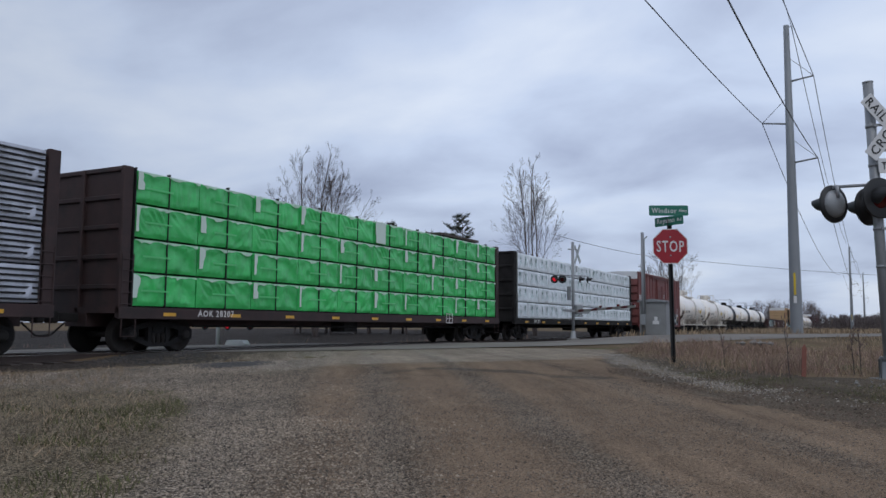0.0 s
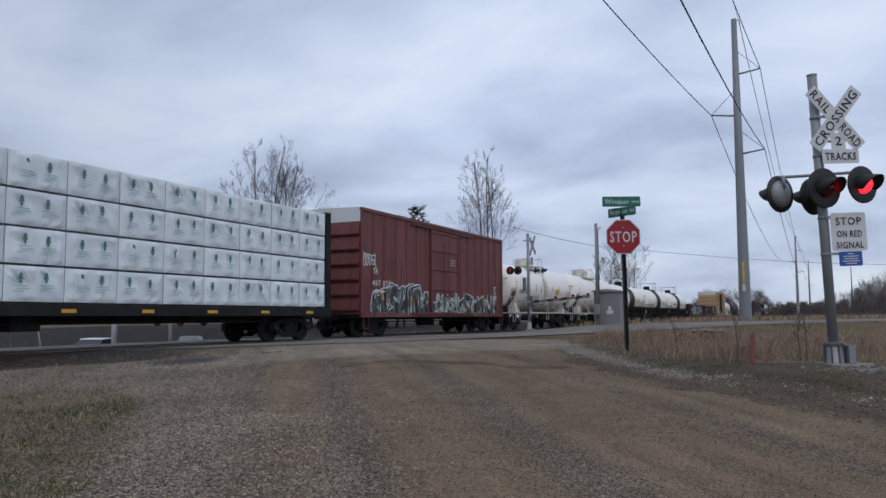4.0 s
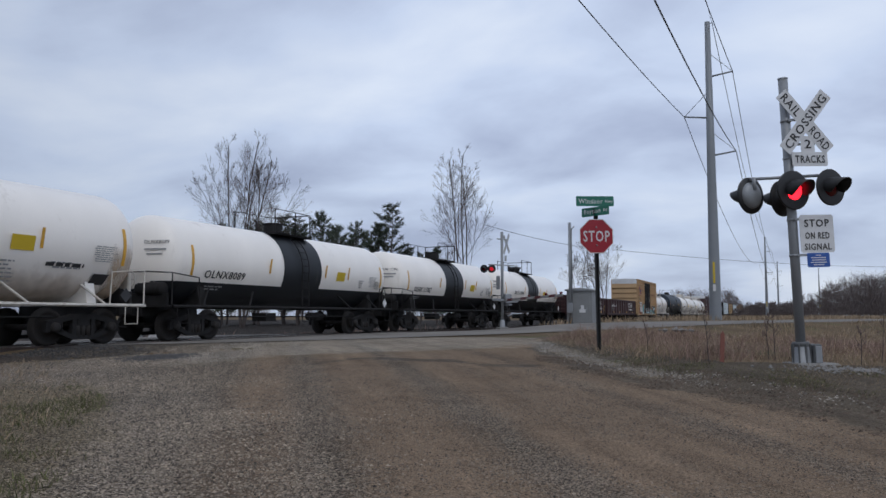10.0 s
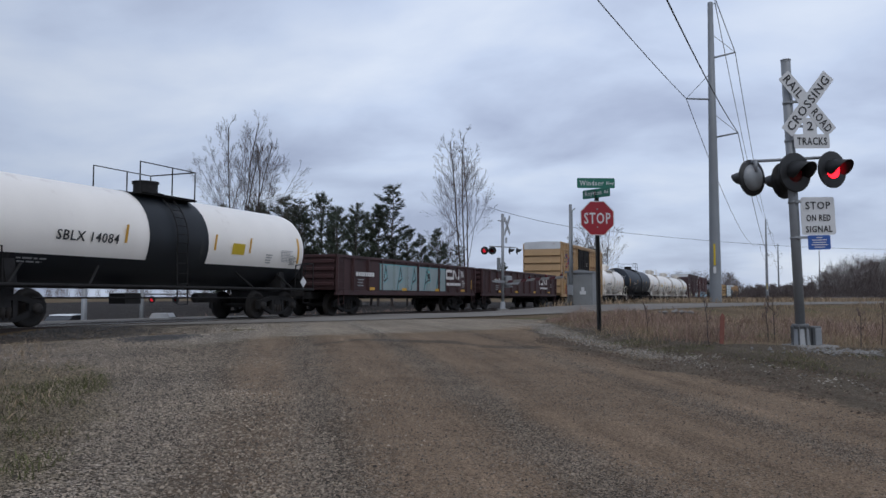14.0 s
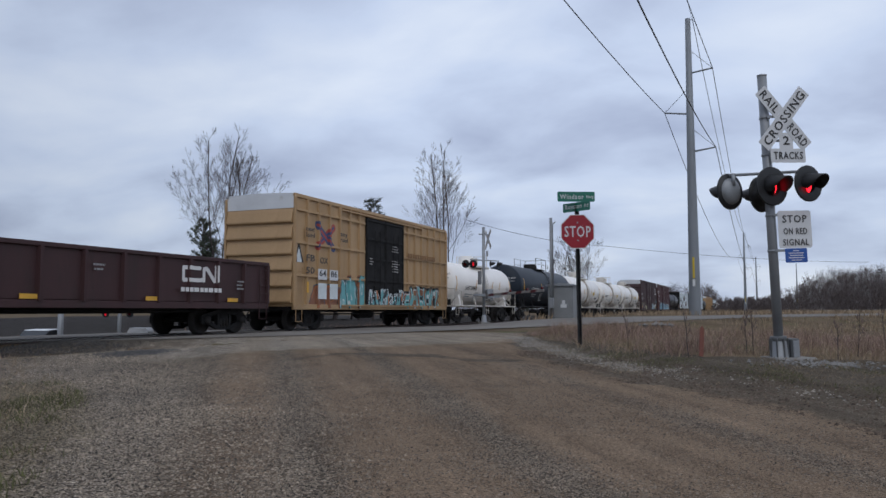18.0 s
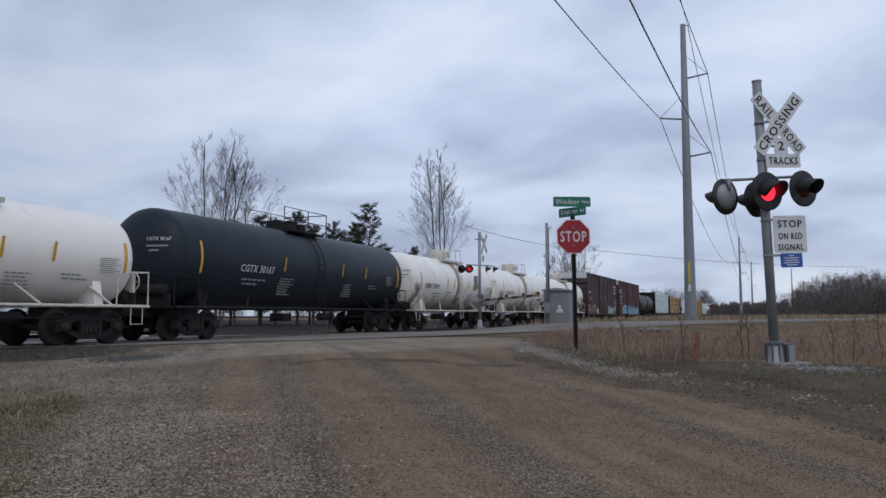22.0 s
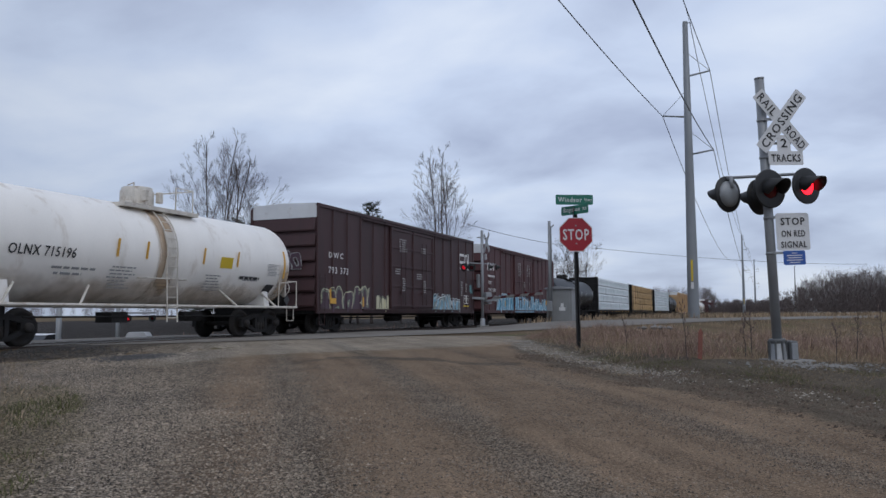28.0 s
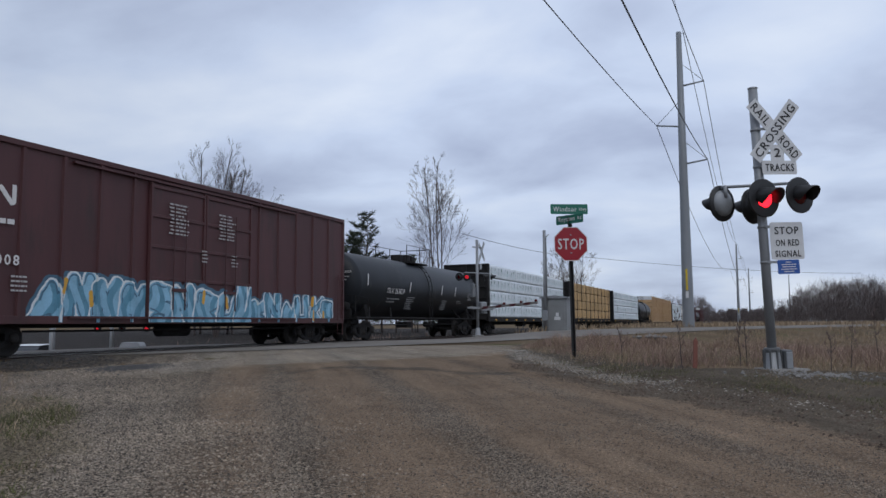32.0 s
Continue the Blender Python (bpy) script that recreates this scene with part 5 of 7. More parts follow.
def crossbuck(owner, x, z, y, words=True):
    for s, text in ((1, ("RAIL", "ROAD")), (-1, ("CROSSING",))):
        turn = s * 50
        yy = y - (0.012 if s < 0 else 0)
        b = sign_plate(owner, "crossbuck_blade", rect(1.22, 0.229, 0.01), 0, M_SIGNW, Matrix.Translation((x, yy, z)) @ pose(0, 0, 0, 0, turn, 0), 0.008)
        if words:
            if s > 0:
                centred("RAIL", -0.36, 0, -0.004, 0.2, M_INK, b, 0.40)
                centred("ROAD", 0.36, 0, -0.004, 0.2, M_INK, b, 0.42)
            else:
                centred("CROSSING", 0.0, 0, -0.004, 0.2, M_INK, b, 1.10)


def signal_mast(m, label, hgt, gate):
    s = thing("crossing_signal", m, label, "crossing signal")
    bm = bmesh.new()
    tube(bm, (0, 0, 0.1), (0, 0, hgt), 0.075, seg=20)
    lathe(bm, [(hgt, 0.08), (hgt + 0.02, 0.08), (hgt + 0.035, 0.0)], "Z", 20)
    part("mast", bm, M_GALV, s)
    bm = bmesh.new()
    lathe(bm, [(-0.1, 0.22), (0.03, 0.22), (0.05, 0.15), (0.35, 0.13), (0.42, 0.09), (0.42, 0.0)], "Z", 8)
    part("base_casting", bm, M_GALV, s)
    return s


# the signal beside the gravel road
sig = signal_mast(Matrix.Translation(on_land(5.80, 12.7, -0.08)) @ pose(0, 0, 0, 0, -1.9, 31.5), "galvanised crossing signal with crossbuck, red flashers and white signs", 4.72, False)
SIG_TURN = 31.5
crossbuck(sig, 0.26, 3.985, -0.13)
sign_plate(sig, "tracks_plate", rect(0.62, 0.23, 0.02), -0.13, M_SIGNW, pose(0.30, 0, 3.37))
centred("TRACKS", 0.30, 3.37, -0.136, 0.17, M_INK, sig, 0.52)
sign_plate(sig, "number_plate", rect(0.24, 0.28, 0.02), -0.126, M_SIGNW, pose(0.28, 0, 3.61))
centred("2", 0.28, 3.62, -0.132, 0.2, M_INK, sig, 0.11)
sp = sign_plate(sig, "stop_on_red_plate", rect(0.59, 0.61, 0.03), -0.12, M_SIGNW, pose(0.34, 0, 2.16))
for text, z, w in (("STOP", 0.17, 0.43), ("ON RED", -0.03, 0.42), ("SIGNAL", -0.21, 0.46)):
    centred(text, 0, z, -0.126, 0.17 if z > 0.1 else 0.145, M_INK, sp, w)
bp = sign_plate(sig, "blue_notice_plate", rect(0.39, 0.23, 0.015), -0.12, M_SIGNB, pose(0.335, 0, 1.735))
bm = bmesh.new()
for k, w in enumerate((0.10, 0.26, 0.24, 0.28, 0.18)):
    box(bm, -w / 2, w / 2, -0.123, -0.1205, 0.07 - k * 0.038, 0.083 - k * 0.038)
part("small_print", bm, M_WHITEINK, bp)
bm = bmesh.new()
path(bm, [(-0.66, 0.06, 3.08), (0.60, -0.06, 3.12)], 0.025, 8)
for x in (-0.62, 0.58):
    tube(bm, (x, 0.0, 2.9), (x, 0.0, 3.1), 0.03, seg=8)
tube(bm, (0, 0, 2.9), (0, 0, 3.12), 0.11, seg=14)
part("lamp_crossarm", bm, M_GALV, sig)
lamp_head(sig, -0.05, -0.18, 2.86, 12, "b", 1.06)
lamp_head(sig, 0.60, -0.18, 2.90, 14, "a")
lamp_head(sig, -0.64, 0.12, 2.82, 201, "grey")
lamp_head(sig, -0.02, 0.22, 2.78, 201, "c")
for z in (4.02, 3.62, 3.40, 2.40, 1.82):
    put("band_clamp", mesh("band_clamp", lambda b: (tube(b, (0, 0, -0.02), (0, 0, 0.02), 0.085, seg=16), box(b, -0.02, 0.42, -0.11, -0.09, -0.02, 0.02)), M_GALV), sig, pose(0, 0, z))
bm = bmesh.new()
lathe(bm, [(-0.1, 0.19), (0.04, 0.19), (0.06, 0.12), (0.34, 0.105), (0.40, 0.13), (0.44, 0.13), (0.44, 0.0)], "Z", 16)
casting = part("base_casting", bm, M_CASTING, sig)
for k in range(8):
    put("casting_rib", boxm(0.05, 0.026, 0.36, M_CASTING, 0.004), casting, pose(0, 0, 0, 0, 0, 45 * k) @ pose(0.125, 0, 0.05))
bx = part("junction_box", box(bmesh.new(), 0.12, 0.27, -0.16, 0.10, 0.07, 0.40, 0.02), M_CASTING, sig)
part("box_cover", box(bmesh.new(), 0.14, 0.25, -0.175, -0.158, 0.10, 0.37, 0.01), M_GALV, bx)
pad = put("concrete_pad", boxm(0.7, 0.6, 0.2, M_CONC, 0.03), None, Matrix.Translation(on_land(5.95, 12.75, -0.17)) @ pose(0, 0, 0, 0, 0, 30))
tagged(pad, "small weathered concrete pad round the signal base", "concrete pad")

# the gate signal beyond the highway
gx, gy, gz = on_land(3.29, 41.0)
gate = signal_mast(Matrix.Translation((gx, gy, 0.86)) @ pose(0, 0, 0, 0, 0, 130), "galvanised crossing signal with red flashers and a lowered gate arm", 4.95, True)
put("mast_extension", boxm(0.5, 0.5, 0.3, M_CONC, 0.02), gate, pose(0, 0, -0.25), "concrete footing")
crossbuck(gate, 0.0, 4.35, -0.25, False)
sign_plate(gate, "number_plate", rect(0.3, 0.3, 0.02), -0.2, M_SIGNW, pose(0, 0, 3.6))
bm = bmesh.new()
path(bm, [(-0.3, 0.85, 3.25), (0.3, -0.85, 3.25)], 0.03, 8)
path(bm, [(-0.12, 0.3, 4.6), (0.12, -0.3, 4.6)], 0.03, 8)
part("lamp_crossarm", bm, M_GALV, gate)
def gate_lamp(right, nearer, z, turn, key):
    """A lamp placed by metres to the right of the gate mast and towards the gravel road."""
    a = radians(23.5 - 130)
    lamp_head(gate, right * math.cos(a) + nearer * math.sin(a), right * math.sin(a) - nearer * math.cos(a), z, turn - 130, key, 0.7)


gate_lamp(-0.55, 0.15, 3.05, 16, "b")
gate_lamp(-0.95, 0.20, 3.05, 0, "a")
gate_lamp(0.38, 0.10, 3.05, 105, "c")
gate_lamp(0.78, -0.10, 3.05, 110, "c")
bm = bmesh.new()
box(bm, -0.22, 0.22, -0.45, -0.1, 1.25, 1.75, 0.04)
box(bm, -0.5, 0.5, -0.35, -0.15, 1.15, 1.22, 0.01)
box(bm, 0.15, 0.35, 0.05, 0.2, 2.0, 2.7, 0.02)
part("gate_mechanism", bm, M_GALV, gate)
bm = bmesh.new()
for x in (-0.18, 0.18):
    prism(bm, [(-0.9, 1.45), (-0.75, 1.3), (0.5, 1.42), (0.5, 1.52)], x - 0.015, x + 0.015, "X")
part("counterweight", bm, M_GALV, gate)
# the arm reaches over the near lane, away from the mast
arm = put("gate_arm", mesh("gate_arm", lambda b: [box(b, 0, 4.3, -0.03, 0.03, -0.06, 0.06, 0.01)], M_ARM), gate, None)
tip = Vector((gx, gy)) + ROAD_N * 4.3
local = gate.matrix_basis.inverted() @ Vector((tip.x, tip.y, 0.86 + 1.55))
ang = math.degrees(math.atan2(local.y, local.x))
arm.matrix_basis = pose(0, 0, 1.42, 0, 0, ang) @ pose(0, 0, 0, 0, -2.5, 0)
arm["label"] = "red and white striped gate arm"
for k in range(4):
    put("arm_stripe", mesh("arm_stripe", lambda b: prism(b, [(0, -0.062), (0.4, -0.062), (0.52, 0.062), (0.12, 0.062)], -0.034, 0.034, "Y"), M_ARMR), arm, pose(0.35 + k * 1.0, 0, 0))
for x in (2.0, 3.2, 4.2):
    put("arm_lamp", mesh("arm_lamp", lambda b: lathe(b, [(-0.05, 0.0), (-0.05, 0.06), (0.05, 0.06), (0.05, 0.0)], "Y", 12), M_LENS_OFF), arm, pose(x, 0, 0.11))

# stop sign with two street name blades
st = thing("stop_sign", Matrix.Translation(on_land(3.52, 17.5, 0.19)) @ pose(0, 0, 0, 0, -0.6, 29), "red octagonal stop sign with green street name blades", "stop sign")
bm = bmesh.new()
prism(bm, [(-0.05, -0.03), (-0.03, -0.03), (-0.02, 0.03), (0.02, 0.03), (0.03, -0.03), (0.05, -0.03), (0.05, -0.02), (0.035, -0.02), (0.025, 0.04), (-0.025, 0.04), (-0.035, -0.02), (-0.05, -0.02)], -0.4, 2.95, "Z")
part("post", bm, M_BLKPAINT, st)
octo = [(0.412 * math.cos(math.radians(22.5 + 45 * k)), 0.412 * math.sin(math.radians(22.5 + 45 * k))) for k in range(8)]
so = sign_plate(st, "sign_border", octo, -0.050, M_SIGNW, pose(0, 0, 2.32), 0.004)
so2 = sign_plate(st, "sign_face", [(x * 0.955, y * 0.955) for x, y in octo], -0.053, M_SIGNR, pose(0, 0, 2.32), 0.003)
centred("STOP", 0, 0.0, -0.056, 0.34, M_SIGNW, so2, 0.60)
for z in (2.12, 2.52):
    put("bolt", mesh("bolt", lambda b: lathe(b, [(-0.07, 0.0), (-0.066, 0.018), (-0.05, 0.018)], "Y", 10), M_GALV), st, pose(0, 0, z))
bl = sign_plate(st, "street_name_blade", rect(0.86, 0.225, 0.02), -0.004, M_SIGNG, pose(-0.0, 0, 3.11), 0.008)
centred("Windsor", -0.10, 0.0, -0.006, 0.155, M_SIGNW, bl, 0.55)
centred("Hwy", 0.32, -0.01, -0.006, 0.10, M_SIGNW, bl, 0.17)
bl2 = sign_plate(st, "street_name_blade", rect(0.76, 0.2, 0.02), -0.004, M_SIGNG, pose(0, 0, 2.88, 0, 0, -55), 0.008)
centred("Royston", -0.08, 0.0, -0.006, 0.145, M_SIGNW, bl2, 0.46)
centred("Rd", 0.28, 0.01, -0.006, 0.10, M_SIGNW, bl2, 0.10)

# signal cabinet, its steel pole
cx, cy, cz0 = on_land(8.5, 47.0)
cab = thing("signal_cabinet", Matrix.Translation((cx, cy, 0.82)) @ pose(0, 0, 0, 0, 0, 2), "grey steel signal cabinet with a white notice", "cabinet")
bm = bmesh.new()
box(bm, -0.75, 0.75, -0.75, 0.75, -0.2, 2.12, 0.02)
part("body", bm, M_BOXGREY, cab)
bm = bmesh.new()
prism(bm, [(-0.85, 2.12), (0.85, 2.12), (0.85, 2.2), (0, 2.3), (-0.85, 2.2)], -0.86, 0.86, "Y")
part("roof", bm, M_GALV, cab)
bm = bmesh.new()
box(bm, -0.62, 0.62, -0.775, -0.745, 0.1, 2.0, 0.01)
door = part("door", bm, M_BOXGREY, cab)
bm = bmesh.new()
box(bm, 0.4, 0.44, -0.81, -0.77, 0.9, 1.15, 0.01)
part("handle", bm, M_GALV, door)
bm = bmesh.new()
box(bm, 0.0, 0.36, -0.785, -0.778, 0.85, 1.05)
box(bm, 0.09, 0.27, -0.785, -0.778, 1.06, 1.28)
part("notice", bm, M_SIGNW, door, "white printed notice")
sx, sy, sz = on_land(7.66, 46.0)
cp = thing("service_pole", pose(sx, sy, sz - 0.1), "thin grey steel service pole with a conduit", "pole")
bm = bmesh.new()
tube(bm, (0, 0, 0), (0, 0, 6.0), 0.11, 0.09, seg=14)
part("pole", bm, M_GALV, cp)
bm = bmesh.new()
path(bm, [(0.12, -0.1, 0.9), (0.12, -0.1, 5.6), (0.3, -0.1, 5.75)], 0.035, 8)
box(bm, -0.15, 0.15, -0.25, -0.1, 0.7, 1.3, 0.02)
part("conduit", bm, M_GALV, cp)


def power_pole(side, ahead, h, r0, r1, arms):
    x, y, z = on_land(side, ahead, -0.2)
    p = thing("power_pole", pose(x, y, z), "tall grey steel power transmission pole with braced arms", "power pole", "power line poles")
    bm = bmesh.new()
    lathe(bm, [(0, r0), (h * 0.5, (r0 + r1) / 2), (h, r1), (h + 0.02, 0)], "Z", 12)
    part("shaft", bm, M_POLE, p)
    bm = bmesh.new()
    box(bm, -0.1, 0.1, -r0 - 0.02, -r0 + 0.1, 2.4, 2.9)
    part("number_tag", bm, M_SIGNW, p)
    bm = bmesh.new()
    box(bm, -0.07, 0.07, -r0 - 0.01, -r0 + 0.1, 3.0, 4.6)
    part("warning_strip", bm, M_YELLOWP, p, "faded yellow vertical warning strip")
    tips = []
    for s, za, reach, brace in arms:
        bm = bmesh.new()
        tube(bm, (0, 0, za - 0.25), (s * reach, 0, za), 0.075, 0.06, seg=8)
        tube(bm, (0, 0, za + brace), (s * reach, 0, za), 0.022, seg=6)
        lathe(bm, [(za - 0.25, 0.0), (za - 0.25, 0.06), (za, 0.06)], "Z", 8)
        part("arm", bm, M_POLE, p)
        tips.append(Vector((x + s * reach, y, z + za)))
    bm = bmesh.new()
    path(bm, [(0, 0, h - 0.15), (0.4, 0, h - 0.1), (0.4, 0, h - 0.35)], 0.04)
    part("top_bracket", bm, M_POLE, p)
    tips.append(Vector((x + 0.4, y, z + h - 0.35)))
    return tips


# arms lie across the line, which runs along the railway
ARMS = [(1, 19.26, 1.75, 1.7), (-1, 16.04, 1.9, 1.9), (1, 13.05, 1.83, 1.7)]
WIRE_TURN, WIRE_SAG = (3.5, 4.5, 1.0, -0.5), (3.0, 3.25, 4.25, 2.0)
POLES = [power_pole(20.97, 60.0, 23.4, 0.45, 0.2, ARMS), power_pole(95.4, 230.0, 23.4, 0.45, 0.2, ARMS), power_pole(145.2, 338.0, 23.4, 0.45, 0.2, ARMS)]
x4, y4 = view(146.0, 303.0)
power_pole(146.0, 303.0, 18.5, 0.35, 0.15, [])


def wire(name, p, q, sag, r, label):
    bm = bmesh.new()
    n = 28
    pts = []
    for k in range(n + 1):
        f = k / n
        v = p.lerp(q, f)
        pts.append((v.x, v.y, v.z - 4 * sag * f * (1 - f)))
    path(bm, pts, r, 5)
    return tagged(put(name, finish(bm, name, M_WIRE)), label, "wire", "overhead wires")


for k in range(4):
    a = POLES[0][k]
    b = Vector((a.x - WIRE_TURN[k], a.y - 150, a.z))
    wire("overhead_wire", a, b, WIRE_SAG[k], 0.028 if k < 3 else 0.014, "thin dark overhead power wire sagging between poles")
    for p, q in zip(POLES, POLES[1:]):
        wire("overhead_wire", p[k], q[k], 4.0, 0.03, "thin dark overhead power wire sagging between poles")
wire("overhead_wire", Vector((*view(46.0, 200.0), 18.0)), Vector((*view(150.0, 260.0), 17.5)), 1.0, 0.05, "thin dark cable across the field")
wire("overhead_wire", Vector((*view(46.0, 200.0), 18.0)), Vector((*view(8.0, 150.0), 19.0)), 1.0, 0.05, "thin dark cable across the field")

# orange stake and pale rubble in the verge
stake = tagged(put("marker_stake", mesh("marker_stake", lambda b: prism(b, [(-0.035, 0), (0.035, 0), (0.035, 0.50), (0, 0.56), (-0.035, 0.50)], -0.01, 0.01, "Y"), M_ORANGE), None,
                   Matrix.Translation(on_land(4.62, 13.0, -0.05)) @ pose(0, 0, 0, 0, 3, 25)), "faded orange marker stake in dry weeds", "stake")


# ---- trees ----
def limb(V, F, p, q, r0, r1, sides=4):
    d = (q - p)
    if d.length < 1e-6:
        return
    d.normalize()
    a = d.orthogonal().normalized()
    b = d.cross(a)
    i = len(V)
    for c, r in ((p, r0), (q, r1)):
        for k in range(sides):
            t = math.tau * k / sides
            V.append(tuple(c + (a * math.cos(t) + b * math.sin(t)) * r))
    for k in range(sides):
        F.append((i + k, i + (k + 1) % sides, i + sides + (k + 1) % sides, i + sides + k))


def grow(V, F, tips, rnd, p, d, length, r, depth):
    """One limb with rising side shoots set round its outer part, each shorter the nearer it is to the tip."""
    n, first = {4: (13, 3), 3: (8, 1), 2: (7, 1), 1: (5, 0), 0: (2, 2)}[depth]
    turn = rnd.uniform(0, math.tau)
    for k in range(n):
        d = (d + Vector((rnd.gauss(0, 0.05), rnd.gauss(0, 0.05), rnd.gauss(0, 0.03) + (0.02 if depth == 4 else 0.05)))).normalized()
        q = p + d * (length / n)
        r1 = max(r * (1 - 0.9 / n), 0.0075)
        limb(V, F, p, q, r, r1, 5 if depth > 2 else 3)
        if depth > 0 and k >= first:
            turn += 2.4 + rnd.gauss(0, 0.3)
            spread = rnd.uniform(0.38, 0.70)
            side = d.orthogonal().normalized()
            side.rotate(Matrix.Rotation(turn, 3, d))
            nd = (d * math.cos(spread) + side * math.sin(spread)).normalized()
            reach = length * (1 - (k + 0.6) / n) * rnd.uniform(0.48, 0.74) + length * 0.06
            if reach > 0.22:
                grow(V, F, tips, rnd, q, nd, reach, max(r1 * 0.45, 0.0075), depth - 1)
        p, r = q, r1
    tips.append((p, d))


def bare_tree(seed, h, stems, lean):
    rnd = random.Random(seed)
    V, F, tips = [], [], []
    for k in range(stems):
        az = math.tau * (k + rnd.random() * 0.5) / stems
        ln = lean * (0.15 if k == 0 else rnd.uniform(0.7, 1.2))
        d = Vector((math.cos(az) * ln, math.sin(az) * ln, 1)).normalized()
        grow(V, F, tips, rnd, Vector((math.cos(az) * 0.12, math.sin(az) * 0.12, 0)), d, h * (1.0 if k == 0 else rnd.uniform(0.78, 0.95)), h * 0.0058, 4)
    trunk = bpy.data.meshes.new("trunk")
    trunk.from_pydata(V, [], F)
    trunk.materials.append(M_BARK)
    V, F = [], []
    for p, d in tips:
        c = p - d * rnd.uniform(0, 0.3) + Vector((rnd.gauss(0, 0.05), rnd.gauss(0, 0.05), rnd.gauss(0, 0.05)))
        w = rnd.uniform(0.010, 0.024)
        a, b = Vector((rnd.gauss(0, 1), rnd.gauss(0, 1), rnd.gauss(0, 1))).normalized() * w, Vector((rnd.gauss(0, 1), rnd.gauss(0, 1), rnd.gauss(0, 1))).normalized() * w
        i = len(V)
        V += [tuple(c - a), tuple(c + b), tuple(c + a), tuple(c - b)]
        F.append((i, i + 1, i + 2, i + 3))
    crown = bpy.data.meshes.new("crown")
    crown.from_pydata(V, [], F)
    crown.materials.append(M_BUD)
    return trunk, crown


def plant_bare(side, ahead, h, seed, stems, lean, turn, label, sink=0.3):
    t = thing("bare_tree", Matrix.Translation(on_land(side, ahead, -sink)) @ pose(0, 0, 0, 0, 0, turn), label, "tree", "bare trees")
    trunk, crown = bare_tree(seed, h, stems, lean)
    put("trunk", trunk, t)
    put("crown", crown, t, None, "fine twigs with reddish buds")


plant_bare(-18.5, 75.0, 18.8, 3, 5, 0.16, 30, "leafless grey tree with several stems and budding twigs")
plant_bare(2.6, 80.0, 18.2, 8, 3, 0.14, 80, "leafless grey tree with several stems and budding twigs")
plant_bare(0.3, 86.0, 9.5, 13, 3, 0.35, 10, "small leafless tree with fine twigs")
plant_bare(22.6, 108.0, 12.0, 21, 4, 0.22, 0, "leafless grey tree beside the railway")
plant_bare(18.9, 106.0, 11.6, 34, 2, 0.12, 50, "leafless grey tree beside the railway")


def pine(seed, h):
    rnd = random.Random(seed)
    V, F = [], []
    p = Vector((0, 0, 0))
    n = 10
    for k in range(n):
        q = Vector((rnd.gauss(0, 0.05), rnd.gauss(0, 0.05), h * (k + 1) / n))
        limb(V, F, p, q, h * 0.014 * (1 - k / (n + 1)), h * 0.014 * (1 - (k + 1) / (n + 1)), 6)
        p = q
    W, G = [], []
    z = h * 0.12
    while z < h * 0.985:
        f = z / h
        reach = h * 0.21 * (1 - f) ** 0.55 * rnd.uniform(0.7, 1.2) + 0.12
        for _ in range(rnd.randint(4, 6)):
            az = rnd.uniform(0, math.tau)
            R = reach * rnd.uniform(0.6, 1.25)
            tip = Vector((math.cos(az) * R, math.sin(az) * R, z + R * rnd.uniform(0.35, 0.95)))
            limb(V, F, Vector((0, 0, z)), tip, 0.03, 0.012, 3)
            m = max(2, int(R / 0.30))
            for j in range(m):
                c = Vector((0, 0, z)).lerp(tip, 0.35 + 0.65 * (j + 1) / m)
                for _ in range(16):
                    d = Vector((rnd.gauss(0, 1), rnd.gauss(0, 1), rnd.gauss(0.7, 0.8))).normalized() * rnd.uniform(0.22, 0.5)
                    w = d.orthogonal().normalized() * 0.030
                    i = len(W)
                    W += [tuple(c - w), tuple(c + w), tuple(c + d)]
                    G.append((i, i + 1, i + 2))
        z += h * rnd.uniform(0.03, 0.048)
    out = []
    for name, vs, fs, m in (("trunk", V, F, M_BARK), ("crown", W, G, M_NEEDLE)):
        me = bpy.data.meshes.new(name)
        me.from_pydata(vs, [], fs)
        me.materials.append(m)
        out.append(me)
    return out


PINES = [pine(s, 10.0) for s in (1, 2, 3)]
for k, (side, ahead, h) in enumerate(((-23.0, 84, 10.4), (-20.5, 88, 11.2), (-19.0, 84, 10.2), (-16.8, 86, 11.4), (-14.9, 84, 11.0), (-13.0, 87, 11.6), (-10.9, 84, 10.2), (-9.0, 85, 10.6), (-6.6, 86, 10.4), (-5.0, 84, 12.4),
                                      (-1.9, 85, 7.4), (-0.2, 84, 7.8), (2.0, 88, 6.6), (8.0, 100, 5.2), (19.6, 150, 7.0), (20.9, 152, 6.5), (-24.5, 92, 9.6), (-22.0, 95, 10.6), (-18.0, 93, 10.4), (-15.8, 90, 10.6), (-12.2, 91, 10.6), (-9.8, 90, 9.8), (-7.8, 90, 10.2), (-3.6, 90, 8.2))):
    t = thing("pine_tree", Matrix.Translation(on_land(side, ahead, -0.2)) @ pose(0, 0, 0, 0, 0, k * 67) @ Matrix.Scale(h / 9.4, 4), "dark green young pine tree with tufted branches", "tree", "pine trees")
    trunk, crown = PINES[k % 3]
    put("trunk", trunk, t)
    put("crown", crown, t)


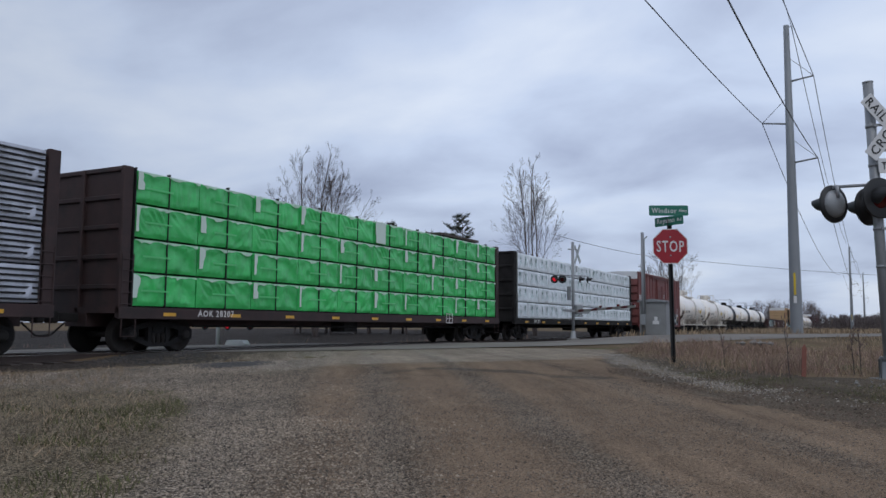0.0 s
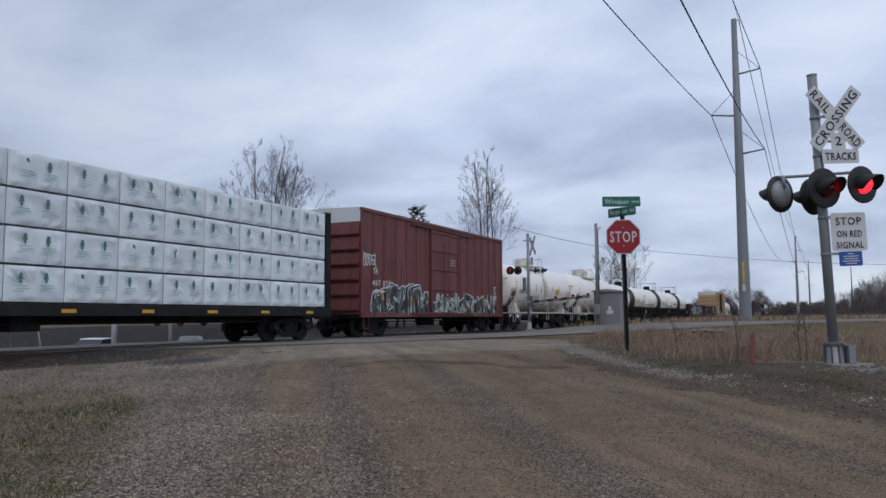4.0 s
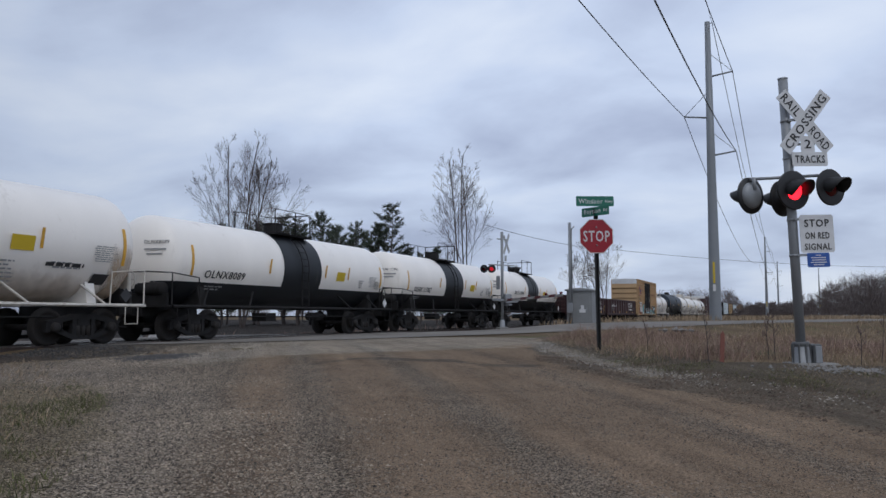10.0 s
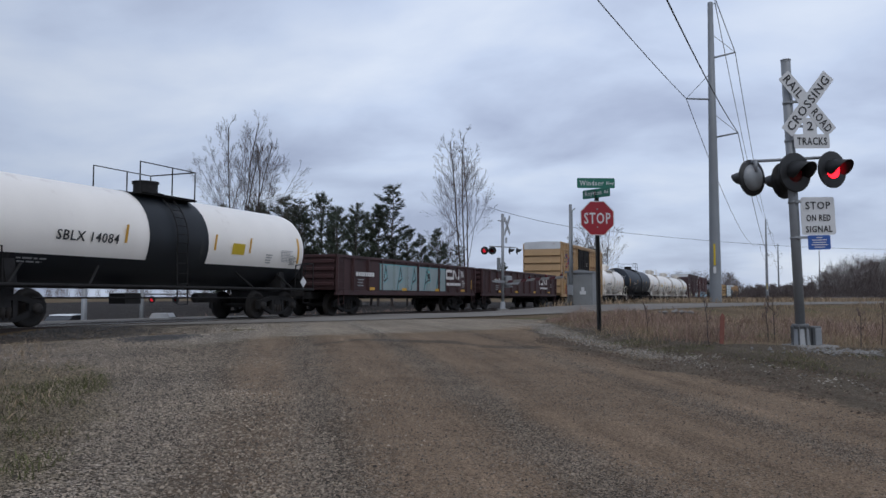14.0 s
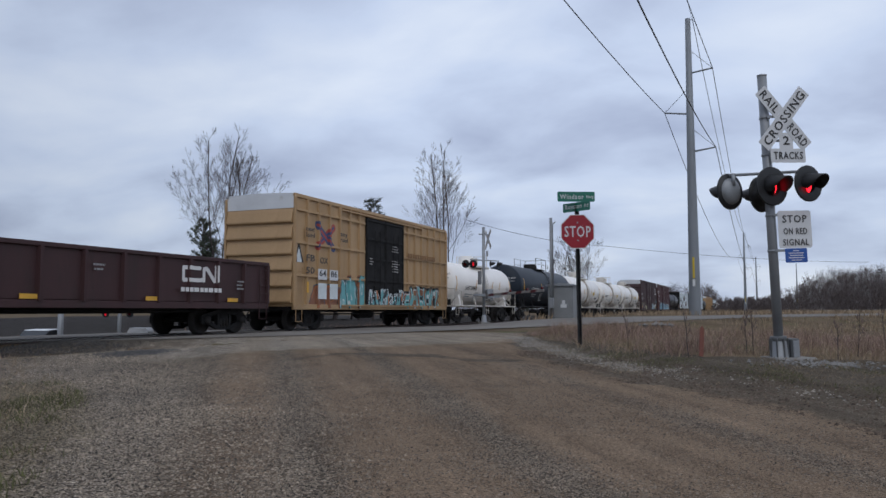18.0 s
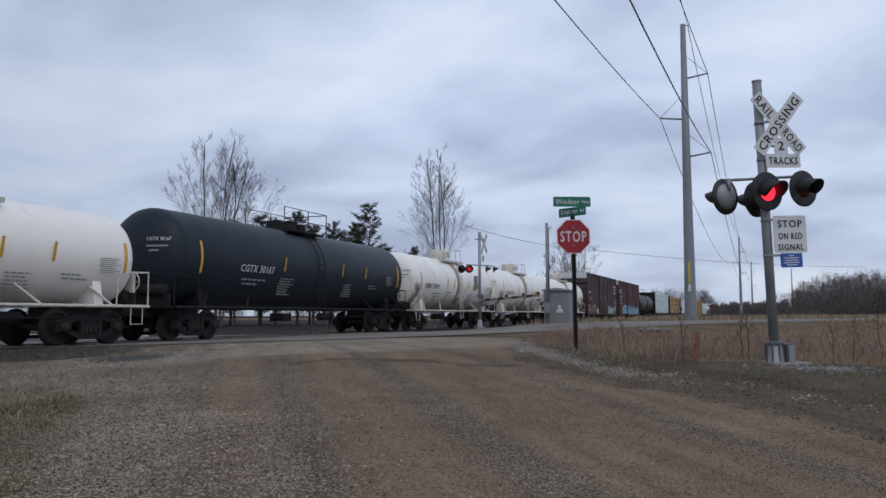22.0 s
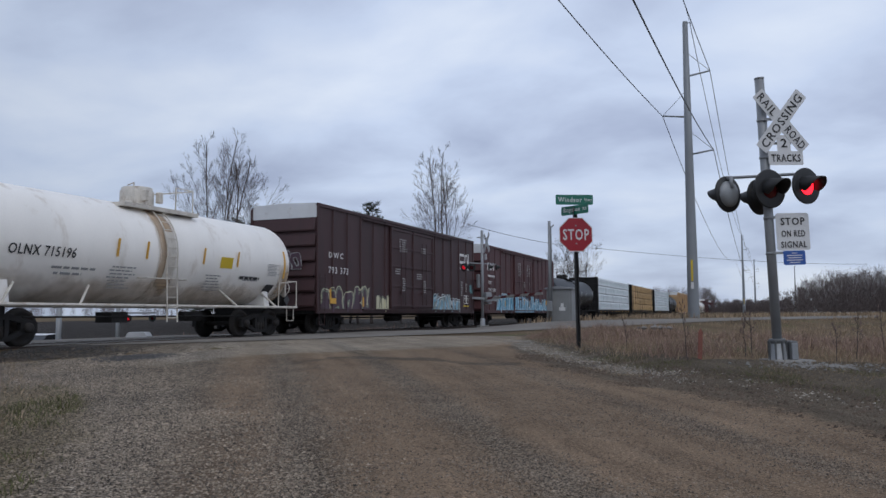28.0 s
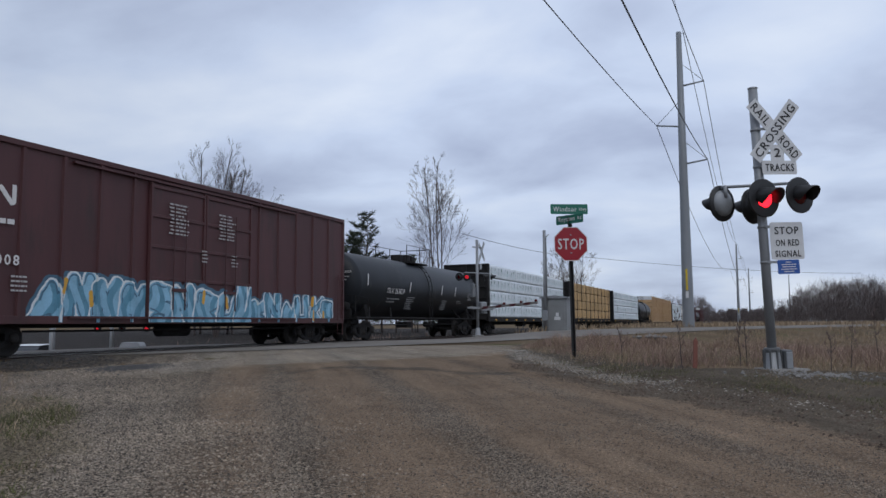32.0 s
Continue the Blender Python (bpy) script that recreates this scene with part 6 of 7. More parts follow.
# ---- joined vegetation and stones ----
M_DARKSTONE = mat("dark_loose_stones", (0.05, 0.046, 0.043), 0.7, var=0.3, island=0.4, bump=0)
M_CLOD = mat("dark_soil_clods", (0.10, 0.075, 0.058), 0.95, var=0.3, island=0.5, bump=0, spec=0.1)
M_MATTED = mat("matted_dead_grass", (0.215, 0.165, 0.108), 0.95, var=0.2, island=0.5, bump=0, spec=0.1)
RNG = np.random.default_rng(7)


def laid(spots, lift):
    xy = np.array(spots, float)
    return np.column_stack([xy, height(xy[:, 0], xy[:, 1]) + lift])


def mottle(x, y, seed=0.0):
    """Smooth value noise between about -0.5 and 0.5."""
    def corner(i, j):
        s = np.sin(i * 127.1 + j * 311.7 + seed * 74.7) * 43758.5453
        return s - np.floor(s) - 0.5
    i, j = np.floor(x), np.floor(y)
    u, v = x - i, y - j
    u, v = u * u * (3 - 2 * u), v * v * (3 - 2 * v)
    return (corner(i, j) * (1 - u) + corner(i + 1, j) * u) * (1 - v) + (corner(i, j + 1) * (1 - u) + corner(i + 1, j + 1) * u) * v


def heap(name, V, F, material, label, category):
    me = bpy.data.meshes.new(name)
    me.from_pydata([tuple(v) for v in V], [], [tuple(f) for f in F])
    me.materials.append(material)
    return tagged(new(name, me), label, category, kind="stuff")


def blades(name, spots, hmin, hmax, width, lean, material, label, tufted=False):
    """One thin bent blade (two triangles) a spot."""
    n = len(spots)
    P = laid(spots, -0.02)
    h = RNG.uniform(hmin, hmax, n)
    if tufted:
        h *= 0.55 + 1.2 * np.clip(mottle(P[:, 0] * 1.3, P[:, 1] * 1.3, 3.0) + 0.6 * mottle(P[:, 0] * 3.1, P[:, 1] * 3.1, 5.0) + 0.25, 0, 0.9)
    a = RNG.uniform(0, math.tau, n)
    w = np.stack([np.cos(a), np.sin(a), np.zeros(n)], 1) * (width * RNG.uniform(0.6, 1.3, n))[:, None]
    b = RNG.uniform(0, math.tau, n)
    k = h * lean * RNG.uniform(0.1, 1.0, n)
    bend = np.stack([np.cos(b) * k, np.sin(b) * k, np.zeros(n)], 1)
    up = np.stack([np.zeros(n), np.zeros(n), h], 1)
    V = np.stack([P - w, P + w, P + up * 0.6 + bend * 0.4 - w * 0.6, P + up * 0.6 + bend * 0.4 + w * 0.6, P + up + bend], 1).reshape(-1, 3)
    i = np.arange(n)[:, None] * 5
    F = np.concatenate([i + np.array([0, 1, 3]), i + np.array([0, 3, 2]), i + np.array([2, 3, 4])])
    return heap(name, V.tolist(), F.tolist(), material, label, "grass")


def scatter(n, s0, s1, a0, a1, keep, clump=0.6, power=1.0):
    out, have = [], 0
    for _ in range(14):
        s = RNG.uniform(s0, s1, n)
        a = a0 + (a1 - a0) * RNG.random(n) ** power
        ok = keep(s, a) & (mottle(s * clump * 1.4, a * clump * 1.4, 1.7) + RNG.uniform(-0.35, 0.35, n) > -0.05)
        out.append(np.column_stack(view(s[ok], a[ok])))
        have += len(out[-1])
        if have >= n:
            break
    return np.concatenate(out)[:n]


def road_side(s, a):
    x, y = view(s, a)
    return road_uv(x, y)[1]


blades("tall_dry_weeds", scatter(24000, 2.5, 17, 12, 24, lambda s, a: (s > weed_edge(a) + 0.3) & (road_side(s, a) > 1.2), 0.6, 1.0), 0.10, 0.36, 0.005, 1.2, M_RUSSET, "tall russet dry weeds in the field", True)
blades("dry_grass", scatter(26000, 2.5, 20, 11, 24, lambda s, a: (s > weed_edge(a) + 0.05) & (road_side(s, a) > 0.8), 0.7, 1.0), 0.05, 0.26, 0.005, 1.4, M_STRAW, "pale dry grass along the verge", True)
blades("field_weeds", scatter(30000, 5, 45, 20, 50, lambda s, a: road_side(s, a) > 1.6, 0.35, 1.0), 0.08, 0.28, 0.010, 1.1, M_STRAW, "low pale dry weeds in the ditch beside the highway", True)
blades("green_grass", scatter(18000, 2.4, 10, 5, 17, lambda s, a: (s > stone_line(a) + 0.15) & (s < np.minimum(weed_edge(a) + 0.3, 4.4 + 4 * smooth(13, 9, a))) & (mottle(s * 1.1, a * 0.9, 4) > -0.12), 0.9, 1.0), 0.03, 0.08, 0.005, 1.1, M_GRASS, "short green grass along the road edge")
blades("verge_dead_grass", scatter(16000, 2.0, 9.5, 5, 20, lambda s, a: (right_edge(a) + 0.35 < s) & (s < weed_edge(a)) & (mottle(s * 1.5, a * 1.5, 6) > -0.15), 0.9, 1.0), 0.02, 0.08, 0.005, 1.8, M_MATTED, "matted dead grass along the road edge")
blades("left_dry_grass", scatter(34000, -16, -1.8, 4.0, 17, lambda s, a: (s < left_edge(a) - 0.5) & (view(s, a)[0] > -14.6), 1.0, 1.4), 0.02, 0.08, 0.0045, 2.2, M_MATTED, "matted dry grass beside the gravel road")
blades("left_straw", scatter(8000, -16, -2.4, 4.5, 14, lambda s, a: (s < left_edge(a) - 0.9) & (mottle(s * 0.8, a * 0.5, 9) > 0.05), 1.2, 1.0), 0.04, 0.14, 0.005, 1.5, M_STRAW, "tufts of pale straw beside the gravel road")
blades("left_green_grass", scatter(9500, -8, -1.6, 4.0, 9.5, lambda s, a: (s < left_edge(a) - 0.35) & (mottle(s * 1.1, a * 1.1, 5) + 0.5 * mottle(s * 3, a * 3, 8) > 0.0), 1.2, 1.2), 0.03, 0.11, 0.005, 1.1, M_GRASS, "patches of green grass beside the gravel road")
blades("far_field_grass", scatter(30000, -60, 130, 45, 130, lambda s, a: (np.abs(road_side(s, a) + 4) > 5.5) & (view(s, a)[0] > -13), 0.1, 1.6), 0.15, 0.5, 0.03, 0.7, M_STRAW, "dry grass of the far field")
blades("bank_grass", scatter(5000, -40, 10, 24, 60, lambda s, a: (view(s, a)[0] < -21.5) & (np.abs(road_side(s, a) + 4) > 5.0), 0.2, 1.2), 0.1, 0.4, 0.02, 0.8, M_RUSSET, "dry grass on the bank beyond the tracks")

OCT = np.array([(1, 0, 0), (-1, 0, 0), (0, 1, 0), (0, -1, 0), (0, 0, 1), (0, 0, -1)], float)
OCTF = np.array([(0, 2, 4), (2, 1, 4), (1, 3, 4), (3, 0, 4), (2, 0, 5), (1, 2, 5), (3, 1, 5), (0, 3, 5)])


def pebbles(name, spots, r0, r1, material, label, lift=0.012):
    n = len(spots)
    P = laid(spots, lift)
    r = r0 + (r1 - r0) * RNG.random(n) ** 2.5
    J = RNG.uniform(0.6, 1.2, (n, 6, 3)) * OCT[None] * r[:, None, None]
    J[:, :, 2] *= 0.7
    a = RNG.uniform(0, math.tau, n)
    c, s = np.cos(a)[:, None], np.sin(a)[:, None]
    X = J[:, :, 0] * c - J[:, :, 1] * s
    Y = J[:, :, 0] * s + J[:, :, 1] * c
    V = np.stack([X, Y, J[:, :, 2]], 2) + P[:, None, :]
    F = (np.arange(n)[:, None, None] * 6 + OCTF[None]).reshape(-1, 3)
    return heap(name, V.reshape(-1, 3).tolist(), F.tolist(), material, label, "gravel")


def ridge(s, a):
    """Across the road: high on the ridges of loose stone, low in the wheel tracks."""
    c = s + 0.19 * (a - 5)
    return np.exp(-((c + 0.68) / 0.3) ** 2) + np.exp(-((c - 0.92) / 0.3) ** 2) + 0.6 * np.exp(-((c - 3.05) / 0.26) ** 2) + 0.22


pebbles("loose_stones", scatter(60000, -5, 4.4, 3.6, 13, lambda s, a: (left_edge(a) + 0.6 < s) & (s < right_edge(a) - 0.1) & (ridge(s, a) > RNG.random(len(s))), 0.9, 1.5), 0.005, 0.013, M_ROADSTONE, "small loose stones on the gravel road")
pebbles("shoulder_stones", scatter(56000, -12, 2, 3.6, 18, lambda s, a: np.exp(-((s - left_edge(a) - 0.75) / (0.75 + 0.05 * a)) ** 2) * (0.75 + 1.2 * mottle(s * 1.6, a * 0.8, 11)) > RNG.random(len(s)), 0.6, 1.5), 0.005, 0.018, M_STONE, "loose gravel on the road shoulder")
pebbles("verge_stones", scatter(9000, 1.5, 7, 8.0, 22, lambda s, a: np.exp(-((s - stone_line(a)) / 0.3) ** 2) * (0.15 + 0.85 * smooth(9, 12.5, a)) > RNG.random(len(s)), 1.1, 1.0), 0.010, 0.028, M_PALESTONE, "pale loose stones along the road edge")
pebbles("verge_clods", scatter(9000, 1.5, 8, 4.5, 16, lambda s, a: (right_edge(a) - 0.1 < s) & (s < right_edge(a) + 1.6), 1.6, 1.0), 0.006, 0.026, M_CLOD, "dark clods of soil along the road edge")
pebbles("dark_stones", [tuple(Vector(view(-5.15 + RNG.normal() * 0.26, 14.6 + RNG.normal() * 0.55))) for _ in range(2600)], 0.012, 0.03, M_DARKSTONE, "patch of dark wet stones on the road shoulder")
pebbles("ballast_stones", [(RNG.uniform(TRACK_X + 1.1, TRACK_X + 1.3 + 2.3 * RNG.random() ** 0.8), RNG.uniform(-8, 16.0)) for _ in range(11000)], 0.02, 0.05, M_DARKSTONE, "dark broken ballast stones beside the rail", 0.02)
rub = [tuple(Vector(view(5.75 + RNG.normal() * 0.25, 19.1 + RNG.normal() * 0.2))) for _ in range(12)]
pebbles("rubble", rub, 0.05, 0.13, M_CONC, "pale broken concrete rubble in the weeds", 0.25)
rub = [tuple(Vector(view(6.0 + RNG.normal() * 0.45, 11.7 + RNG.normal() * 0.3))) for _ in range(260)]
pebbles("rubble_by_signal", rub, 0.015, 0.05, M_CONC, "pale broken rubble near the signal base", 0.02)


def weed_stalk(side, ahead, h, seed):
    """A dead upright weed: a thin bent stem with short side shoots and withered seed heads."""
    rnd = random.Random(seed)
    t = thing("weed_stalk", Matrix.Translation(on_land(side, ahead, -0.03)), "tall dead weed stalk with withered seed heads", "weed", "weed stalks")
    V, F, heads = [], [], []
    p, d = Vector((0, 0, 0)), Vector((rnd.gauss(0, 0.08), rnd.gauss(0, 0.08), 1)).normalized()
    for k in range(9):
        q = p + d * (h / 9)
        limb(V, F, p, q, 0.009 - 0.0006 * k, 0.0084 - 0.0006 * k, 5)
        if k > 2:
            for _ in range(2):
                az, reach = rnd.uniform(0, math.tau), rnd.uniform(0.05, 0.16) * (1.2 - k / 9)
                tip = q + Vector((math.cos(az) * reach, math.sin(az) * reach, reach * rnd.uniform(0.7, 1.5)))
                limb(V, F, q, tip, 0.004, 0.003, 3)
                heads.append(tip)
        p, d = q, (d + Vector((rnd.gauss(0, 0.05), rnd.gauss(0, 0.05), 0))).normalized()
    me = bpy.data.meshes.new("stem")
    me.from_pydata(V, [], F)
    me.materials.append(M_BARK)
    put("stem", me, t)
    bm = bmesh.new()
    for c in heads:
        tube(bm, tuple(c), (c.x + rnd.gauss(0, 0.01), c.y + rnd.gauss(0, 0.01), c.z + rnd.uniform(0.03, 0.07)), 0.012, 0.004, seg=5)
    tagged(part("seed_heads", bm, M_BUD, t, "withered brown seed heads"), kind="stuff")


for k, (side, ahead, h) in enumerate(((4.36, 12.8, 0.95), (5.60, 13.5, 0.75), (5.75, 13.6, 0.72), (7.46, 13.4, 0.7), (8.80, 14.8, 0.95), (6.7, 12.6, 0.6), (4.1, 15.6, 0.6))):
    weed_stalk(side, ahead, h, 40 + k)


# ---- distant woods: leafless thicket, joined ----
def woods(name, spots, h0, h1, label, twigs=46, wide=0.05, rise=None):
    """Leafless trees as sprays of rising twigs; rise(side / ahead) scales their heights along the skyline."""
    n = len(spots)
    V = []
    P = laid(spots, -0.3)
    h = RNG.uniform(h0, h1, n)
    if rise:
        side, ahead = P[:, 0] * 0.917 + P[:, 1] * 0.3987, -P[:, 0] * 0.3987 + P[:, 1] * 0.917
        h *= rise(side / ahead)
    for i in range(n):
        k = twigs
        f = RNG.random(k) ** 0.8
        wide_at = h[i] * 0.22 * np.sin(np.pi * np.clip(f * 0.8 + 0.2, 0, 1)) ** 0.6
        az = RNG.uniform(0, math.tau, k)
        rr = wide_at * np.sqrt(RNG.random(k))
        base = P[i] + np.stack([np.cos(az) * rr, np.sin(az) * rr, h[i] * (0.03 + 0.74 * f)], 1)
        d = np.stack([np.cos(az) * 0.5 + RNG.normal(0, 0.25, k), np.sin(az) * 0.5 + RNG.normal(0, 0.25, k), np.abs(RNG.normal(0.85, 0.3, k))], 1)
        d /= np.linalg.norm(d, axis=1)[:, None]
        L = h[i] * RNG.uniform(0.08, 0.24, k)
        a = RNG.uniform(0, math.tau, k)
        w = np.stack([np.cos(a), np.sin(a), np.zeros(k)], 1) * (wide * RNG.uniform(0.5, 1.4, k))[:, None]
        V.append(np.stack([base - w, base + w, base + d * L[:, None]], 1).reshape(-1, 3))
    V = np.concatenate(V)
    return heap(name, V.tolist(), np.arange(len(V)).reshape(-1, 3).tolist(), M_WOODS, label, "woods")


def belt(n, s0, s1, a0, a1):
    return [view(RNG.uniform(s0, s1), RNG.uniform(a0, a1)) for _ in range(n)]


woods("far_woods", belt(560, 20, 330, 380, 450), 4, 9, "distant leafless brown woods on the horizon", 190, 0.055)
woods("near_woods", belt(560, 96, 240, 205, 262), 7, 15.5, "leafless brown thicket at the edge of the field", 330, 0.032, lambda k: 0.35 + 0.65 * smooth(0.43, 0.53, k))
woods("mid_woods", belt(260, 60, 150, 300, 345), 7, 15, "leafless brown woods behind the railway", 250, 0.04, lambda k: 0.5 + 0.5 * smooth(0.27, 0.31, k) * (1 - smooth(0.36, 0.40, k)))
woods("low_brush", belt(420, 70, 340, 260, 380), 2, 5, "low brown brush under the distant woods", 120, 0.06)
woods("woods_beyond_tracks", belt(300, -260, 20, 300, 360), 4, 9, "distant low leafless woods beyond the tracks", 130, 0.05)
woods("verge_brush", [view(RNG.uniform(20, 60), RNG.uniform(70, 110)) for _ in range(60)], 0.6, 1.4, "brown brush beside the highway", 40, 0.012)

# ---- beyond the tracks ----
blk = tagged(put("marker_block", mesh("marker_block", lambda b: prism(b, [(-0.36, 0), (0.36, 0), (0.36, 0.34), (0.28, 0.47), (-0.28, 0.47), (-0.36, 0.34)], -0.3, 0.3, "Y"), M_SIGNW), None,
                 pose(*view(-9.95, 28.6), 0.44, 0, 0, 23)), "low white painted concrete block beside the rails", "concrete block")
fs = signal_mast(Matrix.Translation((*view(-11.6, 31.0), -1.35)) @ pose(0, 0, 0, 0, 0, 23.5), "galvanised crossing signal with red flashers beyond the tracks", 4.4, False)
crossbuck(fs, 0.0, 3.75, -0.13, False)
bm = bmesh.new()
path(bm, [(-0.6, 0, 2.95), (1.5, 0, 2.95)], 0.03, 8)
part("lamp_crossarm", bm, M_GALV, fs)
lamp_head(fs, -0.48, -0.15, 2.74, 0, "b", 0.45)
lamp_head(fs, 0.44, -0.15, 2.74, 0, "a", 0.45)
lamp_head(fs, 1.36, -0.15, 2.74, 12, "b", 0.45)
fx, fy = view(-13.4, 30.0)
post = tagged(put("steel_post", mesh("steel_post", lambda b: tube(b, (0, 0, 0), (0, 0, 3.4), 0.1, seg=12), M_GALV), None, pose(fx, fy, -1.2)), "plain grey steel post beyond the tracks", "post")
guy = bmesh.new()
tube(guy, (*view(-16.6, 30.0), 2.6), (*view(-16.2, 30.0), 0.3), 0.03, seg=8)
tagged(put("guy_guard", finish(guy, "guy_guard", M_SIGNW)), "slanting white guard on a guy wire", "guy wire")


def parked_car(m):
    car = thing("parked_car", m, "white sedan waiting beyond the tracks", "car")
    bm = bmesh.new()
    prism(bm, [(-2.2, 0.25), (2.2, 0.25), (2.25, 0.6), (1.9, 0.82), (0.9, 0.92), (-1.5, 0.95), (-2.15, 0.9), (-2.25, 0.55)], -0.85, 0.85, "X")
    bmesh.ops.bevel(bm, geom=bm.edges[:], offset=0.06, segments=2, affect="EDGES")
    part("body", bm, M_CARW, car)
    bm = bmesh.new()
    prism(bm, [(0.95, 0.9), (0.2, 1.38), (-0.9, 1.42), (-1.55, 0.93)], -0.72, 0.72, "X")
    part("cabin_glass", bm, M_GLASS, car)
    bm = bmesh.new()
    prism(bm, [(0.2, 1.36), (0.15, 1.42), (-0.85, 1.45), (-0.9, 1.40)], -0.7, 0.7, "X")
    part("roof", bm, M_CARW, car)
    for x in (-0.62, 0.62):
        part("headlight", box(bmesh.new(), x - 0.18, x + 0.18, 2.12, 2.2, 0.58, 0.72, 0.02), M_GLASS, car)
    for y in (-1.35, 1.4):
        for x in (-0.8, 0.8):
            w = part("wheel", lathe(bmesh.new(), [(x - 0.1, 0.0), (x - 0.1, 0.31), (x + 0.1, 0.31), (x + 0.1, 0.0)], "X", 20), M_BLKPAINT, car, at=pose(0, y, 0.31))
    return car


px, py = view(-21.3, 45.0)
parked_car(pose(px, py, -0.95, 0, 0, 200))


# ---- painted work on the cars: thin films that follow the posts ----
M_AQUA = mat("aqua_spray_paint", (0.13, 0.36, 0.37), 0.55, var=0.2, scale=2, bump=0)
M_SKY = mat("pale_blue_spray_paint", (0.22, 0.42, 0.55), 0.55, var=0.3, scale=1.5, bump=0)
M_MIDBLUE = mat("teal_blue_spray_paint", (0.09, 0.24, 0.33), 0.55, var=0.3, scale=2, bump=0)
M_DEEP = mat("deep_blue_spray_paint", (0.05, 0.12, 0.18), 0.55, var=0.3, scale=2, bump=0)
M_SPW = mat("white_spray_paint", (0.62, 0.66, 0.66), 0.55, var=0.12, scale=3, bump=0)
M_SPK = mat("black_spray_paint", (0.022, 0.022, 0.026), 0.55, var=0.2, scale=3, bump=0)
M_CREAM = mat("cream_spray_paint", (0.52, 0.49, 0.33), 0.55, var=0.12, scale=3, bump=0)
M_OLIVE = mat("grey_green_spray_paint", (0.20, 0.25, 0.17), 0.55, var=0.2, scale=3, bump=0)
M_SILVER = mat("silver_spray_paint", (0.25, 0.31, 0.31), 0.4, var=0.14, scale=1.5, bump=0)
M_SLATE = mat("slate_grey_spray_paint", (0.085, 0.10, 0.09), 0.55, var=0.3, scale=3, bump=0)
M_PURPLE = mat("dusky_purple_spray_paint", (0.065, 0.035, 0.05), 0.55, var=0.2, scale=3, bump=0)
M_ORANGEP = mat("orange_spray_paint", (0.45, 0.16, 0.06), 0.55, var=0.2, scale=3, bump=0)
M_BLUEP = mat("faded_blue_paint", (0.05, 0.07, 0.16), 0.55, var=0.15, scale=3, bump=0)
M_REDP = mat("faded_red_paint", (0.36, 0.06, 0.045), 0.55, var=0.15, scale=3, bump=0)

GLYPHS = [
    [[(0, 0), (0, 1)], [(1, 0), (1, 1)], [(0, 0.5), (1, 0.5)]],
    [[(0.15, 0.1), (0, 0.5), (0.15, 0.9), (0.85, 0.9), (1, 0.5), (0.85, 0.1), (0.15, 0.1)]],
    [[(0, 0), (0.1, 1), (0.9, 0), (1, 1)]],
    [[(0, 0), (0, 1), (0.9, 0.85), (0.1, 0.5), (1, 0)]],
    [[(1, 0.9), (0.2, 1), (0, 0.65), (0.9, 0.4), (0.8, 0), (0, 0.1)]],
    [[(0, 0), (0.5, 1), (1, 0)], [(0.2, 0.35), (0.8, 0.35)]],
    [[(0, 1), (0.1, 0.1), (0.9, 0.1), (1, 1)]],
    [[(0, 0), (0.05, 1)], [(0.05, 0.5), (1, 1)], [(0.05, 0.5), (1, 0)]],
    [[(0, 0), (0.1, 1), (0.5, 0.4), (0.9, 1), (1, 0)]],
]


def away(Y, Z, line):
    """Distance of every cell from a bent line."""
    best = np.full(Y.shape, 9.0)
    for (a, b), (c, d) in zip(line, line[1:]):
        dx, dz = c - a, d - b
        t = np.clip(((Y - a) * dx + (Z - b) * dz) / (dx * dx + dz * dz + 1e-9), 0, 1)
        best = np.minimum(best, np.hypot(Y - a - t * dx, Z - b - t * dz))
    return best


def film(car, name, y0, y1, z0, z1, cell, pick, materials, at_x, label):
    """A paint film of small cells; pick gives each cell's paint, or -1 for none."""
    ny, nz = max(1, round((y1 - y0) / cell)), max(1, round((z1 - z0) / cell))
    ys, zs = np.linspace(y0, y1, ny + 1), np.linspace(z0, z1, nz + 1)
    Y, Z = np.meshgrid((ys[1:] + ys[:-1]) / 2, (zs[1:] + zs[:-1]) / 2, indexing="ij")
    P = pick(Y, Z)
    V, F, K = [], [], []
    for i in range(ny):
        x0, x1 = at_x(ys[i]), at_x(ys[i + 1])
        cuts = [0] + [int(c) + 1 for c in np.flatnonzero(np.diff(P[i]))] + [nz]
        for a, b in zip(cuts, cuts[1:]):
            if P[i, a] >= 0:
                q = len(V)
                V += [(x0, ys[i], zs[a]), (x1, ys[i + 1], zs[a]), (x1, ys[i + 1], zs[b]), (x0, ys[i], zs[b])]
                F.append((q, q + 1, q + 2, q + 3))
                K.append(int(P[i, a]))
    me = bpy.data.meshes.new(name)
    me.from_pydata(V, [], F)
    for m in materials:
        me.materials.append(m)
    me.polygons.foreach_set("material_index", K)
    return put(name, me, car, None, label)


def film_end(box_car, x0, x1, z0, z1, pick, materials, label):
    """A paint film on the leading end wall of a boxcar, laid over its ribs."""
    car, L, W, B, H = box_car
    marks = film(car, "graffiti", x0, x1, z0, z1, 0.02, pick, materials, lambda y: 0.0, label)
    marks.matrix_basis = Matrix.Translation((0, -L - 0.13, 0)) @ pose(0, 0, 0, 0, 0, -90)


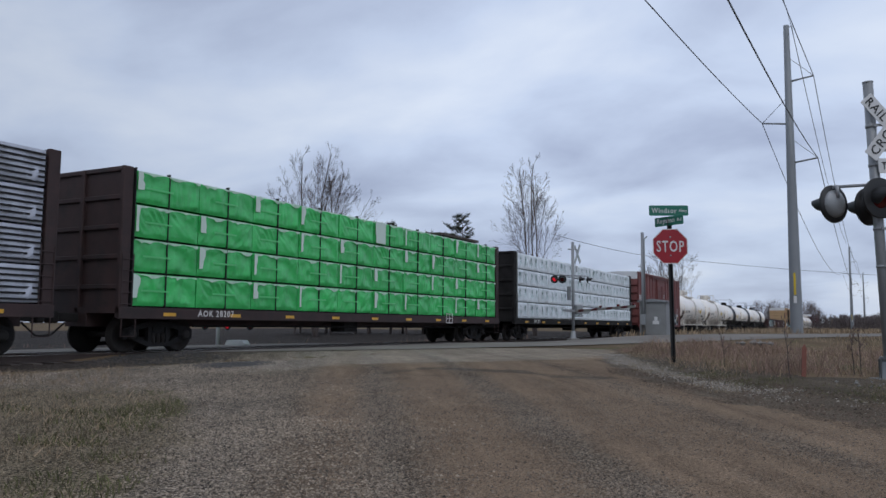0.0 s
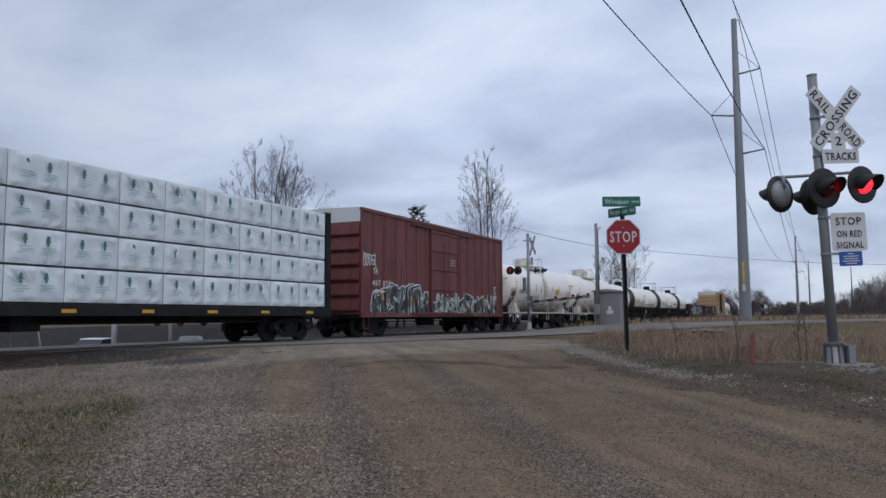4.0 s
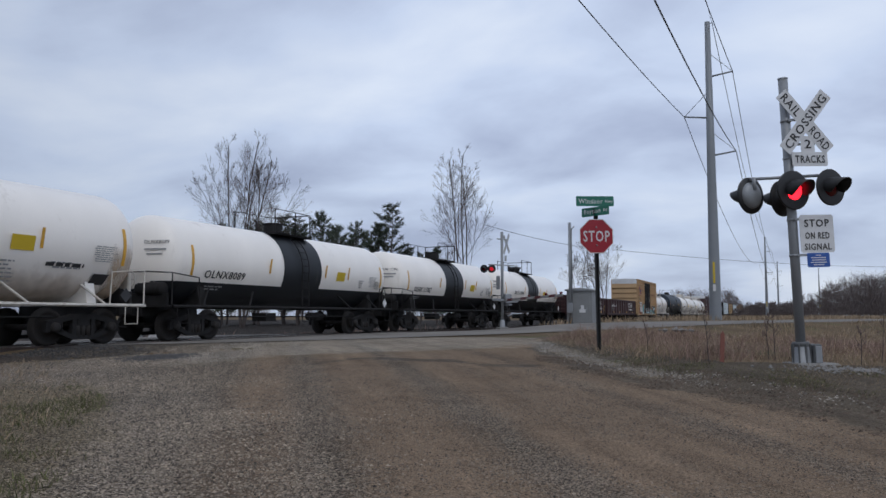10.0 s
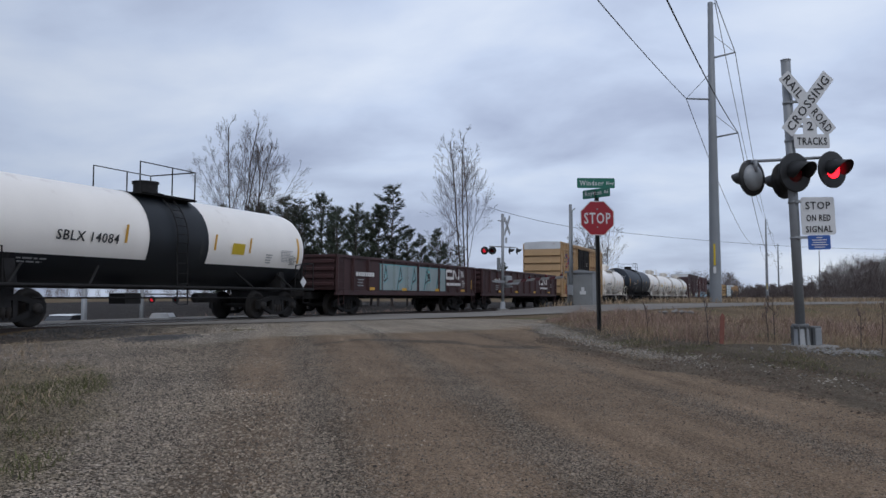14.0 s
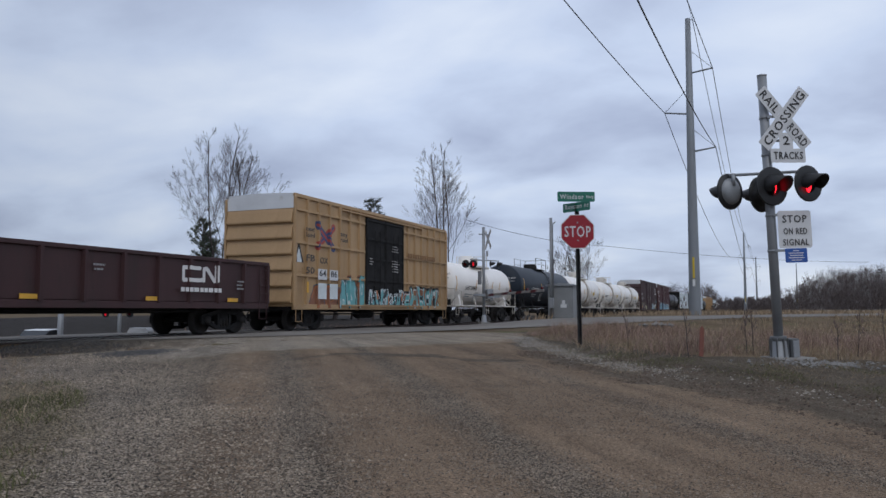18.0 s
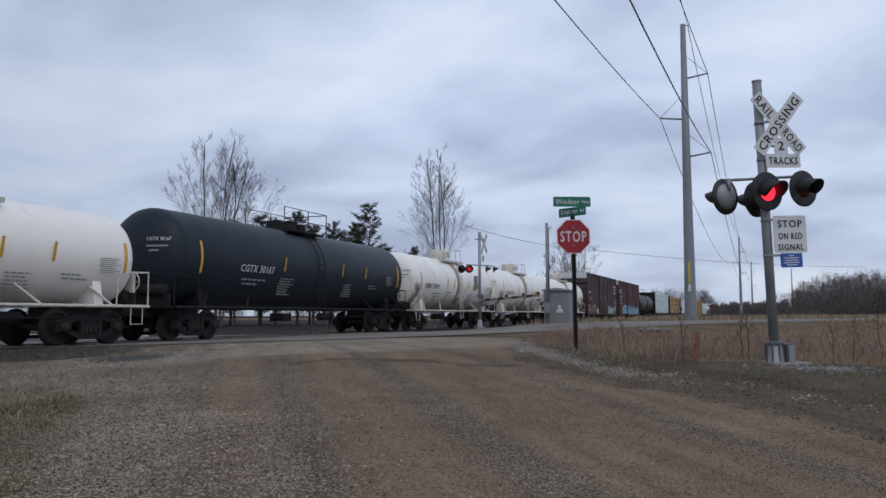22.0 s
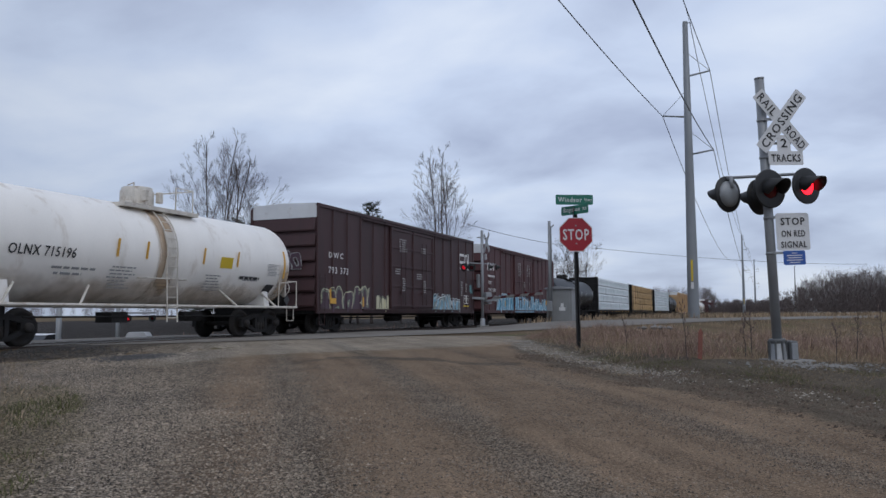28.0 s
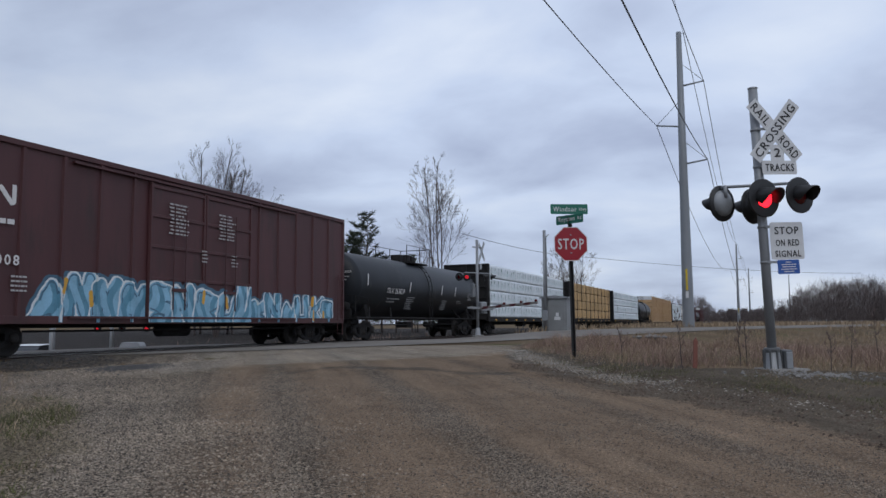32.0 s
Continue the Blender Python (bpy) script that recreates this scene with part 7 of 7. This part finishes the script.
def side_of(box_car, ribs, door_w, proud=0.029):
    """The outer face of a boxcar's side, over posts and doors."""
    car, L, W, B, H = box_car
    posts = [-L + 0.06 + (2 * L - 0.12) * k / ribs for k in range(ribs + 1)]

    def at_x(y):
        if abs(y) < door_w / 2:
            return W + 0.098
        return W + proud if min(abs(y - p) for p in posts) < 0.065 else W - 0.024
    return at_x


def piece(y0, y1, z0, z1, n, seed, fat=0.15, accent=True, halo=0.07, lines=0.045, ragged=0.3):
    """Overlapping fat abstract strokes: 0 halo, 1 outline, 2 and 3 fills, 4 light edges, 5 accent."""
    rnd = random.Random(seed)
    hgt, slot = z1 - z0, (y1 - y0) / n

    def pick(Y, Z):
        P = np.full(Y.shape, -1)
        w = hgt * fat
        order = list(range(n))
        shapes = []
        for k in order:
            g = rnd.choice(GLYPHS)
            a, b = y0 + slot * k + w, y0 + slot * (k + 1) - w * 0.35
            c, d = z0 + w * 0.8, z1 - w * 0.9 - rnd.uniform(0, ragged) * hgt
            sk = rnd.uniform(-0.15, 0.15) * hgt
            D = np.full(Y.shape, 9.0)
            for line in g:
                D = np.minimum(D, away(Y, Z, [(a + (b - a) * u + sk * v + rnd.uniform(-0.05, 0.05), c + (d - c) * v + rnd.uniform(-0.05, 0.05)) for u, v in line]))
            D = D + 0.10 * w * np.sin(Y * 11 + rnd.uniform(0, 6)) * np.sin(Z * 13 + rnd.uniform(0, 6))
            shapes.append((D, w * rnd.uniform(0.8, 1.2)))
        for D, ww in shapes:
            P[D < ww + lines + halo] = 0
        for D, ww in shapes:
            P[D < ww + lines] = 1
            m = D < ww
            P[m] = 2
            P[m & (np.sin(Y * 12 + 1.9 * np.sin(Z * 4.3 + Y * 1.7 + seed) + seed) > 0.25)] = 3
            P[(D > ww * 0.62) & (D < ww * 0.62 + 0.045) & (np.sin(Y * 2.3 - Z * 7 + seed) > -0.2)] = 4
        if accent:
            for _ in range(max(2, n // 2)):
                a, c = rnd.uniform(y0 + 0.2, y1 - 0.2), rnd.uniform(z0 + 0.2, z1 - 0.3 * hgt)
                P[away(Y, Z, [(a, c), (a + rnd.uniform(-0.08, 0.08), c + 0.3)]) < 0.07] = 5
        return P
    return pick


def scrawl(y0, y1, z0, z1, loops, seed, w=0.022):
    """A thin looping spray line."""
    rnd = random.Random(seed)
    line = []
    for k in range(loops * 9):
        a = k / 9 * math.tau
        f = k / (loops * 9)
        line.append((y0 + (y1 - y0) * (0.1 + 0.75 * f + 0.10 * math.sin(a)), z0 + (z1 - z0) * (0.5 + 0.4 * math.cos(a + f) * rnd.uniform(0.5, 1))))
    return lambda Y, Z: np.where(away(Y, Z, line) < w, 0, -1)


def emblem(y0, y1, z0, z1, w):
    """Two bent white bars, side by side."""
    m = y0 + (y1 - y0) * 0.56
    h, r = z1 - z0, w * 1.2
    left = [(m - w, z1 - w), (y0 + r, z1 - w), (y0 + w, z1 - r), (y0 + w, z0 + r), (y0 + r, z0 + w), (m - w, z0 + w), (m + w * 0.6, z0 + r)]
    right = [(m + w * 0.6, z0 + w), (m + w * 0.6, z1 - r), (m + w * 1.8, z1 - w), (y1 - w * 1.6, z0 + w), (y1 - w, z0 + r), (y1 - w, z1 - w * 0.4)]
    return lambda Y, Z: np.where(np.minimum(away(Y, Z, left), away(Y, Z, right)) < w * 0.55, 0, -1)


def word_bars(car, x, y, z, widths, h, material):
    bm = bmesh.new()
    for w in widths:
        box(bm, x, x + 0.004, y, y + w * 0.8, z, z + h)
        y += w
    part("small_print", bm, material, car)


def print_panel(car, x, y, z, w, lines, pitch, seed=3):
    bars(x, y, z, w, lines, pitch, M_DULLINK, car, seed=seed)


# red boxcar
car, L, W, B, H = TR
xs = side_of(TR, 16, 3.2)
film(car, "graffiti", -7.1, -1.72, 0.86, 2.3, 0.018, piece(-7.1, -1.72, 0.72, 2.3, 7, 11, 0.15, True, 0.06, 0.03), [M_SPW, M_SPK, M_SPK, M_SLATE, M_SPW, M_YELLOW], xs, "black, white and grey-green sprayed lettering")
film(car, "graffiti", 1.66, 6.9, 0.86, 2.0, 0.018, piece(1.66, 6.9, 0.72, 2.0, 9, 5, 0.13, True, 0.05, 0.02), [M_SPW, M_SPK, M_SPK, M_SLATE, M_SPW, M_YELLOW], xs, "black and white sprayed lettering")
film(car, "graffiti", -1.5, 1.5, 1.02, 2.0, 0.018, piece(-1.5, 1.5, 0.9, 1.9, 5, 23, 0.10, False, 0.05, 0.03, 0.5), [M_SPW, M_SPK, M_OLIVE, M_SPK, M_SPW, M_YELLOW], xs, "faded white sprayed marks on the door")
film(car, "graffiti_tag", -7.8, -6.4, 2.75, 3.5, 0.014, scrawl(-7.8, -6.4, 2.75, 3.5, 5, 2), [M_SPW], xs, "thin white spray tag")
write("TR", W + 0.03, -6.95, 2.50, 0.34, M_WHITEINK, car, "car_number")
write("407 025", W + 0.03, -7.0, 2.0, 0.36, M_WHITEINK, car, "car_number", 1.3, width=1.5)
print_panel(car, W + 0.10, 0.35, 3.55, 0.9, 3, 0.12)
bars(W + 0.03, 6.35, 2.4, 0.5, 6, 0.13, M_WHITEINK, car, seed=9)
put("reflector_strip", boxm(0.006, 0.1, 0.5, M_YELLOW), car, pose(W + 0.032, -3.6, 1.25))
word_bars(car, W + 0.03, -6.9, 1.82, (0.5, 0.4), 0.07, M_WHITEINK)

# yellow boxcar
car, L, W, B, H = FB
xs = side_of(FB, 18, 3.9, 0.075)
M_RUSTP = mat("faded_orange_spray_paint", (0.24, 0.10, 0.055), 0.6, var=0.3, scale=2, bump=0)
film(car, "graffiti", -6.6, -1.98, 0.86, 2.0, 0.018, piece(-6.6, -1.98, 0.6, 2.0, 4, 33, 0.24, False, 0.0, 0.03), [M_RUSTP, M_DEEP, M_RUSTP, M_RUSTP, M_ORANGEP, M_RUSTP], lambda y: xs(y) - 0.002, "rusty orange sprayed background")
film(car, "graffiti", -4.4, -1.98, 0.86, 2.28, 0.018, piece(-4.4, -1.98, 0.72, 2.3, 3, 31, 0.18, False, 0.05, 0.05), [M_RUSTP, M_SPK, M_AQUA, M_AQUA, M_SPW, M_ORANGEP], xs, "turquoise sprayed lettering with black edges")
film(car, "graffiti", 2.02, 6.7, 0.86, 2.0, 0.018, piece(2.02, 6.7, 0.72, 2.0, 6, 37, 0.16, False, 0.05, 0.04), [M_SPK, M_SPK, M_AQUA, M_RUSTP, M_SPW, M_ORANGEP], xs, "turquoise and orange sprayed lettering")
film(car, "graffiti", -1.9, 1.9, 1.02, 1.75, 0.018, piece(-1.9, 1.9, 0.8, 1.75, 6, 41, 0.12, True, 0.04, 0.03), [M_SPW, M_SPK, M_AQUA, M_SPK, M_SPW, M_ORANGEP], xs, "turquoise and white sprayed marks on the black door")
film(car, "graffiti_tag", -7.72, -7.0, 2.6, 3.4, 0.03, lambda Y, Z: np.where(np.abs(Y + 7.36) < (3.4 - Z) * 0.42, np.where(np.abs(Y + 7.36) < (3.3 - Z) * 0.40 - 0.05, 0, 1), -1), [M_SPW, M_SPK], xs, "white sprayed pointed shape with black edge")


def cross_mark(Y, Z):
    a, b = away(Y, Z, [(-6.05, 4.15), (-4.75, 3.30)]), away(Y, Z, [(-6.05, 3.30), (-4.75, 4.15)])
    P = np.where(b < 0.16, 1, -1)
    P = np.where(b < 0.05, 0, P)
    P = np.where(a < 0.16, 0, P)
    return np.where(a < 0.05, 1, P)


film(car, "emblem", -6.2, -4.6, 3.1, 4.3, 0.015, cross_mark, [M_BLUEP, M_REDP], xs, "faded blue and red crossed bars")
for text, y, z in (("next", -7.02, 3.78), ("load", -7.02, 3.55), ("any", -4.35, 3.80), ("road", -4.35, 3.56)):
    write(text, W + 0.078, y, z, 0.26, M_INK, car, "slogan", width=0.62)
for text, y, z, m in (("FB", -7.02, 2.60, M_INK), ("OX", -5.98, 2.55, M_INK), ("50", -7.02, 2.12, M_INK)):
    write(text, W + 0.078, y, z, 0.36, m, car, "car_number", width=0.62)
for y, t in ((-6.05, "64"), (-5.15, "86")):
    put("number_patch", boxm(0.005, 0.68, 0.42, M_SIGNW), car, pose(W + 0.072, y + 0.3, 1.98))
    write(t, W + 0.080, y + 0.03, 2.04, 0.36, M_INK, car, "car_number", width=0.52)
    put("white_patch", boxm(0.005, 0.64, 0.62, M_SPW), car, pose(W + 0.072, y + 0.3, 1.22), "white painted patch")
put("reflector_strip", boxm(0.006, 0.14, 0.42, M_YELLOW), car, pose(W + 0.078, -6.85, 1.45))
for y, z, w, n in ((0.55, 3.75, 0.9, 3), (0.55, 3.05, 0.9, 5), (-1.75, 3.05, 0.4, 3)):
    print_panel(car, W + 0.10, y, z, w, n, 0.12, int(z * 10))
word_bars(car, W + 0.078, 2.4, 3.36, (0.3,) * 12, 0.22, mat("faded_brown_lettering", (0.22, 0.11, 0.04), 0.7, var=0.2, bump=0))

# silver panel and marks on the gondolas
car, half, L, W, B, H = G1
posts = [-L + 0.08 + (2 * L - 0.16) * k / 12 for k in range(13)]


def gond_x(y):
    return W + 0.106 if min(abs(y - p) for p in posts) < 0.07 else W + 0.006


def silver(Y, Z):
    P = np.full(Y.shape, 0)
    for k in range(5):
        a = -3.7 + 1.48 * k
        D = np.minimum(away(Y, Z, [(a, 1.05), (a + 0.35, 2.1)]), away(Y, Z, [(a + 0.35, 2.1), (a + 0.5, 1.6), (a + 0.2, 1.45)]))
        P[D < 0.035] = 1
        P[(D > 0.05) & (D < 0.085)] = 2
    P[(Y < -3.85) | (Y > 3.35) | (Z > 2.16)] = 2
    P[(Y < -3.92) | (Y > 3.42)] = 1
    return P


film(car, "graffiti", -3.95, 3.45, 1.06, 2.22, 0.04, silver, [M_SILVER, M_SPK, M_AQUA], gond_x, "silver sprayed panel with turquoise edges")
film(car, "emblem", 3.45, 5.2, 1.62, 2.26, 0.015, emblem(3.45, 5.2, 1.62, 2.26, 0.13), [M_WHITEINK], gond_x, "white painted emblem of two bent bars")
word_bars(car, W + 0.11, 3.35, 1.36, (0.2, 0.2, 0.2, 0.28, 0.2, 0.2, 0.28, 0.2, 0.2), 0.14, M_WHITEINK)
word_bars(car, W + 0.11, -6.2, 1.62, (0.2,) * 8, 0.17, M_WHITEINK)
bars(W + 0.11, 5.45, 1.6, 0.5, 4, 0.1, M_WHITEINK, car, seed=4)
film(car, "graffiti_tag", 5.5, 6.1, 1.75, 2.25, 0.02, scrawl(5.5, 6.1, 1.75, 2.25, 4, 5, 0.014), [M_WHITEINK], gond_x, "thin white scribble")
bars(W + 0.11, -6.1, 1.45, 0.6, 3, 0.12, M_GREYINK, car, seed=6)
put("reflector_strip", boxm(0.006, 0.06, 0.5, M_YELLOW), car, pose(W + 0.11, 6.9, 1.2))
car, half, L, W, B, H = G2
posts = [-L + 0.08 + (2 * L - 0.16) * k / 12 for k in range(13)]
film(car, "emblem", 3.7, 5.48, 1.58, 2.2, 0.015, emblem(3.7, 5.48, 1.58, 2.2, 0.12), [M_WHITEINK], gond_x, "white painted emblem of two bent bars")
word_bars(car, W + 0.11, 3.6, 1.34, (0.2, 0.2, 0.2, 0.28, 0.2, 0.2, 0.28, 0.2, 0.2), 0.13, M_WHITEINK)
word_bars(car, W + 0.11, -6.15, 1.64, (0.22, 0.22), 0.24, M_WHITEINK)
write("13 5012", W + 0.112, -5.66, 1.64, 0.30, M_WHITEINK, car, "car_number", 1.2, width=1.75)
bars(W + 0.11, -6.0, 1.45, 0.6, 3, 0.12, M_GREYINK, car, seed=8)
bars(W + 0.11, 0.2, 1.95, 0.5, 2, 0.12, M_GREYINK, car, seed=3)
bars(W + 0.11, 6.3, 1.7, 0.4, 3, 0.12, M_GREYINK, car, seed=2)

# the two brown boxcars
car, L, W, B, H = CA
xs = side_of(CA, 15, 5.2)
film(car, "graffiti", -8.9, -4.6, 0.86, 2.15, 0.018, piece(-8.9, -4.6, 0.72, 2.15, 5, 51, 0.15, True, 0.02, 0.04), [M_OLIVE, M_CREAM, M_PURPLE, M_PURPLE, M_OLIVE, M_YELLOW], xs, "dusky purple sprayed lettering with green edges")
film(car, "graffiti", -4.0, -2.65, 0.86, 1.65, 0.018, piece(-4.0, -2.65, 0.78, 1.65, 4, 57, 0.16, False, 0.0, 0.035), [M_SPK, M_SPK, M_CREAM, M_CREAM, M_SPK, M_YELLOW], xs, "cream sprayed lettering with black edges")
film(car, "graffiti", 2.72, 6.8, 0.86, 1.85, 0.018, piece(2.72, 6.8, 0.72, 1.85, 6, 61, 0.15, False, 0.05, 0.05), [M_SPW, M_SPK, M_SILVER, M_SKY, M_SPW, M_ORANGEP], xs, "grey and pale blue sprayed lettering")
film(car, "emblem", 6.75, 8.5, 3.65, 4.35, 0.015, emblem(6.75, 8.5, 3.65, 4.35, 0.13), [M_WHITEINK], xs, "white painted emblem of two bent bars")
word_bars(car, W + 0.03, 6.8, 3.36, (0.2, 0.2, 0.3, 0.24, 0.2, 0.24, 0.2), 0.15, M_WHITEINK)
film_end(CA, -1.35, 0.9, 2.55, 3.35, piece(-1.35, 0.9, 2.5, 3.35, 5, 91, 0.07, False, 0.0, 0.05, 0.2), [M_GREYINK, M_GREYINK, M_PURPLE, M_PURPLE, M_PURPLE, M_PURPLE], "thin grey sprayed outlines on the end wall")
write("DWC", W + 0.03, -8.4, 3.0, 0.34, M_WHITEINK, car, "car_number", 1.5, width=1.2)
write("793 373", W + 0.03, -8.4, 2.36, 0.38, M_WHITEINK, car, "car_number", 1.3, width=1.65)
for y, z, w, n in ((-1.75, 4.35, 1.0, 6), (0.9, 4.1, 0.8, 3), (-2.2, 2.9, 0.8, 3), (0.3, 2.75, 0.9, 3), (-1.4, 2.45, 0.5, 6), (1.2, 2.4, 0.5, 6), (6.9, 2.6, 0.4, 8), (7.7, 2.5, 0.3, 5)):
    print_panel(car, (W + 0.10) if abs(y) < 2.6 else W + 0.03, y, z, w, n, 0.11, int(z * 100))
put("reflector_strip", boxm(0.006, 0.5, 0.22, M_YELLOW), car, pose(W + 0.033, -8.0, 1.2))
film(car, "graffiti_tag", 8.55, 9.1, 1.9, 2.6, 0.014, scrawl(8.55, 9.1, 1.9, 2.6, 6, 12, 0.03), [M_AQUA], xs, "small turquoise spray tag")
film(car, "stencil_frame", 7.55, 8.35, 1.35, 1.85, 0.02, lambda Y, Z: np.where((np.abs(Y - 7.95) > 0.36) | (np.abs(Z - 1.6) > 0.21) | (np.abs(Y - 7.9) < 0.02) | (np.abs(Z - 1.66) < 0.02), 0, -1), [M_WHITEINK], xs, "white stencilled frame")
film(car, "yellow_stripe", 7.5, 8.4, 1.18, 1.26, 0.04, lambda Y, Z: np.zeros(Y.shape, int), [M_YELLOWP], xs, "faded yellow stripe")
car, L, W, B, H = CB
xs = side_of(CB, 15, 5.0)
film(car, "graffiti", -6.5, -2.5, 0.84, 2.15, 0.018, piece(-6.5, -2.5, 0.7, 2.15, 4, 71, 0.16, True, 0.10, 0.06), [M_DEEP, M_SPW, M_SKY, M_MIDBLUE, M_DEEP, M_YELLOW], xs, "pale blue sprayed lettering with white edges")
film(car, "graffiti", -2.48, 2.48, 0.84, 2.05, 0.018, piece(-2.48, 2.48, 0.66, 2.1, 5, 77, 0.16, True, 0.12, 0.06), [M_DEEP, M_SPW, M_SKY, M_MIDBLUE, M_DEEP, M_YELLOW], xs, "pale blue sprayed lettering with white edges")
film(car, "graffiti", 2.55, 8.4, 0.84, 1.9, 0.018, piece(2.55, 8.4, 0.7, 1.9, 6, 83, 0.15, True, 0.08, 0.055), [M_DEEP, M_SPW, M_SKY, M_MIDBLUE, M_DEEP, M_YELLOW], xs, "pale blue sprayed lettering with white edges")
film(car, "emblem", -8.35, -6.85, 3.55, 4.1, 0.015, emblem(-8.35, -6.85, 3.55, 4.1, 0.11), [M_WHITEINK], xs, "white painted emblem of two bent bars")
word_bars(car, W + 0.03, -8.3, 3.14, (0.2, 0.2, 0.3, 0.24, 0.2, 0.24), 0.12, M_WHITEINK)
write("DWC", W + 0.03, -8.3, 2.62, 0.30, M_WHITEINK, car, "car_number", width=0.65)
write("795 008", W + 0.03, -8.3, 2.12, 0.34, M_WHITEINK, car, "car_number", 1.3, width=1.5)
for y, z, w, n in ((-1.75, 4.35, 1.0, 9), (0.6, 4.3, 1.0, 8), (-0.2, 3.05, 0.3, 4), (1.3, 3.0, 0.4, 4), (-7.0, 1.9, 0.5, 4)):
    print_panel(car, (W + 0.10) if abs(y) < 2.5 else W + 0.03, y, z, w, n, 0.11, int(z * 100))
put("reflector_strip", boxm(0.006, 0.08, 0.5, M_YELLOW), car, pose(W + 0.033, -8.75, 1.35))


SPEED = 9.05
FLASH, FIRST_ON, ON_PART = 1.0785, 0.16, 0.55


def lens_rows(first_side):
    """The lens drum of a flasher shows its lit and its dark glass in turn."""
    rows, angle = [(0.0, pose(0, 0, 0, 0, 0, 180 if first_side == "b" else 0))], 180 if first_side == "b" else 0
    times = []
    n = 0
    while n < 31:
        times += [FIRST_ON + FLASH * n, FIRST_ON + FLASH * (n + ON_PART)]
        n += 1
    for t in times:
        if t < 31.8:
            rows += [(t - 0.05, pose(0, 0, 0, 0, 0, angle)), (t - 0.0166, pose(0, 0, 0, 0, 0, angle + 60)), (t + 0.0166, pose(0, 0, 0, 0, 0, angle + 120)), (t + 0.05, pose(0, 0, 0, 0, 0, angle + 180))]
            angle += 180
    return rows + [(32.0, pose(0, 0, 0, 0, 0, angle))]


def motions():
    for car, y in CARS:
        walk(car, [(t, pose(TRACK_X, y - SPEED * t, RAIL_Z)) for t in (0, 8, 16, 24, 32)])
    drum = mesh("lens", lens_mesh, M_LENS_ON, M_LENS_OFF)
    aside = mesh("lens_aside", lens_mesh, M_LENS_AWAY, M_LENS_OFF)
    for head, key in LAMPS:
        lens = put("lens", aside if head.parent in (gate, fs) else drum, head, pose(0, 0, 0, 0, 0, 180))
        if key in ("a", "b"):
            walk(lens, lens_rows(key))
    # every wheelset of one end turns alike, so all of them share the two actions of the first truck
    step = 1 / 15
    spin = -math.degrees(SPEED / WHEEL_R) * step
    for side in (-1, 1):
        same = [w for w, s in WHEELSETS if s == side]
        walk(same[0], [(k * step, pose(0, side * 0.9, WHEEL_R, -(-spin * k) % 360, 0, 0)) for k in range(481)])
        first = same[0].animation_data
        for w in same[1:]:
            w.rotation_mode = "QUATERNION"
            data = w.animation_data_create()
            data.action, data.action_slot = first.action, first.action_slot


motions()
